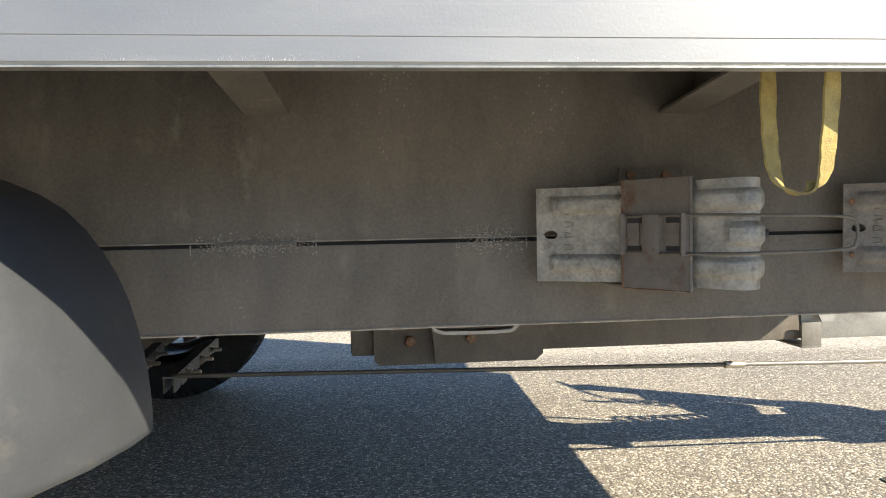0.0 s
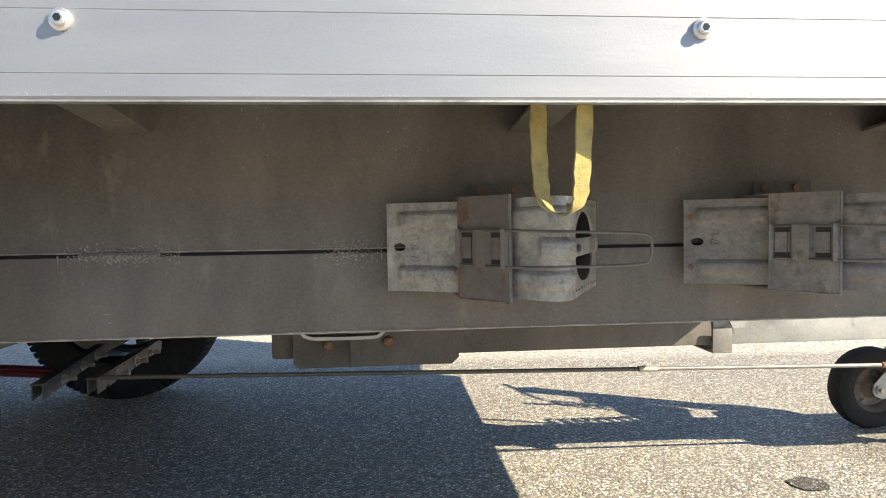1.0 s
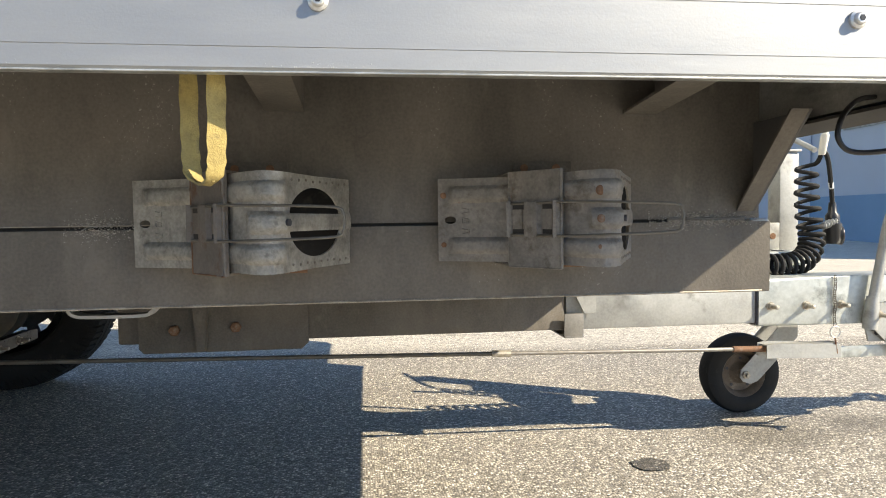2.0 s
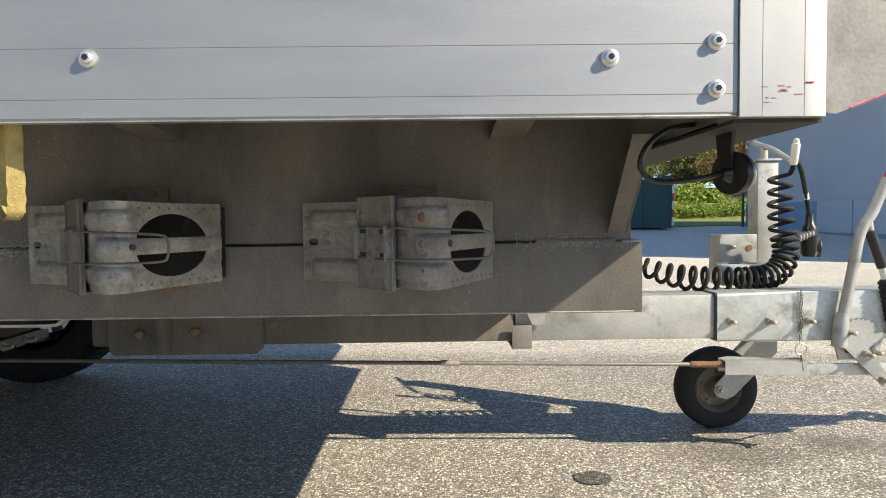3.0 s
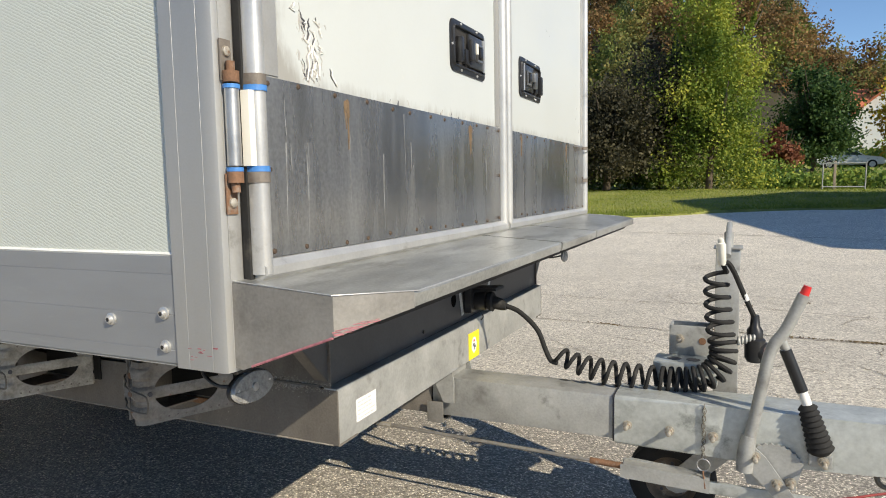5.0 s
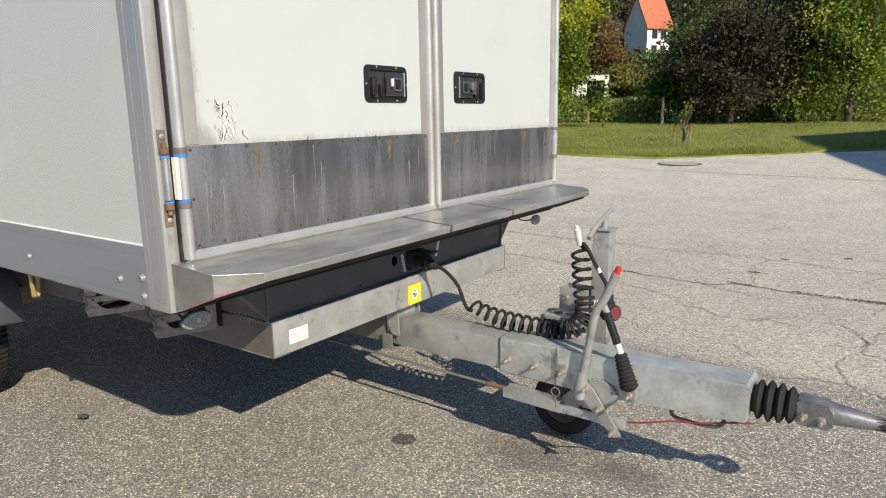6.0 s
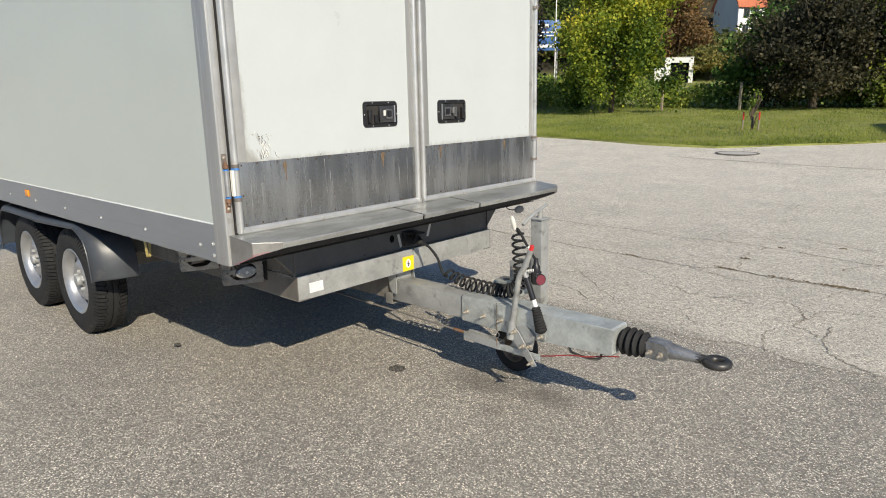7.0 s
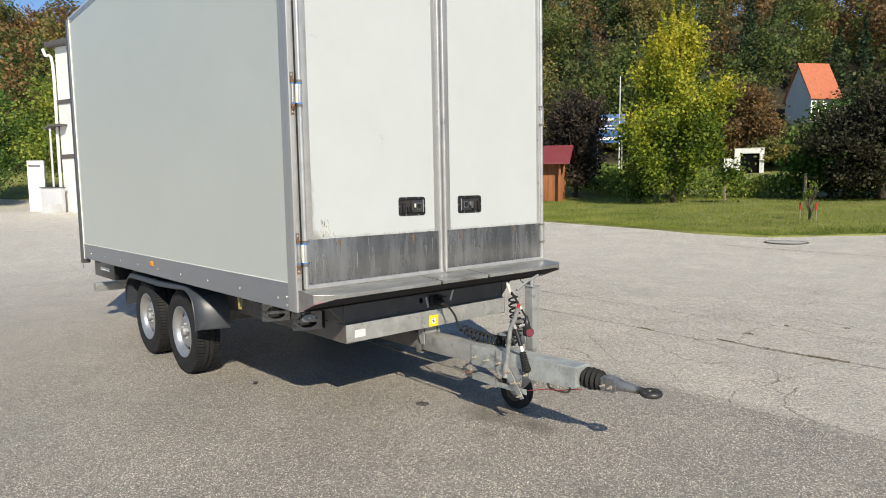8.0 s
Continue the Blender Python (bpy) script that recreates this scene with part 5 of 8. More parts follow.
def place_wheel(x, y, out):
    """out: -1 for the wheels on the near side, 1 beyond."""
    m = ground_to_trailer(x, y, 0.298 if out < 0 else 0.345, 0, 17 * x, 0 if out < 0 else 180) @ Matrix.Scale(1.07, 4)
    tyre_me, rim_me, hub_me, nut_me = WHEEL
    w = new("wheel", rim_me)
    w.parent, w.matrix_basis = trailer, m
    tagged(w, "silver steel wheel with a worn black tyre")
    def sub(name, me, m=Matrix.Identity(4)):
        o = new(name, me)
        o.parent, o.matrix_basis = w, m
        return o
    sub("tyre", tyre_me), sub("hub_cap", hub_me)
    for k in range(5):
        a = 2 * math.pi * k / 5
        sub("wheel_nut", nut_me, pose(0.056 * math.cos(a), 0, 0.056 * math.sin(a)))


WHEEL_Y = 0.705
for x in (-0.787, -1.66):
    place_wheel(x, WHEEL_Y, -1)
    place_wheel(x + 0.055, 2.525, 1)
    # axle tube and swing arms
    bm = new_bm()
    zc = 0.318 - 0.0135 * (x - 1.185)
    bx(bm, x + 0.10, x + 0.19, 0.86, mirror_y(0.86), zc + 0.05, zc + 0.14, 0.012)
    axle = part("axle_tube", bm, GALV_DIRTY, trailer, "square axle tube")
    for y in (0.845, mirror_y(0.845)):
        bm = new_bm()
        sweep(bm, [(x, y, zc), (x + 0.08, y, zc + 0.05), (x + 0.145, y, zc + 0.095)], [0.034, 0.03, 0.035], 12)
        part("swing_arm", bm, IRON, axle)
        s = 1 if y < CENTRE else -1
        part("brake_drum", cyl(new_bm(), (x, y - 0.045 * s, zc), (x, y + 0.03 * s, zc), 0.128, n=28), IRON, axle)

# brake equaliser under the floor: two perforated channels and red rods
for (xa, ya), (xb, yb) in (((-0.467, 1.590), (-0.504, 2.12)), ((-0.571, 1.549), (-0.655, 2.09))):
    bm = new_bm()
    d = Vector((xb - xa, yb - ya, 0))
    ln = d.length
    d.normalize()
    s = Vector((d.y, -d.x, 0))
    base = Vector((xa, ya, 0.283))

    def at_bar(u, v, w):
        return base + d * u + s * v + Vector((0, 0, w))
    k = 0
    u = 0.0
    while u < ln:
        w = 0.022 if k % 2 else 0.05
        for v in (-0.012, 0.010):
            prism(bm, [(u, -0.022), (u + w, -0.022 + (0.012 if k % 2 else 0)), (u + w, 0.006), (u, 0.012)], lambda a, b, c: at_bar(a, c, b), v, v + 0.003)
        u += w + 0.001
        k += 1
    prism(bm, [(0, 0.012), (ln, 0.008), (ln, 0.012), (0, 0.016)], lambda a, b, c: at_bar(a, c, b), -0.014, 0.014)
    bar = part("brake_equaliser", bm, EQUAL, trailer, "ridged steel brake equaliser channel")
    for f in (0.25, 0.55, 0.8):
        q = at_bar(ln * f, 0.014, -0.004)
        again(hb, Matrix.Translation(q) @ pose(0, 0, 0, 0, 0, 90), bar)
for y in (1.70, 1.76):
    part("brake_cable", cyl(new_bm(), (-0.60, y, 0.285), (-1.55, y + 0.12, 0.33), 0.008, n=8), REFLECT, trailer, "dark red brake cable sleeve")

# ---- mudguards over both wheels ----
def mudguard(flip):
    outline = [(-2.14, 0.40), (-2.13, 0.56), (-2.09, 0.645), (-2.02, 0.698), (-1.93, 0.716), (-1.3, 0.716), (-1.2, 0.712), (-0.60, 0.735), (-0.48, 0.728), (-0.39, 0.702), (-0.308, 0.662), (-0.256, 0.590), (-0.232, 0.510), (-0.225, 0.448), (-0.225, 0.418)]
    cross = [(0.560, -0.135, -0.035), (0.564, -0.112, -0.014), (0.580, -0.082, 0.0), (0.620, -0.050, 0.004), (0.680, -0.020, 0.006), (0.740, -0.004, 0.006), (0.790, 0.0, 0.004)]
    bm = new_bm()
    grids = []
    for thick in (0.0, -0.004):
        rows = []
        for i, (x, z) in enumerate(smooth2(outline)):
            f = min(max((x + 0.62) / 0.42, 0.0), 1.0)
            rows.append([bm.verts.new((x + back * f * 0.95 + thick * f, mirror_y(y - thick * 0.5) if flip else y - thick * 0.5, z + drop * (1 - 0.6 * f) + thick)) for y, back, drop in cross])
        grids.append(rows)
        for a, b in zip(rows, rows[1:]):
            for j in range(len(cross) - 1):
                bm.faces.new((a[j], a[j + 1], b[j + 1], b[j]))
    for j in (0, len(cross) - 1):
        for i in range(len(grids[0]) - 1):
            bm.faces.new((grids[0][i][j], grids[0][i + 1][j], grids[1][i + 1][j], grids[1][i][j]))
    for i in (0, len(grids[0]) - 1):
        for j in range(len(cross) - 1):
            bm.faces.new((grids[0][i][j], grids[0][i][j + 1], grids[1][i][j + 1], grids[1][i][j]))
    g = part("mudguard", bm, GUARD, trailer, "dark grey plastic mudguard over both wheels", angle=60)
    # the rolled outer rim
    y = mirror_y(0.5605) if flip else 0.5605
    pts = [(x - 0.128 * min(max((x + 0.62) / 0.42, 0.0), 1.0), y, z - 0.035 * (1 - 0.6 * min(max((x + 0.62) / 0.42, 0.0), 1.0))) for x, z in smooth2(outline)]
    part("rolled_rim", sweep(new_bm(), pts, 0.006, 8), GUARD, g)
    bm = new_bm()
    for x in (-1.75, -1.24, -0.7):
        bx(bm, x - 0.02, x + 0.02, min(mirror_y(0.70) if flip else 0.70, mirror_y(0.93) if flip else 0.93), max(mirror_y(0.70) if flip else 0.70, mirror_y(0.93) if flip else 0.93), 0.726, 0.732)
    part("guard_stay", bm, GALV_DIRTY, g)


def smooth2(pts):
    return [(p.x, p.z) for p in smooth_curve([(x, 0, z) for x, z in pts], 3)]


for flip in (False, True):
    mudguard(flip)

# amber side lamp, rear gear under the box
lamp = part("side_marker", bx(new_bm(), -1.285, -1.215, Y0 - 0.010, Y0 - 0.0005, 0.842, 0.885, 0.003), AMBER, trailer, "amber side marker lamp")
part("tail_lift_box", bx(new_bm(), -3.50, -2.72, 0.62, 0.80, 0.57, 0.755, 0.01), PLASTIC, trailer, "black tail lift housing with white lettering bars")
bm = new_bm()
for i, w in enumerate((0.05, 0.04, 0.05, 0.035, 0.045, 0.05)):
    bx(bm, -3.24 + 0.058 * i, -3.24 + 0.058 * i + w, 0.6165, 0.6195, 0.65, 0.685)
part("lettering_bars", bm, PAPER, trailer)
part("bumper_bar", bx(new_bm(), -3.62, -3.52, 0.62, mirror_y(0.62), 0.37, 0.47, 0.01), ALU_DULL, trailer, "rear underrun bar")
bm = new_bm()
for y in (0.9, mirror_y(0.94)):
    sweep(bm, [(-2.75, y, 0.70), (-3.0, y, 0.56), (-3.5, y, 0.46)], 0.035, 10)
part("lift_arm", bm, IRON, trailer)
bm = new_bm()
sweep(bm, [(-3.665, 0.545, 0.72), (-3.668, 0.545, 0.672)], 0.006, 8)
lathe(bm, [(0.016, 0.0), (0.019, 0.004), (0.016, 0.008), (0.013, 0.004)], lambda a, b, h: (-3.668 + a, 0.54 + h, 0.655 + b), 14, closed=True)
part("lock_rod_end", bm, STEEL, trailer)

# small flat loop below the chassis foot, cross members, spare holder
part("step_loop", sweep(new_bm(), smooth_curve([(0.098, 1.0, 0.502), (0.103, 1.0, 0.488), (0.112, 1.0, 0.483), (0.128, 1.0, 0.481), (0.205, 1.0, 0.481), (0.222, 1.0, 0.486), (0.234, 1.0, 0.502)], 5), 0.004, 6, flat=(0.026, 0.005)), GALV, trailer, "flat steel loop under the chassis")
for x in (-3.0, -2.4, -0.35, 0.5):
    bm = new_bm()
    poly = [(x - 0.02, 0.62), (x + 0.02, 0.62), (x + 0.02, 0.84), (x - 0.02, 0.84)]
    prism(bm, poly, along_y, 0.93, mirror_y(0.93))
    part("cross_member", bm, GALV_DIRTY, trailer)

# ---- wheel chocks in their holders ----
CHOCK_LINE = [(-0.150, 0.000), (-0.110, -0.016), (-0.060, -0.045), (-0.015, -0.094), (0.014, -0.128), (0.030, -0.144), (0.046, -0.154), (0.060, -0.154), (0.071, -0.144), (0.148, 0.002)]


def chock_mesh(mat):
    """A folded sheet wedge with pressed ribs and two oval openings in its steep face. The base lies at y = 0."""
    line = [Vector((x, y, 0)) for x, y in CHOCK_LINE]
    # even steps along the folded line
    cum = [0.0]
    for a, b in zip(line, line[1:]):
        cum.append(cum[-1] + (b - a).length)
    n, m = 116, 44
    H = 0.0605
    steep0 = cum[8]

    def at(s):
        for i in range(len(line) - 1):
            if s <= cum[i + 1] + 1e-9:
                f = (s - cum[i]) / (cum[i + 1] - cum[i])
                d = (line[i + 1] - line[i]).normalized()
                return line[i].lerp(line[i + 1], f), Vector((d.y, -d.x, 0))
        return line[-1], Vector((0, -1, 0))

    def fade(v, lo, hi):
        v = min(max((v - lo) / (hi - lo), 0.0), 1.0)
        return v * v * (3 - 2 * v)

    def ribs(s, z):
        # two side ribs from the tongue over the bend, a middle one from the bend down to the bar between the openings
        side = sum(math.exp(-((z - c) / 0.0105) ** 6) for c in (-0.0375, 0.0375))
        mid = math.exp(-(z / 0.0115) ** 6)
        broad = 0.5 + 0.5 * math.cos(math.pi * z / 0.062)
        k = fade(s, 0.014, 0.024) * (1 - fade(s, cum[8] - 0.004, cum[8] + 0.014))
        bulge = fade(s, cum[3], cum[4]) * (1 - fade(s, cum[6], cum[8] + 0.03))
        j = fade(s, cum[5] - 0.002, cum[5] + 0.006) * (1 - 0.5 * fade(s, cum[8], cum[8] + 0.02))
        return 0.0048 * side * k + 0.0050 * mid * j + 0.0008 * broad * bulge

    sc = steep0 + 0.080
    BAR = 0.011
    holes = [(sc - 0.005, 0.0, 0.064, 0.045), (0.0185, 0.0, 0.0088, 0.0056)]

    def near_hole(s, z):
        """The hole whose edge this point lies close to, and how far out it is in the hole's own size."""
        for c, zc, hs, hz in holes:
            if hs > 0.03 and abs(z) < BAR - 0.0005:
                continue
            k = math.hypot((s - c) / hs, (z - zc) / hz)
            ring = 0.065 if hs > 0.03 else 0.32
            if abs(k - 1) < ring:
                return c, zc, k
        return None

    def inside(s, z):
        return any(((s - c) / hs) ** 2 + ((z - zc) / hz) ** 2 < 1 and (hs < 0.03 or abs(z) > BAR) for c, zc, hs, hz in holes)
    bm = new_bm()
    ss = [cum[-1] * i / n for i in range(n + 1)]
    zs = [-H + 2 * H * j / m for j in range(m + 1)]
    vs, flat_of = {}, {}
    for i, s in enumerate(ss):
        for j, z in enumerate(zs):
            s2, z2 = s, z
            hit = near_hole(s, z)
            if hit:
                s2 = hit[0] + (s - hit[0]) / hit[2]
                z2 = z if abs(abs(z) - BAR) < 0.0005 else hit[1] + (z - hit[1]) / hit[2]
            p, nor = at(s2)
            wide = 1.0 + 0.04 * max(0.0, 1 - abs(s2 - cum[6]) / 0.10)
            q = p + nor * ribs(s2, z2)
            vs[i, j] = bm.verts.new((q.x, q.y, z2 * wide))
            flat_of[i, j] = (s, z)
    for i in range(n):
        for j in range(m):
            mid = ((ss[i] + ss[i + 1]) / 2, (zs[j] + zs[j + 1]) / 2)
            if inside(*mid):
                continue
            bm.faces.new((vs[i, j], vs[i, j + 1], vs[i + 1, j + 1], vs[i + 1, j]))
    loose = [v for v in bm.verts if not v.link_faces]
    bmesh.ops.delete(bm, geom=loose, context="VERTS")
    bm.normal_update()
    # the sheet's inner side, 2.5 mm in, and the cut edges
    up = sum((f.normal.y for f in bm.faces if f.calc_center_median().x < -0.08), 0.0)
    t = 0.0025 if up > 0 else -0.0025
    outer, rim = bm.faces[:], [e for e in bm.edges if e.is_boundary]
    twin = {v: bm.verts.new(v.co + v.normal * t) for v in bm.verts[:]}
    for f in outer:
        bm.faces.new([twin[v] for v in reversed(f.verts)])
    for e in rim:
        a, b = e.verts
        bm.faces.new((a, b, twin[b], twin[a]))
    return bm


def wheel_chock(x, mat, label):
    c = thing("wheel_chock", label, "wheel chock", TILT @ pose(x, 0.893, 0.6225), "wheel chocks")
    part("wedge", chock_mesh(mat), mat, c, angle=28)
    bm = new_bm()      # the foot of the steep face is turned in, with two notches in its edge
    for z0, z1 in ((-0.058, -0.036), (-0.028, 0.028), (0.036, 0.058)):
        bx(bm, 0.1405, 0.1482, 0.0022, 0.0045, z0, z1)
    part("end_flange", bm, mat, c)
    # added black sheet: stands for the shade seen through the openings
    part("base_sheet", bx(new_bm(), -0.045, 0.148, 0.0205, 0.0245, -0.056, 0.056), RUBBER, c, "added black sheet for the shade inside the wedge")
    if mat is CHOCK_DARK:
        for k, (u, v, z, q) in enumerate(((-0.143, -0.0075, 0.036, 0.0045), (-0.143, -0.0075, -0.036, 0.004), (0.040, -0.1565, 0.036, 0.0065), (0.040, -0.1590, 0.0, 0.0055), (0.040, -0.1565, -0.036, 0.003))):
            part("rust_spot", ball(new_bm(), (u, v, z), q, 1.0, 8), RUST, c, "", Matrix.Translation((0, v, 0)) @ Matrix.Diagonal((1, 0.25, 1, 1)) @ Matrix.Translation((0, -v, 0)))
    # small ink-dark disc drawn where a hole would look black
    part("punched_hole", cyl(new_bm(), (0.0755, -0.1435, 0), (0.0795, -0.1456, 0), 0.0044, n=12), INK, c)
    # low pressed mark on the tongue
    for k, (z, w) in enumerate(((0.029, 0.010), (0.013, 0.009), (-0.001, 0.009), (-0.017, 0.009))):
        bm = new_bm()
        for q in (-0.0038, 0.0038):
            sweep(bm, [(-0.1165, -0.0142, z + q), (-0.1165 + w, -0.0180, z + q * 0.5)], 0.0011, 6)
        sweep(bm, [(-0.1165 + w * (k % 2), -0.0142 - 0.0038 * (k % 2), z - 0.0035), (-0.1165 + w * (k % 2), -0.0142 - 0.0038 * (k % 2), z + 0.0035)], 0.0011, 6)
        part("raised_mark", bm, mat, c)
    bm = new_bm()
    r = random.Random(int(x * 1000))
    for k in range(9):
        for z in (-0.053, 0.053):
            f = 0.12 + 0.8 * k / 8
            p = Vector((0.071, -0.144, 0)).lerp(Vector((0.148, 0.002, 0)), f)
            ball(bm, (p.x - 0.0004, p.y + 0.0002, z + r.uniform(-0.001, 0.001)), 0.0021, 1, 6)
    tagged(part("dimples", bm, RUST_BAND, c), kind="stuff")
    return c


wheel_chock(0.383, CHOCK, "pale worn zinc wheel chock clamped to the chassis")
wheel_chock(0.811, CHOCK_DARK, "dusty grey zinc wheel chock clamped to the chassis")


def chock_holder(x, mat, reach):
    """The sheet band that grips the chock, its wire clip and mounting strips."""
    m = pose(x, 0.893, 0.6225)
    bm = new_bm()
    H = 0.066
    band = [(-0.057, -0.060), (-0.051, -0.069), (-0.031, -0.091), (-0.013, -0.116), (-0.005, -0.128), (-0.001, -0.125)]
    prism(bm, band + [(x + 0.0030, y + 0.0026) for x, y in band[::-1]], along_z, -H, H)
    h = part("chock_holder", bm, mat, trailer, "grey holder band with a rusty edge and wire clip", m)
    # worn edges of the band
    bm = new_bm()
    sweep(bm, [(band[0][0], band[0][1], -H), (band[0][0], band[0][1], H)], 0.0015, 6)
    sweep(bm, [(px, py, -H) for px, py in band], 0.0011, 6)
    part("rusty_edge" if mat is RUST_BAND else "worn_edge", bm, RUST if mat is RUST_BAND else CHOCK_DARK, h)
    part("folded_edge", sweep(new_bm(), [(-0.0022, -0.1268, -H), (-0.0022, -0.1268, H)], 0.0022, 8), mat, h)
    for z in (-H, H - 0.003):
        bm = new_bm()
        poly = [(-0.056, -0.058), (-0.050, -0.067), (-0.030, -0.089), (-0.012, -0.114), (-0.004, -0.126), (0.004, -0.11), (0.03, 0.026), (-0.06, 0.026)]
        prism(bm, poly, along_z, z, z + 0.003)
        part("holder_side", bm, mat, h)
    # latch: three upright straps over the band with plates set between them
    def on_band(f, out):
        seg = f * (len(band) - 2)
        i = min(int(seg), len(band) - 3)
        a, b = Vector((*band[i], 0)), Vector((*band[i + 1], 0))
        d = (b - a).normalized()
        p = a.lerp(b, seg - i) + Vector((d.y, -d.x, 0)) * out
        return (p.x, p.y)
    for f0, f1, tall in ((-0.02, 0.17, 0.0245), (0.38, 0.62, 0.0235), (0.84, 1.02, 0.0245)):
        bm = new_bm()
        prism(bm, [on_band(max(f0, 0.0), 0.0), on_band(f0 + 0.03, 0.0060), on_band((f0 + f1) / 2, 0.0085), on_band(f1 - 0.03, 0.0060), on_band(min(f1, 1.0), 0.0)], along_z, -tall, tall)
        part("latch_strap", bm, mat if mat is not RUST_BAND else RUST_BAND, h)
    for f0, f1 in ((0.2, 0.36), (0.66, 0.82)):
        part("latch_plate", prism(new_bm(), [on_band(f0, 0.0), on_band(f0, 0.0022), on_band(f1, 0.0022), on_band(f1, 0.0)], along_z, -0.0135, 0.0135), RUST_BAND if mat is RUST_BAND else CHOCK_DARK, h)
        # thin near-black strips drawn for the shaded gaps of the latch
        for z in (-0.0165, 0.0165):
            part("latch_slot", prism(new_bm(), [on_band(f0 - 0.02, 0.0), on_band(f0 - 0.02, 0.0008), on_band(f1 + 0.02, 0.0008), on_band(f1 + 0.02, 0.0)], along_z, z - 0.0032, z + 0.0032), UNDER, h)
    bm = new_bm()
    path = [(*on_band(0.1, 0.003), 0.0215), (*on_band(0.5, 0.0045), 0.022), (*on_band(1.0, 0.004), 0.022), (0.020, -0.150, 0.0215), (0.045, -0.172, 0.0205), (reach - 0.045, -0.188, 0.019), (reach - 0.008, -0.195, 0.0165), (reach - 0.0015, -0.196, 0.010), (reach, -0.196, 0.0)]
    path += [(x, y, -z) for x, y, z in path[-2::-1]]
    sweep(bm, smooth_curve(path, 5), 0.0017, 8)
    part("wire_clip", bm, IRON, h, "thin bent wire clip")
    bm = new_bm()
    bx(bm, -0.03, 0.06, 0.022, 0.0255, 0.062, 0.088, 0.001)
    part("mount_strip", bm, GALV_DIRTY, h)
    bm = new_bm()
    bx(bm, -0.005, 0.085, 0.0205, 0.0245, -0.075, -0.062, 0.001)
    part("rusty_strip", bm, RUST, h)
    for dx in (-0.015, 0.035):
        part("strip_bolt", cyl(new_bm(), (dx, 0.0215, 0.078), (dx, 0.017, 0.078), 0.006, n=8), RUST, h)


chock_holder(0.383, RUST_BAND, 0.147)
chock_holder(0.811, CHOCK_DARK, 0.131)

# ---- yellow webbing loop hanging from the floor ----
strap = thing("tie_strap", "worn yellow webbing strap loop hanging below the side rail", "strap", TILT)
bm = new_bm()
X, Y = 0.398, 0.598
path = smooth_curve([(X - 0.016, Y + 0.026, 0.862), (X - 0.0165, Y + 0.020, 0.80), (X - 0.0170, Y + 0.019, 0.74), (X - 0.0160, Y + 0.016, 0.70), (X - 0.0142, Y + 0.012, 0.678), (X - 0.0092, Y + 0.007, 0.6655), (X + 0.0005, Y - 0.001, 0.661), (X + 0.0098, Y - 0.009, 0.6655), (X + 0.0145, Y - 0.013, 0.678), (X + 0.0160, Y - 0.015, 0.70), (X + 0.0175, Y - 0.018, 0.75), (X + 0.0175, Y - 0.018, 0.80), (X + 0.016, Y - 0.004, 0.862)], 6)
rows = []
for i, p in enumerate(path):
    d = (path[min(i + 1, len(path) - 1)] - path[max(i - 1, 0)]).normalized()
    t = i / (len(path) - 1)
    # the band faces the viewer above and turns edge-on in the bend
    turn = 0.95 * math.exp(-((t - 0.5) / 0.13) ** 2)
    flat = Vector((math.cos(turn) * abs(d.z) + 0.0, math.sin(turn) + 0.25, -0.0))
    side = (flat - d * flat.dot(d)).normalized()
    thick = side.cross(d) * 0.0011
    rows.append([bm.verts.new(p + side * (0.0086 + 0.0006 * math.sin(i * 1.3)) * k + thick * q) for k, q in ((-1, -1), (1, -1), (1, 1), (-1, 1))])
for a, b in zip(rows, rows[1:]):
    for k in range(4):
        bm.faces.new((a[k], a[(k + 1) % 4], b[(k + 1) % 4], b[k]))
part("webbing", bm, WEBBING, strap)
part("sewn_end", bx(new_bm(), X + 0.003, X + 0.011, Y - 0.0075, Y - 0.0050, 0.6625, 0.672, 0.001), WEBBING, strap, "frayed sewn end of the strap")
part("hanger", bx(new_bm(), X - 0.036, X + 0.030, Y + 0.012, Y + 0.028, 0.852, 0.861, 0.002), GALV_DIRTY, strap)

# ---- small lamp below the corner post ----
def oval(a, b, c, h):
    """A point of the oval lamp, tipped back a little."""
    return (1.226 + h - 0.10 * b, 0.650 + a, 0.706 + b)


mk = part("clearance_lamp", lathe(new_bm(), [(0.0240, 0), (0.0245, 0.005), (0.0225, 0.0085), (0.010, 0.0100), (0.004, 0.0102)], lambda a, b, h: oval(a * 1.95, b, 0, h), 40), LENS, trailer, "oval front lamp with a grey lens in a black holder")
bm = new_bm()
lathe(bm, [(0.0255, -0.004), (0.0258, 0.002), (0.0245, 0.0025)], lambda a, b, h: oval(a * 1.9, b, 0, h), 32)
lathe(bm, [(0.006, -0.012), (0.009, -0.008), (0.012, -0.004)], lambda a, b, h: oval(a, b, 0, h), 16)
prism(bm, [(0.634, 0.712), (0.666, 0.712), (0.672, 0.754), (0.628, 0.754)], lambda u, v, w: (w, u, v), 1.2155, 1.2195)
part("lamp_holder", bm, PLASTIC, mk)
for k in range(-4, 5):
    w = 0.043 * math.sqrt(1 - (k / 5.2) ** 2)
    part("lens_rib", sweep(new_bm(), [oval(-w, k * 0.0046, 0, 0.0086 - 0.0006 * abs(k)), oval(0, k * 0.0046, 0, 0.0102 - 0.0006 * abs(k)), oval(w, k * 0.0046, 0, 0.0086 - 0.0006 * abs(k))], 0.0007, 5), LENS, mk)
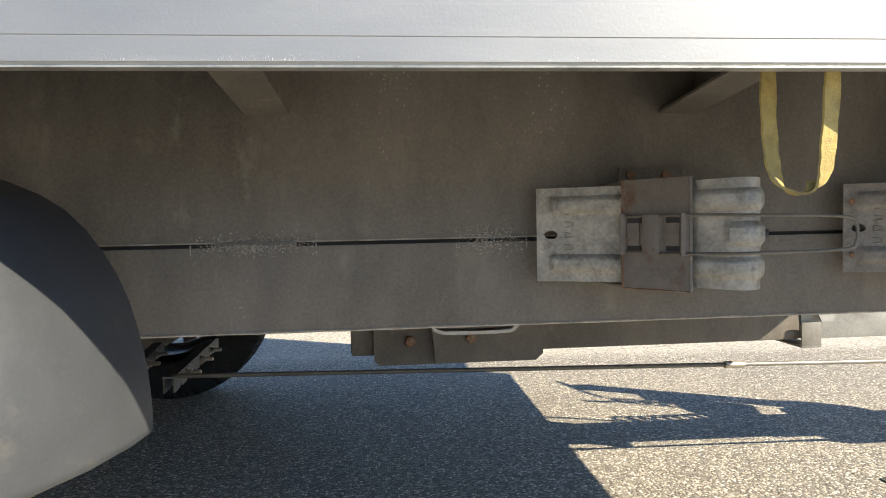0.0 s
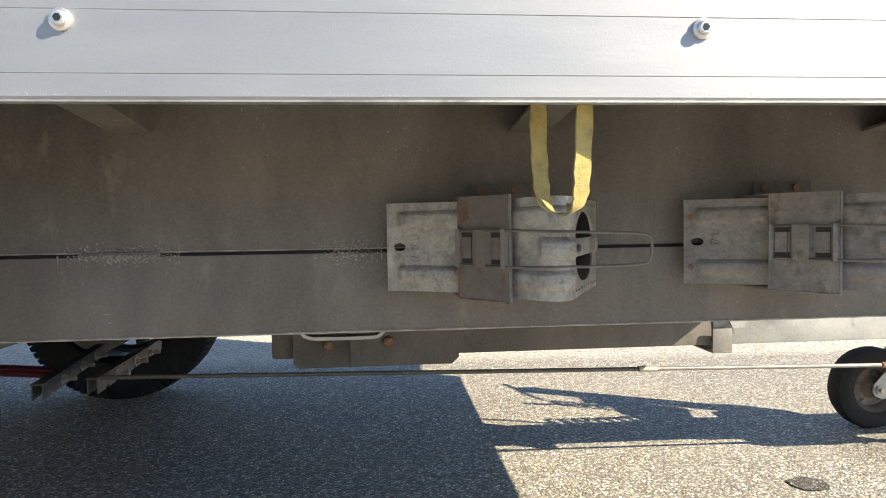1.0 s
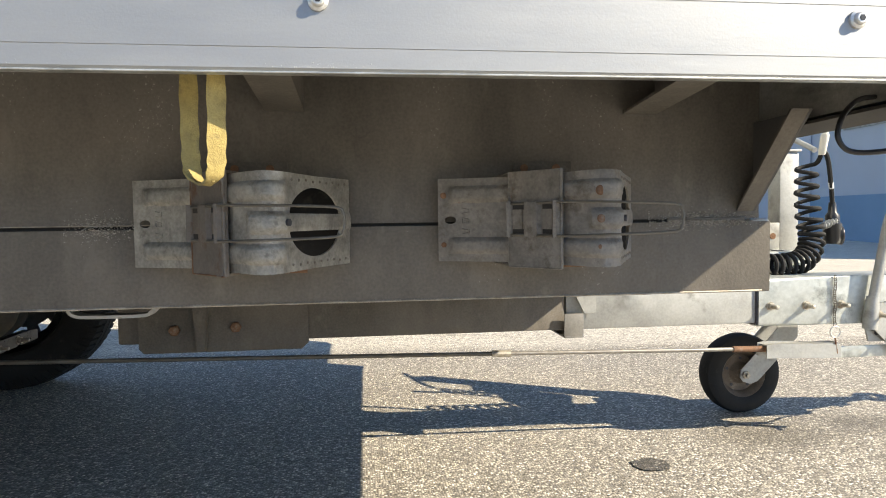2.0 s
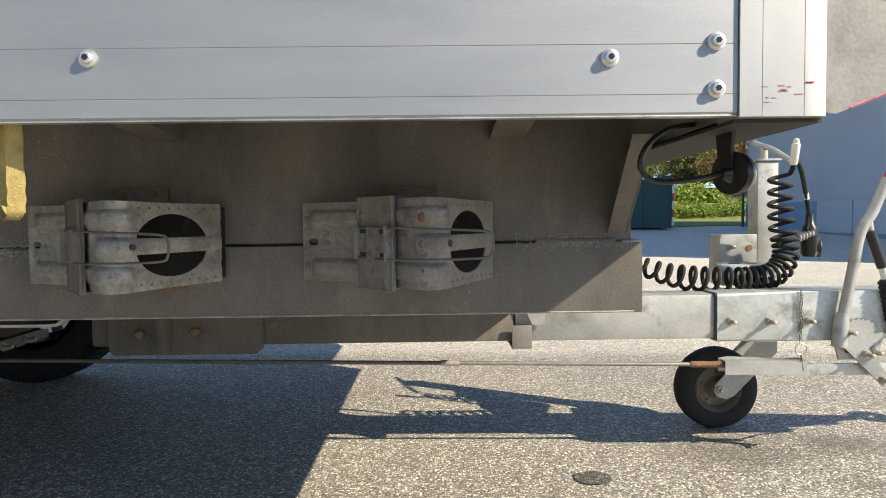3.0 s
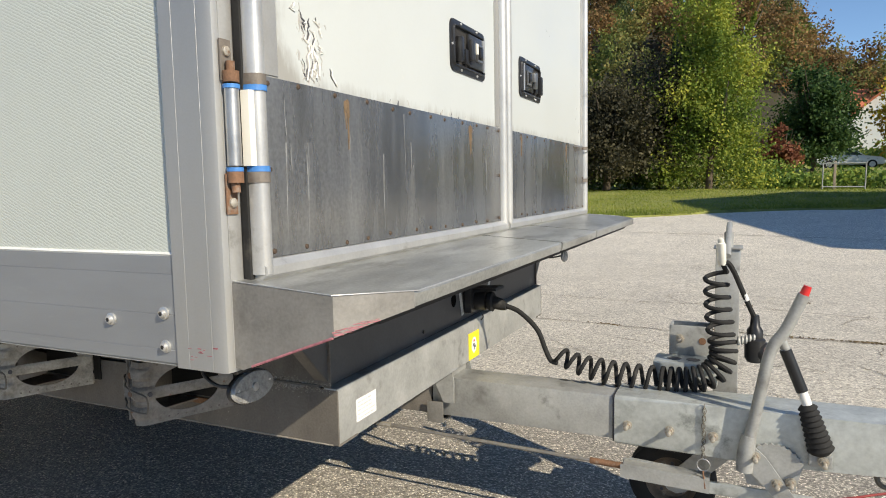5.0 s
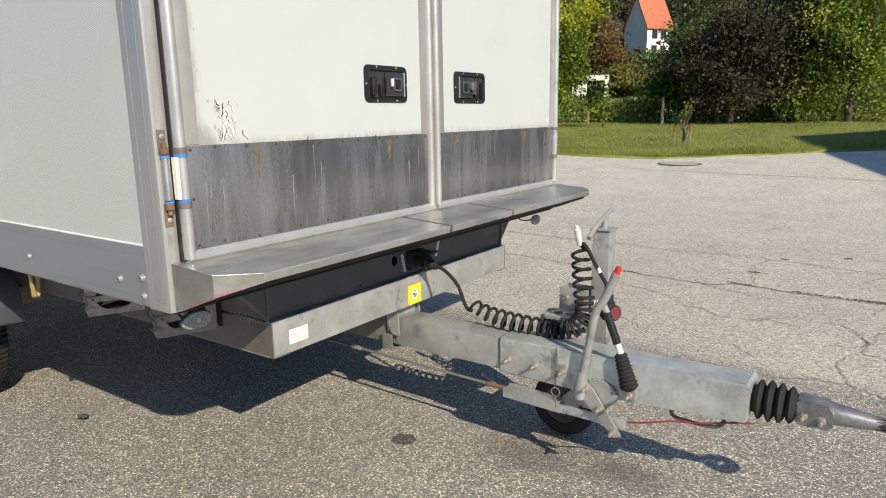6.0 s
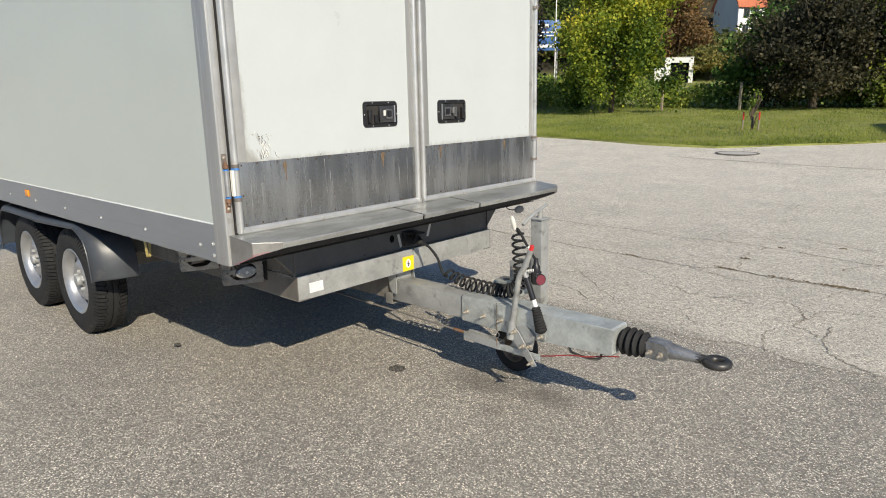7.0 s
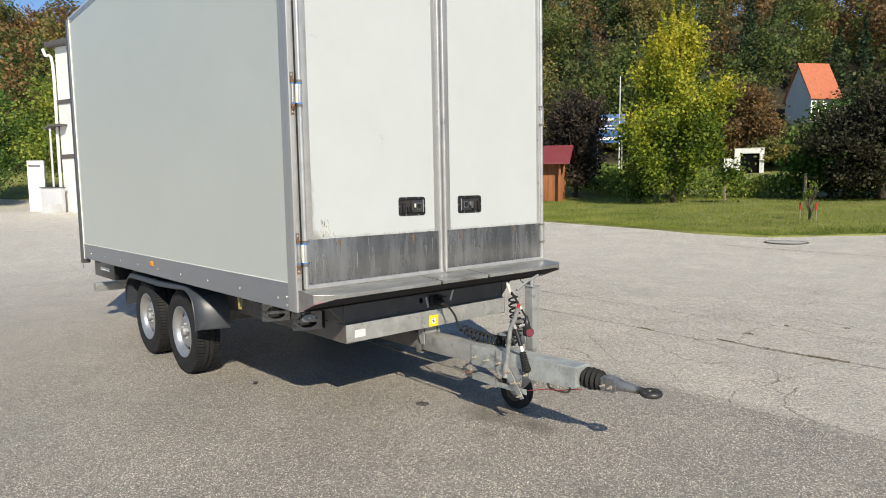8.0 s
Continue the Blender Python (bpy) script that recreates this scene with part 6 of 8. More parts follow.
part("lens_eye", lathe(new_bm(), [(0.0075, 0.0095), (0.0065, 0.0115), (0.002, 0.0120)], lambda a, b, h: oval(a, b, 0, h), 16), STEEL, mk)
for y in (0.611, 0.689):
    part("lamp_screw", cyl(new_bm(), (1.2300, y + (0.004 if y < 0.65 else -0.004), 0.706), (1.2350, y + (0.004 if y < 0.65 else -0.004), 0.706), 0.004, n=8), STEEL, mk)
part("lamp_cable", sweep(new_bm(), smooth_curve([(1.214, 0.650, 0.706), (1.17, 0.65, 0.698), (1.135, 0.66, 0.699), (1.118, 0.66, 0.716), (1.128, 0.665, 0.742), (1.160, 0.68, 0.764), (1.20, 0.70, 0.772)], 7), 0.0033, 8), PLASTIC, mk)
m2 = again(mk, pose(0, mirror_y(0.65) - 0.65, 0))
for c in mk.children[:1]:
    again(c, Matrix.Identity(4), m2)

# ---- drawbar gear ----
# socket on the front panel
bm = new_bm()
bx(bm, 1.1805, 1.205, 1.615, 1.715, 0.640, 0.715, 0.006)
lathe(bm, [(0.032, 0), (0.032, 0.035), (0.028, 0.036)], lambda a, b, h: (1.203 + h, 1.664 + a, 0.674 + b), 20)
prism(bm, [(1.205, 0.712), (1.275, 0.716), (1.278, 0.708), (1.205, 0.700)], along_y, 1.630, 1.700)
socket = part("trailer_socket", bm, PLASTIC, trailer, "black plug socket with a raised lid")
part("socket_wire", sweep(new_bm(), smooth_curve([(1.215, 1.655, 0.645), (1.225, 1.66, 0.625), (1.215, 1.668, 0.612)], 5), 0.002, 6), PLASTIC, socket)

# jockey wheel: square tube, clamp, crank, fork and wheel
jock = part("jockey_tube", bx(new_bm(), 1.855, 1.919, 1.848, 1.912, 0.36, 0.822, 0.005), GALV, trailer, "galvanised square jockey wheel tube")
bm = new_bm()
bx(bm, 1.849, 1.925, 1.842, 1.918, 0.8225, 0.829, 0.002)
cyl(bm, (1.888, 1.88, 0.829), (1.888, 1.88, 0.868), 0.0125, n=14)
part("jockey_cap", bm, GALV, jock)
part("crank_handle", sweep(new_bm(), smooth_curve([(1.889, 1.735, 0.815), (1.888, 1.78, 0.836), (1.888, 1.83, 0.856), (1.888, 1.875, 0.869), (1.888, 1.915, 0.880), (1.888, 1.94, 0.888)], 5), 0.0080, 10), GALV, jock, "bent steel crank handle")
bm = new_bm()
bx(bm, 1.735, 1.849, 1.838, 1.846, 0.505, 0.600, 0.003)
bx(bm, 1.735, 1.849, 1.846, 1.915, 0.505, 0.511, 0.002)
bx(bm, 1.735, 1.742, 1.846, 1.915, 0.505, 0.5985, 0.002)
bx(bm, 1.742, 1.849, 1.909, 1.915, 0.505, 0.5985, 0.002)
bx(bm, 1.7425, 1.849, 1.8465, 1.9085, 0.511, 0.520)
clampb = part("jockey_bracket", bm, GALV, jock, "folded steel bracket with bolt and hole")
bm = new_bm()
bx(bm, 1.700, 1.870, 1.745, 1.842, 0.452, 0.515, 0.010)
part("bracket_foot", bm, GALV_CLEAN, jock)
# dark discs on the solid foot stand for its shaded openings
bm = new_bm()
for dx in (1.755, 1.805):
    lathe(bm, [(0.019, 0), (0.019, 0.0012)], lambda a, b, h: (dx + a, 1.785 + b * 0.8, 0.5152 + h), 18)
part("foot_opening", bm, INK, jock)
bm = new_bm()
lathe(bm, [(0.010, 0.0), (0.010, 0.0015)], lambda a, b, h: (1.825 + a, 1.8378 - h, 0.558 + b), 14)
part("bracket_hole", bm, RUST, jock)
again(hb, pose(1.765, 1.838, 0.562), clampb)
bm = new_bm()
bx(bm, 1.80, 1.93, 1.735, 1.85, 0.340, 0.352, 0.002)
bx(bm, 1.80, 1.93, 1.722, 1.730, 0.330, 0.44, 0.002)
part("tube_mount", bm, GALV, jock)
jy = 1.885
for y in (jy - 0.038, jy + 0.034):
    poly = [(1.735, 0.098), (1.760, 0.090), (1.785, 0.098), (1.920, 0.235), (1.920, 0.30), (1.850, 0.30), (1.850, 0.262), (1.728, 0.135), (1.726, 0.112)]
    part("jockey_fork", prism(new_bm(), poly, along_y, y, y + 0.004), GALV, jock, "", None)
part("fork_bridge", bx(new_bm(), 1.846, 1.924, jy - 0.044, jy + 0.044, 0.296, 0.364, 0.004), GALV_DIRTY, jock)
bm = new_bm()
prof = [(0.074, -0.030), (0.082, -0.034), (0.105, -0.037), (0.121, -0.028), (0.127, -0.012), (0.127, 0.012), (0.121, 0.028), (0.105, 0.037), (0.082, 0.034), (0.074, 0.030)]
JW = TILT.inverted() @ pose(1.752, jy, 0.1275)
lathe(bm, prof, lambda a, b, h: (a, h, b), 48, closed=True)
part("jockey_tyre", bm, RUBBER, jock, "small black jockey wheel tyre", JW)
bm = new_bm()
lathe(bm, [(0.076, 0.028), (0.072, -0.010), (0.074, -0.024), (0.080, -0.029), (0.078, -0.031), (0.066, -0.022), (0.058, -0.004), (0.036, -0.004), (0.024, -0.014), (0.020, -0.026), (0.012, -0.027)], lambda a, b, h: (a, h, b), 36)
part("jockey_rim", bm, JRIM, jock, "worn cream and rusty wheel disc", JW)
# dark dots for the holes in the wheel disc
for k in range(5):
    a = 2 * math.pi * k / 5 + 0.3
    bm = lathe(new_bm(), [(0.005, 0.0), (0.005, 0.002)], lambda p, q, h: (0.047 * math.cos(a) + p, -0.0045 - h, 0.047 * math.sin(a) + q), 10)
    part("disc_hole", bm, INK, jock, "", JW)
bm = new_bm()
lathe(bm, [(0.013, -0.036), (0.013, -0.046)], lambda a, b, h: (a, h, b), 6)
lathe(bm, [(0.007, -0.046), (0.006, -0.056)], lambda a, b, h: (a, h, b), 10)
part("wheel_axle_nut", bm, BOLT, jock, "", JW)

# hand brake: toothed quadrant, lever with red button, gas strut
Q = 1.586
bm = new_bm()
prof = []
for k in range(25):
    a = radians(20 + 135 * k / 24)
    prof.append((2.00 + (0.074 if k % 2 else 0.069) * math.cos(a), 0.305 + (0.074 if k % 2 else 0.069) * math.sin(a)))
prism(bm, prof + [(1.935, 0.305), (1.945, 0.268), (2.05, 0.268)], along_y, Q - 0.003, Q + 0.003)
quad = part("brake_quadrant", bm, GALV, trailer, "toothed hand brake quadrant")
# dark discs painted as holes on the solid quadrant
for dx, dz in ((1.955, 0.305), (1.968, 0.292)):
    part("quadrant_hole", cyl(new_bm(), (dx, Q - 0.0032, dz), (dx, Q - 0.0042, dz), 0.007, n=12), INK, quad)
lv = part("hand_brake_lever", sweep(new_bm(), smooth_curve([(1.945, Q - 0.014, 0.372), (1.958, Q - 0.014, 0.44), (1.972, Q - 0.016, 0.52), (1.985, Q - 0.018, 0.595), (1.998, Q - 0.019, 0.630), (2.020, Q - 0.02, 0.665), (2.054, Q - 0.021, 0.748)], 5), 0.0135, 12), GALV, trailer, "bent grey hand brake lever with a red button")
part("lever_button", cyl(new_bm(), (2.054, Q - 0.021, 0.748), (2.061, Q - 0.021, 0.768), 0.0105, 0.009, 12), RED, lv, "red release button")
bm = new_bm()
sweep(bm, [(1.938, Q - 0.014, 0.305), (1.941, Q - 0.014, 0.345), (1.947, Q - 0.014, 0.395)], [0.019, 0.020, 0.016], 12)
prism(bm, [(1.955, 0.372), (1.985, 0.345), (2.085, 0.205), (2.06, 0.195), (1.955, 0.30), (1.93, 0.335)], along_y, Q - 0.016, Q - 0.010)
part("lever_foot", bm, GALV, lv)
for dx, dz in ((1.962, 0.345), (2.010, 0.285), (2.058, 0.215)):
    again(hb, pose(dx, Q - 0.016, dz), lv)
again(hb, pose(2.040, Q - 0.004, 0.288), quad)
strut = part("gas_strut", cyl(new_bm(), (2.020, Q - 0.006, 0.612), (2.058, Q - 0.004, 0.515), 0.0135, n=14), PLASTIC, trailer, "black gas strut with a white band and rubber bellows")
part("strut_knuckle", sweep(new_bm(), [(2.000, Q - 0.015, 0.628), (2.012, Q - 0.010, 0.632), (2.022, Q - 0.006, 0.612)], [0.010, 0.014, 0.010], 10), GALV, strut)
part("white_band", cyl(new_bm(), (2.058, Q - 0.004, 0.515), (2.070, Q - 0.003, 0.482), 0.011, n=14), PAPER, strut)
bm = new_bm()
prof = [(0.012, 0.0)]
for k in range(9):
    prof += [(0.0175 + 0.0012 * k, 0.004 + 0.0125 * k), (0.022 + 0.001 * k, 0.009 + 0.0125 * k), (0.0175 + 0.0012 * k, 0.014 + 0.0125 * k)]
prof += [(0.014, 0.124)]
axis = Vector((0.036, 0.002, -0.116)).normalized()
ux = axis.cross(Vector((0, 1, 0))).normalized()
uy = axis.cross(ux)
c0 = Vector((2.068, Q - 0.003, 0.484))
lathe(bm, prof, lambda a, b, h: c0 + ux * a + uy * b + axis * h, 18)
part("strut_bellows", bm, RUBBER, strut)
again(hb, pose(2.106, Q - 0.010, 0.352), strut)
part("strut_foot", bx(new_bm(), 2.075, 2.125, Q - 0.006, Q + 0.010, 0.335, 0.368, 0.004), GALV, strut)

# chain with ring and pin
chain = thing("safety_chain", "thin rusty chain with a ring and pin on the drawbar", "chain", TILT)
def link(bm, c, along, across, ln=0.0082, wd=0.0042, r=0.0011):
    pts = [Vector(c) + along * (ln * math.cos(a)) + across * (wd * math.sin(a)) for a in (2 * math.pi * k / 12 for k in range(13))]
    sweep(bm, pts, r, 5, caps=False)
first = None
for k in range(14):
    bm = new_bm()
    link(bm, (0, 0, 0), Vector((0, 0, 1)), Vector((1, 0, 0)) if k % 2 else Vector((0, 1, 0)))
    part("chain_link", bm, IRON, chain, "", pose(1.844 + 0.0012 * math.sin(k), B0 - 0.010, 0.448 - 0.0098 * k))
bm = new_bm()
pts = [(1.845 + 0.0155 * math.cos(a), B0 - 0.011, 0.298 + 0.0155 * math.sin(a)) for a in (2 * math.pi * k / 20 for k in range(21))]
sweep(bm, pts, 0.0014, 6, caps=False)
part("split_ring", bm, STEEL, chain)
part("pin", cyl(new_bm(), (1.844, B0 - 0.012, 0.283), (1.850, B0 - 0.014, 0.238), 0.0022, n=8), RUST, chain)

# spiral cable from the socket over the drawbar and up the jockey tube
cable = thing("spiral_cable", "black spiral trailer cable hung over the drawbar with its plugs", "cable", TILT)
bm = new_bm()
lathe(bm, [(0.024, 0.0), (0.029, 0.006), (0.029, 0.016), (0.020, 0.020), (0.017, 0.045), (0.012, 0.060)], lambda a, b, h: (1.240 + h * 0.95, 1.664 + a, 0.674 + b - 0.25 * h), 18)
part("socket_plug", bm, RUBBER, cable)
lead = smooth_curve([(1.285, 1.664, 0.662), (1.335, 1.666, 0.645), (1.388, 1.670, 0.595), (1.410, 1.674, 0.540), (1.425, 1.680, 0.505), (1.442, 1.69, 0.496)], 8)
part("lead", sweep(new_bm(), lead, 0.0072, 10), RUBBER, cable)


def coil(axis_pts, turns, radius, seg=14):
    """A helix round a curved axis; turns are spread by the given weights."""
    ax = smooth_curve(axis_pts, 20)
    ln = [0.0]
    for a, b in zip(ax, ax[1:]):
        ln.append(ln[-1] + (b - a).length)
    out, total = [], turns * seg
    side = None
    for k in range(total + 1):
        u = k / total
        s = u * ln[-1]
        i = max(j for j in range(len(ln)) if ln[j] <= s + 1e-9)
        i = min(i, len(ax) - 2)
        f = (s - ln[i]) / max(ln[i + 1] - ln[i], 1e-9)
        p = ax[i].lerp(ax[i + 1], min(f, 1))
        d = (ax[i + 1] - ax[i]).normalized()
        if side is None:
            side = d.cross(Vector((0, 1, 0))).normalized()
        side = (side - d * side.dot(d)).normalized()
        up = side.cross(d)
        a = math.pi + 2 * math.pi * k / seg
        r = radius(u) if callable(radius) else radius
        out.append(p + side * (r * math.cos(a)) + up * (r * math.sin(a)))
    return out


bm = new_bm()
helix = coil([(1.442, 1.69, 0.522), (1.51, 1.692, 0.497), (1.60, 1.697, 0.480), (1.72, 1.705, 0.474)], 8, lambda u: 0.021 + 0.011 * min(u * 2, 1))
helix += coil([(1.722, 1.705, 0.474), (1.80, 1.712, 0.477), (1.855, 1.725, 0.497), (1.882, 1.735, 0.545), (1.876, 1.74, 0.600)], 12, 0.032)[1:]
helix += coil([(1.876, 1.74, 0.601), (1.866, 1.738, 0.68), (1.860, 1.732, 0.772)], 5, lambda u: 0.033 - 0.006 * u)[1:]
part("coil", sweep(bm, helix, 0.0060, 8), RUBBER, cable)
part("upper_lead", sweep(new_bm(), smooth_curve([tuple(helix[-1]), (1.884, 1.715, 0.780), (1.880, 1.70, 0.793), (1.876, 1.692, 0.802)], 6), 0.0066, 8), RUBBER, cable)
bm = new_bm()
lathe(bm, [(0.0085, 0.0), (0.0105, 0.006), (0.0118, 0.052), (0.0112, 0.057), (0.0085, 0.059), (0.0075, 0.069), (0.003, 0.072)], lambda a, b, h: (1.876 + a - 0.05 * h, 1.690 + b - 0.30 * h, 0.796 + h), 16)
part("white_plug", bm, CREAM, cable, "cream plastic plug with a metal tip")
part("plug_lead", sweep(new_bm(), smooth_curve([(1.878, 1.690, 0.800), (1.890, 1.692, 0.802), (1.906, 1.70, 0.775), (1.930, 1.72, 0.715), (1.955, 1.745, 0.655)], 6), 0.0066, 8), RUBBER, cable)
part("lead_mark", cyl(new_bm(), (1.929, 1.7195, 0.719), (1.936, 1.7255, 0.702), 0.0072, n=10), PAPER, cable)
bm = new_bm()
lathe(bm, [(0.010, 0.0), (0.013, -0.03), (0.020, -0.04), (0.020, -0.06), (0.026, -0.065), (0.026, -0.115), (0.020, -0.125)], lambda a, b, h: (1.957 + a - 0.02 * h, 1.748 + b, 0.660 + h), 16)
part("large_plug", bm, PLASTIC, cable)
bm = new_bm()
lathe(bm, [(0.020, -0.03), (0.026, -0.022), (0.029, 0.0), (0.027, 0.004), (0.025, 0.004)], lambda a, b, h: (1.985 + h * 0.9 + a * 0.44, 1.745 - h * 0.44 + a * 0.9, 0.560 + b), 22)
part("plug_cap", bm, PLASTIC, cable)
bm = new_bm()
lathe(bm, [(0.0245, 0.0042), (0.0235, 0.0052)], lambda a, b, h: (1.985 + h * 0.9 + a * 0.44, 1.745 - h * 0.44 + a * 0.9, 0.560 + b), 22)
part("cap_face", bm, REFLECT, cable, "dark red plug cap face")
bm = new_bm()
for k in range(5):
    lathe(bm, [(0.010, 0), (0.013, 0.004), (0.010, 0.008)], lambda a, b, h: (1.915 + 0.009 * k + h, 1.735 + a, 0.590 + b + 0.003 * k), 12)
part("cable_clip", bm, GALV, cable)


# ---- foliage ----
def quads_mesh(name, centres, sizes, mat, rng, stretch=1.5, droop=0.0):
    """Many small leaf blades as one mesh."""
    n = len(centres)
    u = rng.normal(size=(n, 3))
    u /= np.linalg.norm(u, axis=1, keepdims=True)
    w = rng.normal(size=(n, 3))
    w[:, 2] += droop
    v = np.cross(u, w)
    v /= np.linalg.norm(v, axis=1, keepdims=True) + 1e-9
    s = sizes[:, None]
    p = np.stack([centres - u * s * stretch / 2, centres + v * s / 2, centres + u * s * stretch / 2, centres - v * s / 2], 1)
    # a slight fold along the blade
    p[:, 1] += np.cross(u, v) * s * 0.18
    p[:, 3] += np.cross(u, v) * s * 0.18
    me = bpy.data.meshes.new(name)
    me.vertices.add(4 * n)
    me.vertices.foreach_set("co", p.astype(np.float32).ravel())
    me.loops.add(4 * n)
    me.loops.foreach_set("vertex_index", np.arange(4 * n, dtype=np.int32))
    me.polygons.add(n)
    me.polygons.foreach_set("loop_start", np.arange(0, 4 * n, 4, dtype=np.int32))
    me.update(calc_edges=True)
    me.materials.append(mat)
    return me


def crown_points(rng, n, centre, radii, clumps, tight=0.34, base_cut=-0.75):
    """Leaf places: clumps spread through an uneven egg, thicker near its skin."""
    c = rng.normal(size=(clumps * 3, 3))
    c /= np.linalg.norm(c, axis=1, keepdims=True)
    c = c[c[:, 2] > base_cut][:clumps]
    k = len(c)
    bump = 0.72 + 0.50 * rng.random(k)
    c = c * (rng.random((k, 1)) ** 0.45) * bump[:, None]
    # the egg tapers to the top
    c[:, :2] *= (1.0 - 0.35 * np.clip(c[:, 2:3], 0, 1))
    pick = rng.integers(0, k, n)
    spread = rng.normal(size=(n, 3)) * tight * (0.55 + 0.5 * rng.random((n, 1)))
    spread[:, 2] *= 0.62
    r = np.array(radii)
    return np.array(centre) + (c[pick] + spread * 0.62) * r


def tree(name, label, x, y, height, width, mat, leaves, size, seed, trunk=0.14, low=0.12, clumps=70, group="", shoots=0, tight=0.34):
    rng = np.random.default_rng(seed)
    z0 = rise(x, y)
    t = thing(name, label, "tree", pose(x, y, z0), group)
    bm = new_bm()
    h = height
    line = smooth_curve([(0, 0, -0.2), (0.05 * width * 0.2, 0.02, h * 0.25), (-0.03, 0.05, h * 0.5), (0.02, -0.03, h * 0.88)], 6)
    sweep(bm, line, [trunk * (1.15 - i / len(line)) + 0.015 for i in range(len(line))], 10)
    for k in range(9):
        a, f = rng.random() * 6.283, 0.22 + 0.06 * k
        b = line[int(f * (len(line) - 1))]
        tip = Vector((math.cos(a) * width * 0.38, math.sin(a) * width * 0.38, h * (f + 0.22)))
        mid = b.lerp(tip, 0.5) + Vector((0, 0, -0.04 * h))
        sweep(bm, smooth_curve([b, mid, tip], 4), [trunk * 0.4 * (1 - i / 10) + 0.01 for i in range(9)], 6)
    part("trunk", bm, BARK, t)
    pts = crown_points(rng, leaves, (0, 0, h * (0.5 + low / 2)), (width / 2, width / 2, h * (0.5 - low / 2)), clumps, tight)
    if shoots:      # upright and outward shoots break the crown's outline
        n = leaves // 5
        tips = []
        for k in range(shoots):
            a, f = rng.random() * 6.283, rng.uniform(0.35, 0.9)
            out = width * 0.5 * rng.uniform(0.55, 1.1) * (1.15 - f)
            tips.append((math.cos(a) * out * 0.6, math.sin(a) * out * 0.6, h * f * 0.85, math.cos(a) * out * 1.25, math.sin(a) * out * 1.25, h * (f + 0.2)))
        tips = np.array(tips)[rng.integers(0, shoots, n)]
        g = rng.random((n, 1))
        pts[:n] = tips[:, :3] * (1 - g) + tips[:, 3:] * g + rng.normal(size=(n, 3)) * 0.22 * (1.1 - g)
    me = quads_mesh("crown", pts, size * (0.6 + 0.8 * rng.random(leaves)), mat, rng)
    crown = new("crown", me)
    crown.parent = t
    return t


tree("maple_tree", "maple tree turning yellow and green on the lawn", -11.1, 26.8, 8.3, 5.2, L_MAPLE, 38000, 0.098, 1, 0.10, -0.14, 52, shoots=34, tight=0.24)
tree("purple_tree", "dark purple-leaved tree behind the lawn", -18.7, 29.5, 6.3, 3.9, L_PURPLE, 13000, 0.12, 2, 0.12, 0.0, 70)
tree("purple_tree", "broad dark bronze-leaved tree behind the lawn", -3.9, 31.0, 4.7, 5.0, L_BRONZE, 24000, 0.095, 3, 0.16, 0.0, 100)
tree("purple_tree", "tall dark bronze-leaved tree behind the lawn", -1.8, 33.5, 7.0, 5.4, L_BRONZE, 22000, 0.10, 33, 0.16, 0.0, 80)
tree("dark_tree", "dark green bushy tree beside the purple tree", -6.2, 32.0, 4.0, 3.6, L_DARKGREEN, 9000, 0.14, 4, 0.1, 0.0, 70)
tree("green_tree", "tall light green tree behind the lawn", 0.5, 32.5, 9.3, 5.4, L_GREEN, 36000, 0.085, 5, 0.14, -0.08, 80, shoots=14)
tree("yew_tree", "dark green conifer in a far garden", 5.9, 47.0, 6.6, 5.0, L_YEW, 20000, 0.13, 6, 0.14, -0.1, 60)
tree("red_shrub", "small red-leaved shrub by the road", 3.9, 38.5, 3.0, 2.2, L_RED, 2600, 0.13, 7, 0.05, 0.1, 30)
tree("orange_tree", "orange autumn tree beside the far road", 13.2, 55.0, 7.0, 5.6, L_ORANGE, 13000, 0.16, 8, 0.14, 0.05, 70)
tree("green_tree", "green tree beside the far road", 16.9, 58.0, 7.2, 4.6, L_GREEN, 10000, 0.16, 9, 0.14, 0.05, 70)
tree("green_tree", "young green tree beside the white building", -55.0, 12.5, 11.0, 9.0, L_GREEN, 20000, 0.16, 10, 0.16, 0.05, 80)
# dark leaf material stands for the shade on this tree
tree("green_tree", "green tree beside the white building", -62.0, 6.5, 10.0, 9.0, L_DARKGREEN, 16000, 0.16, 11, 0.16, 0.0, 80)
tree("purple_tree", "brownish shrub tree beside the garage", -27.5, 58.0, 6.0, 5.0, L_FOREST, 6000, 0.2, 12, 0.1, 0.0, 50)
tree("autumn_tree", "rust-brown autumn tree beside the white house", -25.3, 66.5, 8.5, 6.5, L_WOOD_BROWN, 9000, 0.2, 14, 0.12, 0.0, 60)
tree("dark_tree", "brownish bush below the white house", -21.5, 66.0, 3.4, 8.0, L_FOREST, 6000, 0.2, 13, 0.12, 0.0, 60)


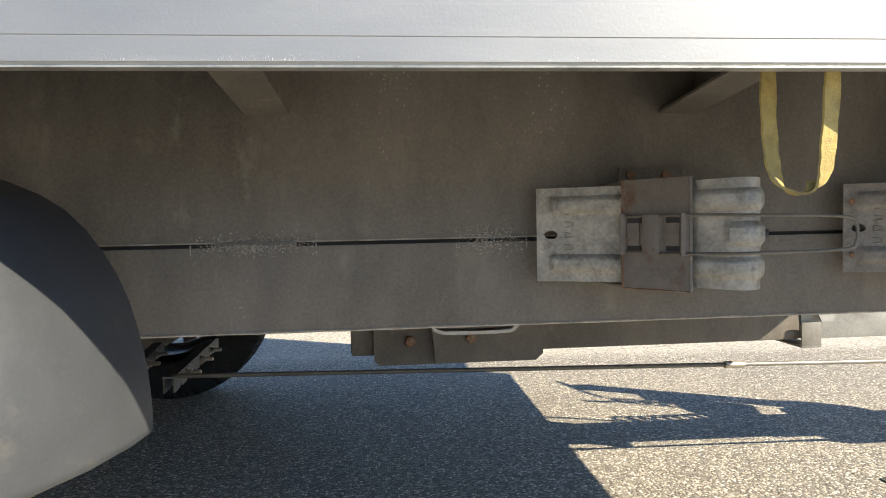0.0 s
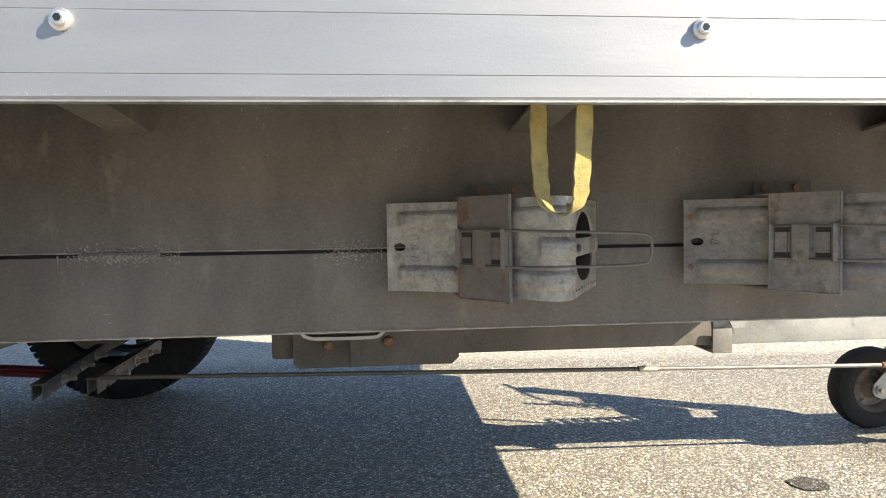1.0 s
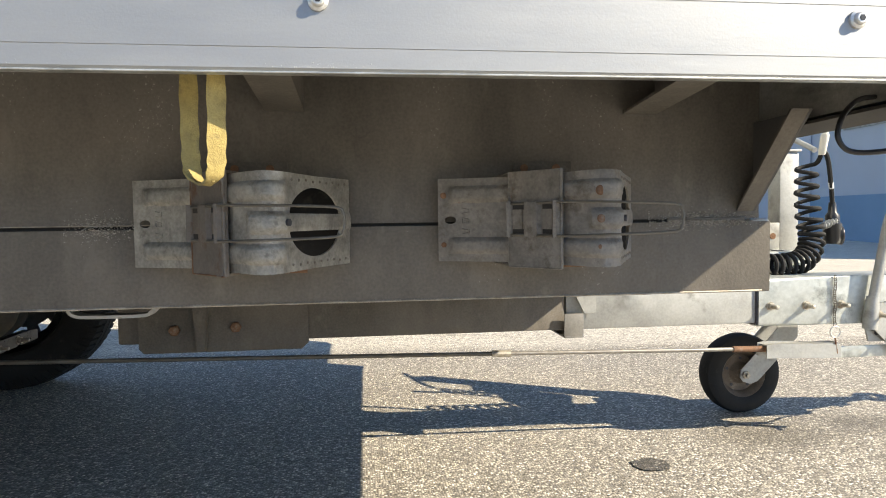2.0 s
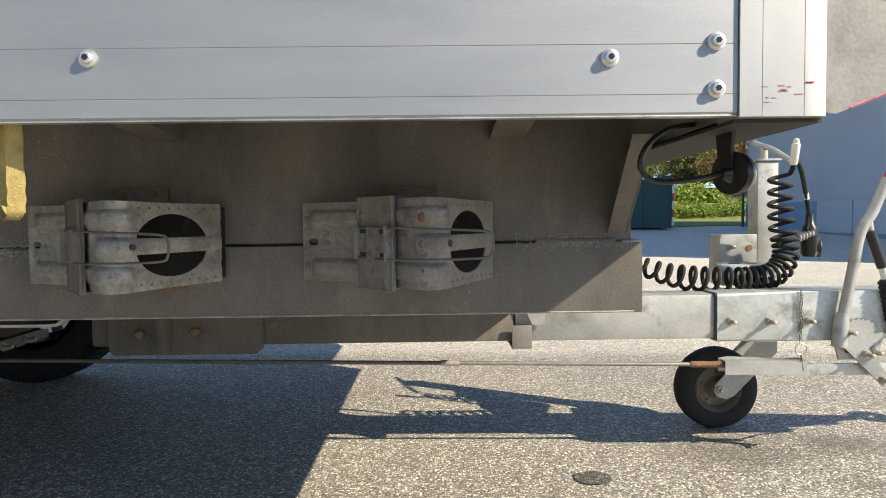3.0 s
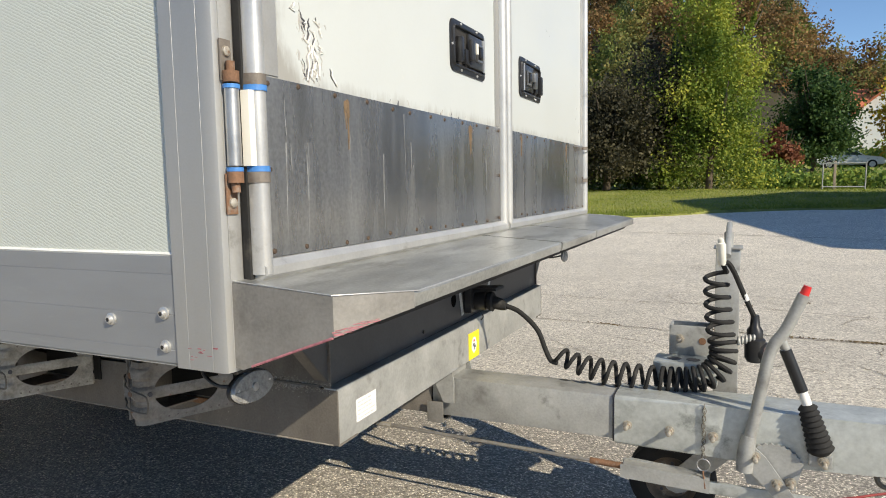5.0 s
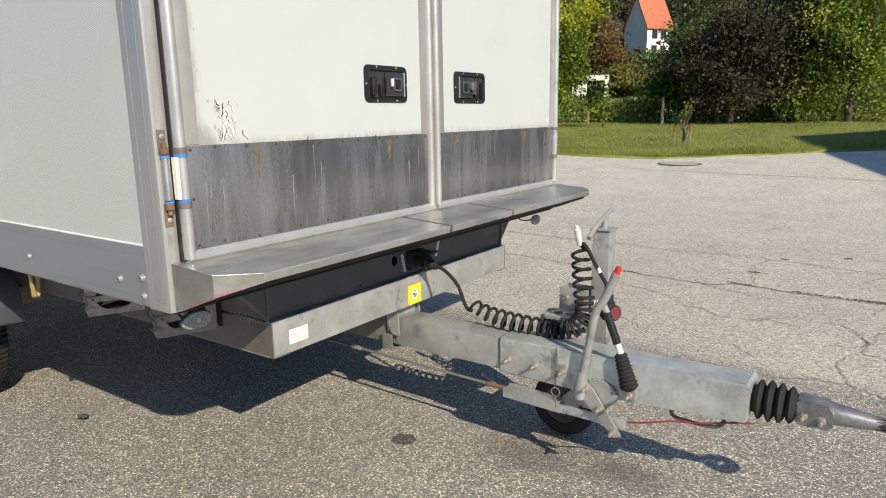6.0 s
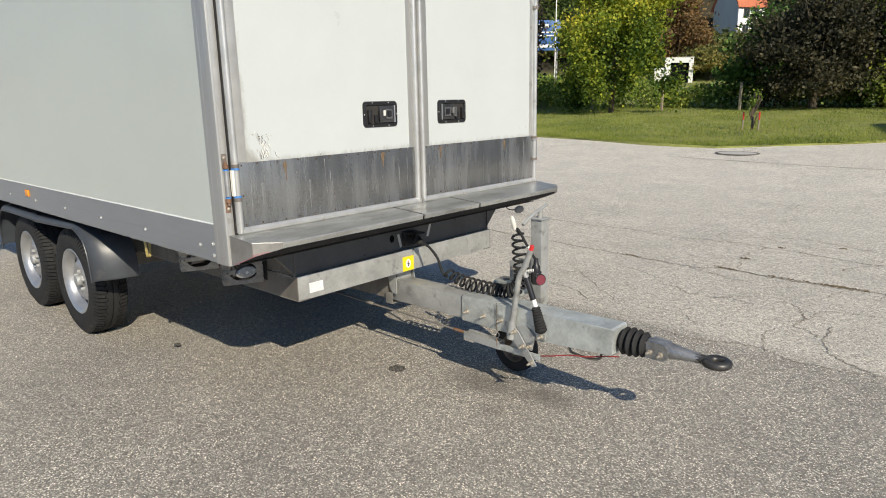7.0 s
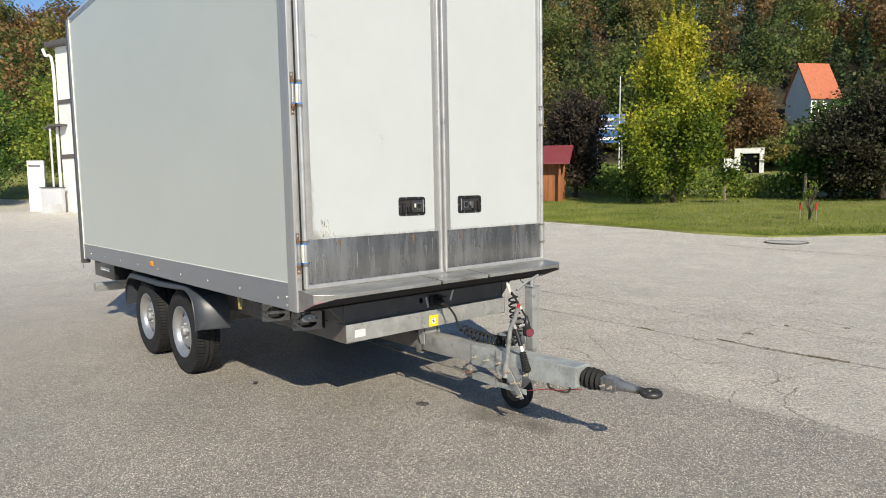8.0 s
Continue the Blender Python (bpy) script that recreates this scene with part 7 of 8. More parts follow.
def hedge(name, label, line, width, height, mat, count, size, seed):
    rng = np.random.default_rng(seed)
    pts = []
    seg = [math.dist(a, b) for a, b in zip(line, line[1:])]
    for (a, b), ln in zip(zip(line, line[1:]), seg):
        n = int(count * ln / sum(seg))
        f = rng.random(n)
        x, y = a[0] + (b[0] - a[0]) * f, a[1] + (b[1] - a[1]) * f
        hh = height * (0.75 + 0.35 * np.sin(x * 1.7) * np.cos(y * 0.9 + x * 0.6) + 0.1 * rng.random(n))
        z = hh * rng.random(n) ** 0.6
        base = np.array([rise(p, q) for p, q in zip(x, y)])
        pts.append(np.stack([x + rng.normal(size=n) * width * 0.25, y + rng.normal(size=n) * width * 0.35, base + z], 1))
    p = np.concatenate(pts)
    ob = new(name, quads_mesh(name, p, size * (0.6 + 0.8 * rng.random(len(p))), mat, rng))
    return tagged(ob, label, "hedge", kind="stuff")


hedge("hedge", "rough green hedge behind the lawn", [(-34, 40), (-16, 31), (-7, 32.0), (0, 34), (4, 36)], 1.8, 1.4, L_HEDGE, 30000, 0.10, 21)
hedge("roadside_scrub", "yellow-green roadside scrub behind the yard", [(2.5, 33.5), (8, 34), (16, 36), (30, 40)], 2.6, 0.85, L_HEDGE, 16000, 0.12, 22)
hedge("bank_growth", "green growth on the bank below the garage", [(-36, 52), (-30, 54)], 6.0, 1.3, L_HEDGE, 4000, 0.22, 23)
hedge("slope_growth", "brown and green growth on the slope round the white house", [(-46, 66), (-33, 72), (-22, 76), (-12, 74), (-2, 78)], 9.0, 3.2, L_FOREST, 26000, 0.3, 26)
hedge("garden_hedge", "green garden hedge at the far road", [(0, 62), (12, 64), (30, 66)], 3.0, 2.2, L_HEDGE, 9000, 0.25, 24)


def forest():
    """The wooded hill: a mass of crowns for each kind of tree, plus unseen ones behind."""
    rng = np.random.default_rng(77)
    kinds = {"mixed autumn forest on the hillside": (L_FOREST, [], []), "green broadleaf forest on the hillside": (L_WOOD_GREEN, [], []),
             "rust-brown autumn trees on the hillside": (L_WOOD_BROWN, [], []), "dark conifers standing in the hillside forest": (L_WOOD_DARK, [], [])}
    labels = list(kinds)
    for k in range(800):
        az = radians(rng.uniform(-100, 46)) if k < 700 else radians(rng.uniform(60, 255))
        d = 74 + 105 * rng.random() ** 0.8
        # crowns from 700 on are out of view, added to darken metal reflections
        if k >= 700:
            d = 95 + 50 * rng.random()
        x, y = 3 + d * math.sin(az), d * math.cos(az)
        deg = math.degrees(az)
        if (-29 < deg < -13 and d < 79) or (-22 < deg < -16 and d < 93) or (deg > -3 and d < 100):
            continue
        # kinds grow in stands
        stand = noise.noise((x * 0.045, y * 0.045, 2.0)) + 0.5 * rng.normal() * 0.6
        which = 0 if stand > 0.12 else 1 if stand > -0.12 else 2 if stand > -0.42 else 3
        z = rise(x, y)
        h = rng.uniform(8, 13.5)
        w = rng.uniform(5.5, 10)
        n = 1400 if k < 700 else 150
        if which == 3:
            h, w = h * 1.05, w * 0.75
            f = rng.random(n) ** 1.5
            tier = 0.75 + 0.25 * np.sin(f * 34 + rng.random() * 6)
            a = rng.random(n) * 6.283
            r = w / 2 * (1 - f) ** 0.85 * tier * rng.random(n) ** 0.4
            p = np.stack([x + r * np.cos(a), y + r * np.sin(a), z + h * (0.08 + 0.92 * f) - 0.25 * r], 1)
        else:
            p = crown_points(rng, n, (x, y, z + h * 0.52), (w / 2, w / 2, h * 0.52), 26, 0.34)
        kinds[labels[which]][1].append(p)
        kinds[labels[which]][2].append((0.17 + 0.25 * rng.random(n)) * (1.0 if k < 700 else 4.2))
    for label, (mat, pts, sizes) in kinds.items():
        ob = new("forest", quads_mesh("forest", np.concatenate(pts), np.concatenate(sizes), mat, rng))
        tagged(ob, label, "forest", kind="stuff")


forest()


def grass():
    rng = np.random.default_rng(5)
    n = 90000
    x = rng.uniform(-18, 7, n)
    y = np.array([lawn_edge(a) for a in x]) + 16 * rng.random(n) ** 1.7
    z = np.array([rise(a, b) for a, b in zip(x, y)]) + 0.05
    h = rng.uniform(0.03, 0.09, n)
    lean = rng.normal(size=(n, 2)) * 0.03
    wid = rng.normal(size=(n, 2))
    wid /= np.linalg.norm(wid, axis=1, keepdims=True)
    b = np.stack([x, y, z], 1)
    side = np.concatenate([wid * 0.008, np.zeros((n, 1))], 1)
    tip = b + np.concatenate([lean, h[:, None]], 1)
    p = np.stack([b - side, b + side, tip], 1)
    me = bpy.data.meshes.new("grass_blades")
    me.vertices.add(3 * n)
    me.vertices.foreach_set("co", p.astype(np.float32).ravel())
    me.loops.add(3 * n)
    me.loops.foreach_set("vertex_index", np.arange(3 * n, dtype=np.int32))
    me.polygons.add(n)
    me.polygons.foreach_set("loop_start", np.arange(0, 3 * n, 3, dtype=np.int32))
    me.update(calc_edges=True)
    me.materials.append(GRASS)
    return tagged(new("grass_blades", me), "short green grass blades on the lawn", "grass", kind="stuff")


grass()


# ---- buildings ----
def window(parent, put, u0, u1, v0, v1, frame_mat):
    """A window set in a wall; put(u, v, out) gives the place."""
    bm = new_bm()
    for a, b, c, d in ((u0, u1, v0, v0 + 0.08), (u0, u1, v1 - 0.08, v1), (u0, u0 + 0.08, v0 + 0.08, v1 - 0.08), (u1 - 0.08, u1, v0 + 0.08, v1 - 0.08), ((u0 + u1) / 2 - 0.03, (u0 + u1) / 2 + 0.03, v0 + 0.08, v1 - 0.08)):
        vs = [bm.verts.new(put(u, v, o)) for o in (-0.02, 0.05) for u, v in ((a, c), (b, c), (b, d), (a, d))]
        for f in ((0, 1, 2, 3), (7, 6, 5, 4), (0, 4, 5, 1), (1, 5, 6, 2), (2, 6, 7, 3), (3, 7, 4, 0)):
            bm.faces.new([vs[i] for i in f])
    w = part("window", bm, frame_mat, parent)
    bm = new_bm()
    vs = [bm.verts.new(put(u, v, o)) for o in (-0.01, 0.012) for u, v in ((u0 + 0.08, v0 + 0.08), (u1 - 0.08, v0 + 0.08), (u1 - 0.08, v1 - 0.08), (u0 + 0.08, v1 - 0.08))]
    for f in ((0, 1, 2, 3), (7, 6, 5, 4), (0, 4, 5, 1), (1, 5, 6, 2), (2, 6, 7, 3), (3, 7, 4, 0)):
        bm.faces.new([vs[i] for i in f])
    part("pane", bm, GLASS_FAR, w)


def gable_house(name, label, m, length, depth, eave, peak, wall_mat, roof_mat, over=0.35, sink=1.0, verge=None):
    """Ridge along local x; gable walls at x = 0 and x = length; depth along y."""
    hs = thing(name, label, "building", m)
    bm = new_bm()
    prism(bm, [(0, -sink), (depth, -sink), (depth, eave), (depth / 2, peak), (0, eave)], lambda u, v, w: (w, u, v), 0, length)
    part("wall", bm, wall_mat, hs)
    k = (peak - eave) / (depth / 2)
    t = 0.22
    bm = new_bm()
    prism(bm, [(-over, eave - k * over + 0.01), (depth / 2, peak + 0.01), (depth + over, eave - k * over + 0.01), (depth + over, eave - k * over + t), (depth / 2, peak + t + 0.05), (-over, eave - k * over + t)], lambda u, v, w: (w, u, v), -(over if verge is None else verge), length + (over if verge is None else verge))
    part("roof", bm, roof_mat, hs)
    return hs


# the tall pale blue building whose shaded gable looks over the yard
hall = gable_house("hall_building", "tall pale blue rendered hall with a dark roof edge in shade", pose(12.7, 7.2, 0), 22, 17.2, 7.2, 9.9, BLUEWALL, DARKROOF, 0.7, 1.0, 0.15)
part("plinth", bx(new_bm(), -0.03, -0.002, -0.02, 17.22, -0.5, 1.25), BLUEBASE, hall, "darker blue plinth")
def on_gable(u, v, o):
    return (-0.005 - o, u, v)
for u in (1.5, 3.7, 5.9):
    window(hall, on_gable, u, u + 2.1, 2.9, 4.2, GALV)
bm = new_bm()
for a, b, c, d in ((9.2, 12.6, 1.26, 3.4), (9.2, 10.85, 0.3, 1.255), (10.9, 12.6, 0.3, 1.255)):
    bx(bm, -0.06, -0.031, a, b, c, d, 0.01)
part("gate_door", bm, BLUEWALL, hall)
part("gutter", cyl(new_bm(), (-0.75, 17.95, 6.75), (22.7, 17.95, 6.75), 0.08, n=10), DARKROOF, hall)
part("downpipe", sweep(new_bm(), smooth_curve([(-0.1, 17.9, 6.7), (-0.1, 17.6, 6.5), (-0.1, 17.35, 6.1), (-0.1, 17.32, 3.0), (-0.1, 17.32, 0.3)], 4), 0.05, 8), DARKROOF, hall)

# the far white tower house with a red roof
tower = gable_house("tower_house", "white house with a steep red tiled roof on the hillside", pose(-24.75, 81.72, 7.4, 0, 0, 57), 3.6, 4.5, 3.9, 7.7, RENDER, TILES, 0.25, 6)
def on_front(u, v, o):
    return (u, -0.005 - o, v)
for u in (0.7, 2.0):
    window(tower, on_front, u, u + 0.8, 2.4, 3.4, DARKROOF)
    window(tower, on_front, u, u + 0.8, 0.6, 1.6, DARKROOF)
gable_house("far_house", "white gabled house with a red roof across the road", pose(21.0, 79.0, 4.8, 0, 0, 84), 10, 9, 3.0, 6.8, RENDER, TILES, 0.5, 3)
gable_house("far_house", "white house with a low red roof behind another house", pose(13.0, 97.0, 7.0, 0, 0, 0), 6, 7, 3.2, 5.6, RENDER, TILES, 0.5, 3)

# garage set in the bank
gar = thing("garage", "small white garage with a dark open door in the bank", "garage", pose(-24.2, 61.5, 2.75, 0, 0, 24) @ Matrix.Scale(0.66, 4))
bm = new_bm()
bx(bm, 0, 0.8, 0, 4, -1, 2.75, 0.02)
bx(bm, 3.3, 3.9, 0, 4, -1, 2.75, 0.02)
bx(bm, 0.8, 3.3, 0, 4, 2.05, 2.75, 0.02)
bx(bm, 0.8, 3.3, 3.6, 4, -1, 2.05)
part("wall", bm, RENDER, gar)
part("roof", bx(new_bm(), -0.05, 3.95, -0.05, 4.1, 2.755, 2.83, 0.02), RENDER, gar)
# near-black sheet fills the opening and stands for the dark interior
part("door", bx(new_bm(), 0.805, 3.295, 0.30, 0.36, -0.9, 2.045), VOID, gar, "black sheet for the garage's shaded inside")
part("side_block", bx(new_bm(), -1.4, -0.02, 0.2, 2.0, -1, 1.4, 0.02), RENDER, gar)

# wooden hut at the lawn
hut = thing("wooden_hut", "small reddish wooden hut with a red roof", "hut", pose(-20.3, 24.6, rise(-20, 25), 0, 0, 32))
bm = new_bm()
for k in range(12):
    bx(bm, 0.1 + k * 0.27, 0.1 + k * 0.27 + 0.255, 0.0, 0.04, 0.1, 2.1, 0.005)
part("front_boards", bm, WOODRED, hut)
for k in range(4):
    part("post", bx(new_bm(), 3.4, 3.52, -0.4 + 0.9 * k, -0.28 + 0.9 * k, 0, 2.1, 0.01), WOODRED, hut)
part("side_wall", bx(new_bm(), 3.30, 3.38, 0.05, 2.4, 0.1, 2.1), WOODRED, hut)
part("back_wall", bx(new_bm(), 0.1, 3.3, 2.4, 2.46, 0.1, 2.1), WOODRED, hut)
bm = new_bm()
prism(bm, [(-0.7, 2.05), (1.2, 3.0), (3.0, 2.05), (3.0, 2.15), (1.2, 3.12), (-0.7, 2.15)], lambda u, v, w: (w, u, v), -0.3, 4.0)
part("roof", bm, material("dull_red_roof_sheet", (0.22, 0.045, 0.05), 0.6, 0, 0.15, 3, 40, 0.2), hut)

# blue board on posts, flagpole
sign = thing("sign_board", "blue information board on two posts", "sign", pose(-23.6, 38.3, rise(-23, 38.6), 0, 0, 35))
part("board", bx(new_bm(), 0, 2.0, 0, 0.06, 2.75, 4.75, 0.01), SIGNBLUE, sign)
bm = new_bm()
for a, b, c, d in ((0.15, 1.2, 4.25, 4.5), (0.15, 1.8, 3.9, 4.0), (0.15, 1.6, 3.7, 3.78), (0.3, 1.8, 2.95, 3.15)):
    bx(bm, a, b, -0.012, -0.002, c, d)
part("lettering_bars", bm, PAPER, sign)
for x in (0.1, 1.8):
    part("post", cyl(new_bm(), (x, 0.1, -0.2), (x, 0.1, 4.7), 0.05, n=8), GALV, sign)
single("flagpole", cyl(new_bm(), (-19.6, 35.2, 0.6), (-19.6, 35.2, 8.2), 0.05, 0.03, 10), PAPER, "thin white flagpole beside the blue board", "pole")

# fence posts and young tree with stakes on the lawn
post = single("fence_post", bx(new_bm(), -0.05, 0.05, -0.05, 0.05, -0.1, 1.25, 0.01), WOOD, "grey wooden fence post in the hedge", "post", pose(-9.6, 28.8, rise(-9.6, 28.8)), "fence posts")
for x, y in ((-6.4, 29.6), (-13.2, 28.8), (5.4, 31.5), (7.6, 31.8)):
    copy_thing(post, pose(x, y, rise(x, y)))
young = tree("young_tree", "thin young tree tied between red-topped stakes", -2.7, 19.6, 1.25, 0.5, L_GREEN, 110, 0.06, 31, 0.018, 0.4, 16)
for dx in (-0.22, 0.22):
    st = thing("tree_stake", "wooden stake with a red top beside the young tree", "stake", pose(-2.7 + dx, 19.5, rise(-2.7, 19.5)), "tree stakes")
    part("stake", cyl(new_bm(), (0, 0, -0.1), (0, 0, 0.36), 0.022, n=8), WOOD, st)
    part("stake_top", cyl(new_bm(), (0, 0, 0.36), (0, 0, 0.58), 0.023, n=8), RED, st)

# small gate in the scrub
gate = thing("field_gate", "thin metal field gate by the scrub", "gate", pose(4.9, 30.8, rise(4.9, 30.8)))
for a, b in (((0, 0, 0.1), (0, 0, 1.2)), ((1.5, 0, 0.1), (1.5, 0, 1.2)), ((0, 0, 1.15), (1.5, 0, 1.15)), ((0, 0, 0.2), (1.5, 0, 0.2))):
    part("bar", cyl(new_bm(), a, b, 0.025, n=8), GALV, gate)

# dark green container
con = thing("green_container", "dark green steel container with a striped edge", "container", pose(6.2, 22.2, rise(7, 22.2), 0, 0, -6))
bm = new_bm()
prism(bm, [(0, 0.05), (2.75, 0.05), (2.78, 1.85), (0, 1.45)], along_y, 0, 2.0)
part("body", bm, TEAL, con)
for x in (0.0, 0.9, 1.8, 2.66):
    part("rib", bx(new_bm(), x, x + 0.07, -0.05, -0.001, 0.06, 1.42 + 0.14 * x, 0.01), TEAL, con)
for k in range(6):
    part("edge_stripe", bx(new_bm(), 2.735, 2.80, -0.06, -0.051, 0.15 + 0.27 * k, 0.15 + 0.27 * (k + 1) - 0.002), RED if k % 2 else PAPER, con)

# car on the far road
def far_car(x, y, turn):
    car = thing("car", "silver estate car on the far road", "car", pose(x, y, rise(x, y) + 0.05, 0, 0, turn))
    bm = new_bm()
    prism(bm, [(-2.15, 0.30), (2.15, 0.30), (2.2, 0.62), (2.0, 0.80), (1.05, 0.92), (-2.05, 0.95), (-2.2, 0.7)], along_y, -0.86, 0.86)
    bmesh.ops.bevel(bm, geom=bm.edges[:], offset=0.06, segments=2, affect="EDGES")
    part("body", bm, CARPAINT, car)
    bm = new_bm()
    prism(bm, [(1.0, 0.90), (-1.95, 0.93), (-1.75, 1.36), (-1.5, 1.42), (0.1, 1.44)], along_y, -0.72, 0.72)
    bmesh.ops.bevel(bm, geom=bm.edges[:], offset=0.05, segments=2, affect="EDGES")
    part("cabin", bm, CARPAINT, car)
    for s in (-1, 1):
        for poly in ([(0.75, 0.97), (-0.35, 0.98), (-0.35, 1.36), (0.15, 1.36)], [(-0.45, 0.98), (-1.35, 0.99), (-1.35, 1.34), (-0.45, 1.36)]):
            part("side_window", prism(new_bm(), poly, along_y, 0.715 * s, 0.735 * s), GLASS_FAR, car)
    for wx in (-1.35, 1.35):
        for s in (-1, 1):
            w = part("wheel", cyl(new_bm(), (wx, 0.70 * s, 0.31), (wx, 0.88 * s, 0.31), 0.31, n=20), RUBBER, car)
            part("rim", cyl(new_bm(), (wx, 0.885 * s, 0.31), (wx, 0.89 * s, 0.31), 0.2, n=16), STEEL, w)


far_car(8.8, 55.5, 6)

# ---- white building and entrance far behind the trailer ----
wb = thing("white_building", "white rendered building with grey bands and a downpipe", "building", pose(-41.5, 7.95, 0, 0, 0, 18))
part("wall", bx(new_bm(), 0, 16, 0, 10, -0.5, 10.0), RENDER, wb)
part("roof", bx(new_bm(), -0.35, 16.5, -0.45, 10.5, 10.01, 10.3, 0.05), DARKROOF, wb)
for z in (3.3, 6.6):
    part("band", bx(new_bm(), -0.03, 16, -0.06, -0.002, z, z + 0.25), DARKROOF, wb)
part("downpipe", sweep(new_bm(), smooth_curve([(-0.40, -0.50, 9.9), (-0.32, -0.40, 9.5), (-0.12, -0.12, 9.0), (-0.12, -0.12, 4.0), (-0.12, -0.12, 0.0)], 4), 0.09, 8), PAPER, wb)
stele = thing("sign_stele", "white upright sign stele near the entrance", "sign", pose(-45.2, 7.15, 0, 0, 0, 60))
part("panel", bx(new_bm(), -0.50, 0.50, -0.12, 0.12, 0, 3.3, 0.02), PAPER, stele)
part("lettering_bars", bx(new_bm(), -0.4, 0.3, -0.13, -0.121, 2.9, 3.0), INK, stele)
ent = thing("entrance_steps", "white entrance wall with steps and a canopy on a post", "steps", pose(-41.9, 6.75, 0, 0, 0, 35))
part("wall", bx(new_bm(), 0, 1.5, 0, 0.3, 0, 1.5, 0.02), PALEWALL, ent)
part("coping", bx(new_bm(), -0.05, 1.55, -0.05, 0.35, 1.505, 1.57, 0.01), DARKROOF, ent)
for k in range(3):
    part("step", bx(new_bm(), 0.75 + 0.25 * k, 1.5, -0.9, -0.01, 0.17 * k, 0.17 * (k + 1), 0.01), PALEWALL, ent)
part("rail_post", cyl(new_bm(), (0.85, 0.15, 1.57), (0.85, 0.15, 5.1), 0.06, n=8), PALEWALL, ent)
part("canopy", prism(new_bm(), [(0.55, 5.05), (0.95, 5.25), (1.8, 5.25), (1.8, 5.36), (0.92, 5.36), (0.5, 5.12)], along_y, 0.0, 0.9), DARKROOF, ent)

# ---- joints, cracks and marks on the asphalt ----
def crack(name, label, pts, w, wob, seed):
    return single(name, ribbon(new_bm(), pts, w, 0.004, wob, seed), TAR, label, "crack", kind="structure", angle=80)


CRACKS = [
    ([(-14, 6.4), (-6, 5.9), (-0.5, 5.61), (0.45, 5.65), (0.96, 5.58), (1.45, 5.64), (1.9, 5.66), (3.2, 5.5), (5.5, 5.4)], 0.014, 0.022),
    ([(-14, 5.4), (-6, 5.0), (0.16, 4.62), (1.03, 4.58), (1.6, 4.53), (1.92, 4.66), (2.18, 4.61), (2.62, 4.61), (2.99, 4.67), (4.2, 4.6), (7, 4.3)], 0.013, 0.022),
    ([(1.96, 4.69), (1.86, 5.05), (1.85, 5.39), (1.89, 5.63)], 0.010, 0.02),
    ([(-2.27, 13.04), (0.19, 12.86), (1.72, 12.82), (6, 12.5)], 0.05, 0.03),
    ([(1.9, 2.98), (2.26, 2.93), (2.51, 3.01), (2.64, 3.03), (2.74, 2.98), (2.85, 2.94), (2.94, 2.97), (3.02, 2.95), (3.19, 3.01), (3.38, 3.01), (3.56, 2.99), (4.4, 2.95), (6.0, 3.0)], 0.008, 0.012),
    ([(2.53, 4.02), (2.62, 3.90), (2.69, 3.69), (2.68, 3.54), (2.76, 3.51), (2.83, 3.43)], 0.009, 0.012),
    ([(2.85, 3.66), (2.87, 3.51), (2.88, 3.36), (2.96, 3.18), (3.04, 3.11), (3.14, 3.05), (3.20, 3.02)], 0.010, 0.012),
    ([(2.67, 2.95), (2.63, 3.11), (2.58, 3.28), (2.61, 3.43)], 0.007, 0.012),
    ([(1.80, 3.30), (2.03, 3.33), (2.20, 3.19), (2.27, 3.18)], 0.006, 0.012),
    ([(0.82, 3.96), (1.15, 3.67), (1.52, 3.36), (1.61, 3.26)], 0.006, 0.014),
    ([(2.08, 3.80), (2.26, 3.98), (2.34, 4.0)], 0.007, 0.012),
    ([(2.68, 4.31), (2.77, 4.59), (2.86, 4.71)], 0.007, 0.012),
    ([(2.99, 4.42), (2.99, 4.74)], 0.007, 0.012),
    ([(1.35, 6.03), (1.69, 6.04), (2.13, 6.24), (2.79, 6.03)], 0.010, 0.02),
    ([(0.88, 3.53), (0.96, 3.77), (1.17, 3.79)], 0.006, 0.014),
    ([(1.31, 3.13), (1.49, 3.20), (1.48, 3.33)], 0.006, 0.014),
    ([(1.22, 4.32), (1.39, 4.34), (1.54, 4.38)], 0.006, 0.014),
    ([(1.78, 4.655), (2.1, 4.63), (2.41, 4.645), (2.66, 4.64), (2.85, 4.66)], 0.014, 0.014),
    ([(0.93, 3.36), (1.2, 3.35), (1.42, 3.21)], 0.008, 0.008),
    ([(1.12, 4.19), (1.35, 4.14), (1.6, 4.02)], 0.008, 0.01),
    ([(3.3, 4.1), (3.5, 3.9), (3.45, 3.6), (3.7, 3.3)], 0.010, 0.01),
    ([(3.9, 3.7), (4.2, 3.5), (4.3, 3.1)], 0.010, 0.01),
]
for i, (pts, w, wob) in enumerate(CRACKS):
    wide = len(pts) > 5 and w > 0.02
    crack("asphalt_joint" if wide else "asphalt_crack", "long dark joint across the asphalt" if wide else "thin branching crack in the asphalt", pts, w, wob, 40 + i)
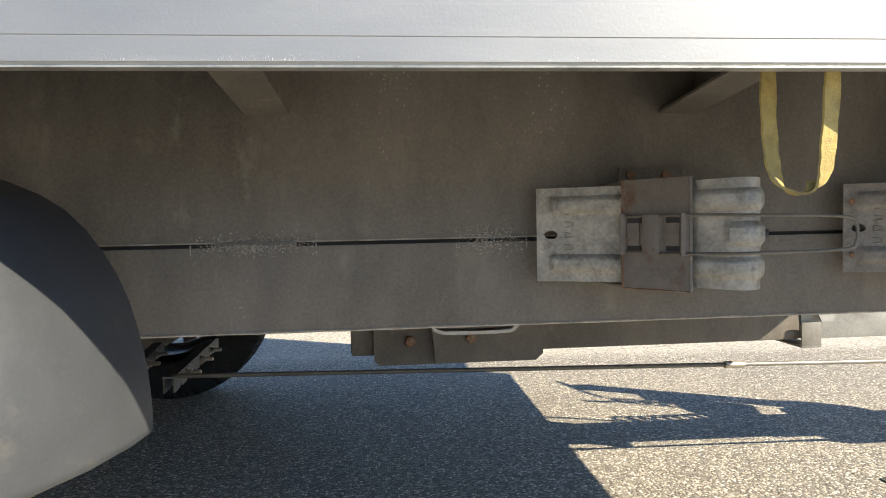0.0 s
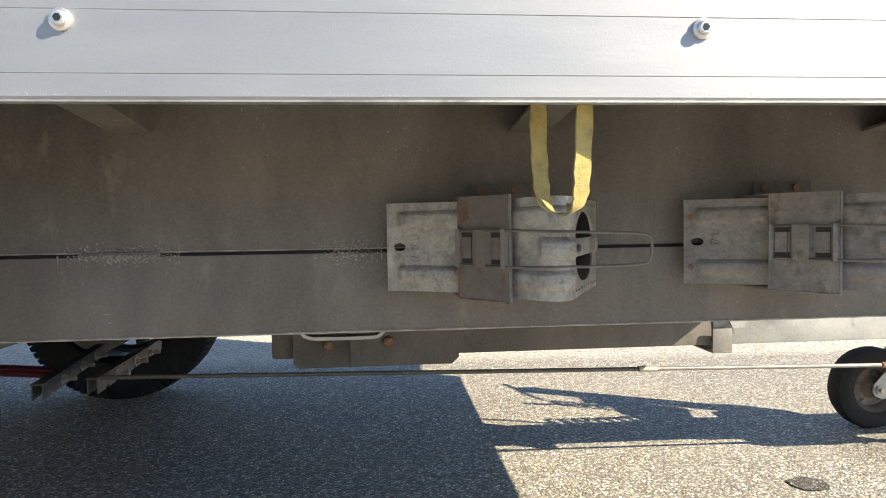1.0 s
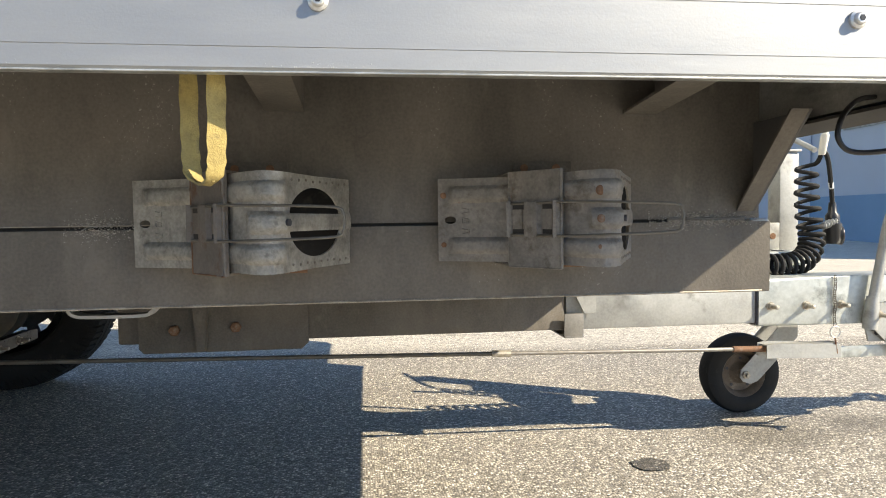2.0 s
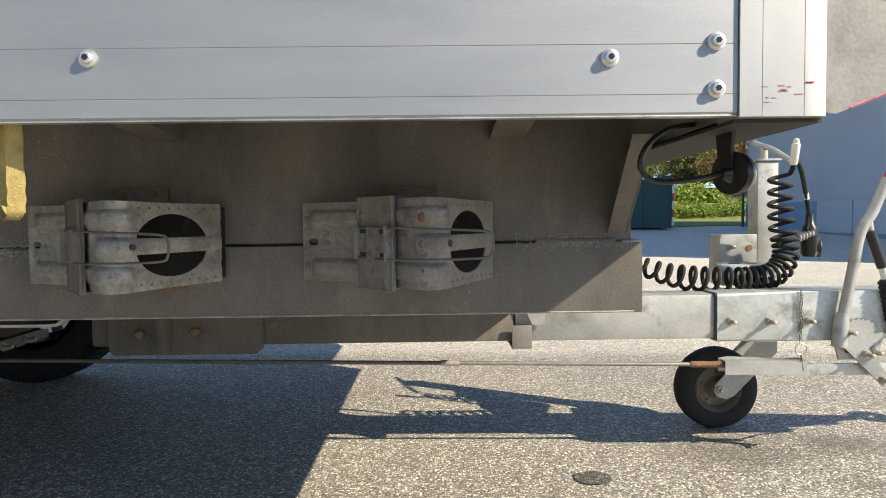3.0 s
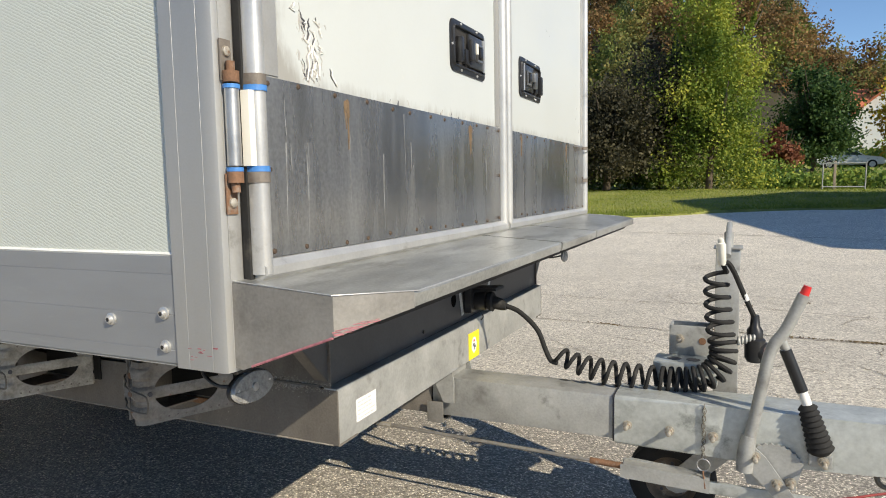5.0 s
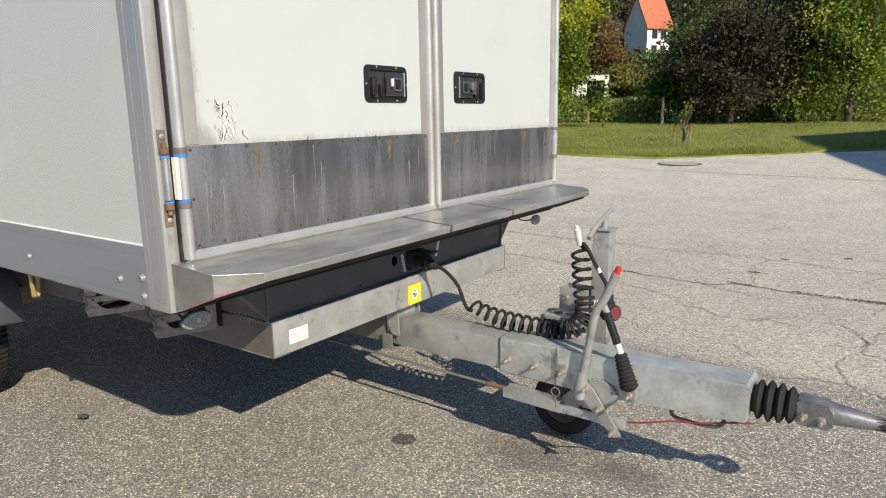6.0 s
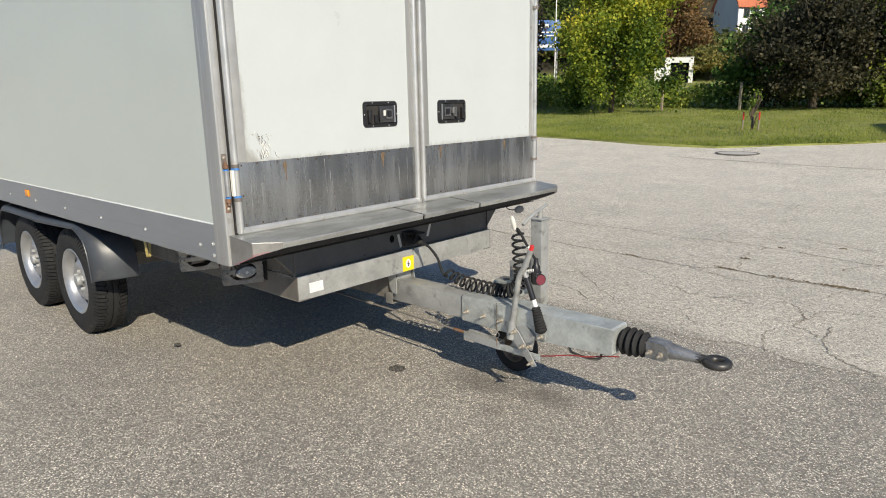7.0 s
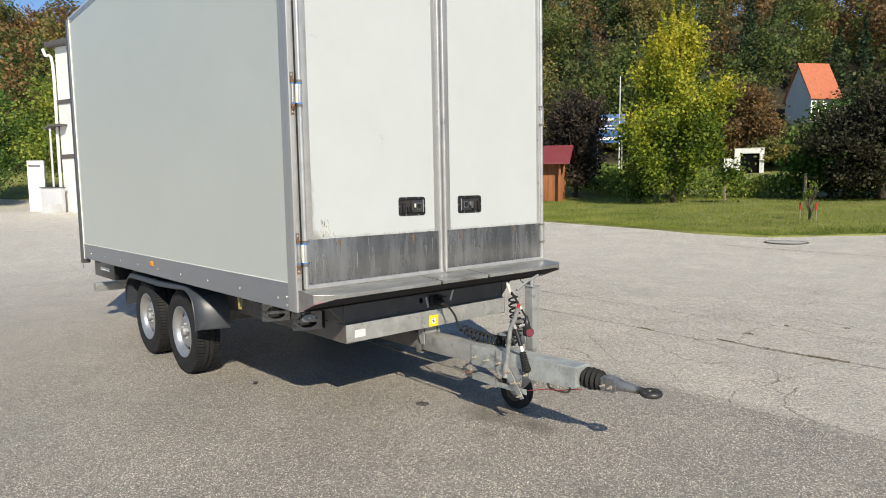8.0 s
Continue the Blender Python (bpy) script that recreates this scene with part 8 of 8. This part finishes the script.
# brown moss and dead grass in the long joint
rnd = random.Random(31)
bm = new_bm()
for x0, y0, spread, count in ((2.67, 4.655, 0.06, 80), (2.80, 4.665, 0.05, 30), (1.85, 4.665, 0.05, 30), (2.35, 4.65, 0.10, 24), (1.06, 4.585, 0.05, 30), (2.0, 5.72, 0.02, 14), (2.44, 6.04, 0.02, 14), (1.88, 5.1, 0.03, 20)):
    for k in range(count):
        ball(bm, (rnd.gauss(x0, spread), rnd.gauss(y0, 0.012), 0.003), rnd.uniform(0.003, 0.009), 0.6, 6)
tagged(single("joint_moss", bm, MOSS, "brown moss tufts in the asphalt joint", "moss"), kind="stuff")
mh = thing("manhole_cover", "round iron manhole cover in the asphalt", "manhole", pose(-1.26, 14.2, rise(-1.26, 14.2) + 0.004))
bm = new_bm()
lathe(bm, [(0.45, 0), (0.45, 0.010), (0.405, 0.010), (0.405, 0.0)], lambda a, b, h: (a, b, h), 40, closed=True)
part("ring", bm, IRON, mh)
part("lid", cyl(new_bm(), (0, 0, 0), (0, 0, 0.008), 0.395, n=36), material("manhole_concrete", (0.46, 0.44, 0.40), 0.8, 0, 0.2, 12, 80, 0.4), mh)


# many fine cracks in the older surface
rnd = random.Random(21)
for k in range(34):
    x, y, a = rnd.uniform(1.0, 7.5), rnd.uniform(3.3, 9.5), rnd.uniform(0, 6.28)
    pts = [(x, y)]
    for q in range(5):
        a += rnd.uniform(-1.0, 1.0)
        x, y = x + 0.16 * math.cos(a), y + 0.16 * math.sin(a)
        pts.append((x, y))
    crack("asphalt_crack", "thin branching crack in the asphalt", pts, 0.008, 0.014, 80 + k)


def stain(name, label, x, y, rx, ry, seed):
    bm = new_bm()
    r = random.Random(seed)
    vs = [bm.verts.new((x + rx * math.cos(a) * (0.85 + 0.3 * noise.noise((math.cos(a) * 1.5, math.sin(a) * 1.5, seed))), y + ry * math.sin(a) * (0.85 + 0.3 * noise.noise((math.cos(a) * 1.5 + 9, math.sin(a) * 1.5, seed))), 0.003)) for a in (2 * math.pi * k / 28 for k in range(28))]
    bm.faces.new(vs)
    return single(name, bm, OIL, label, "stain", kind="structure")


stain("oil_stain", "dark oily spot on the asphalt", 1.268, 1.474, 0.058, 0.050, 3)
stain("oil_stain", "small dark spot on the asphalt", 0.02, 0.86, 0.035, 0.022, 5)
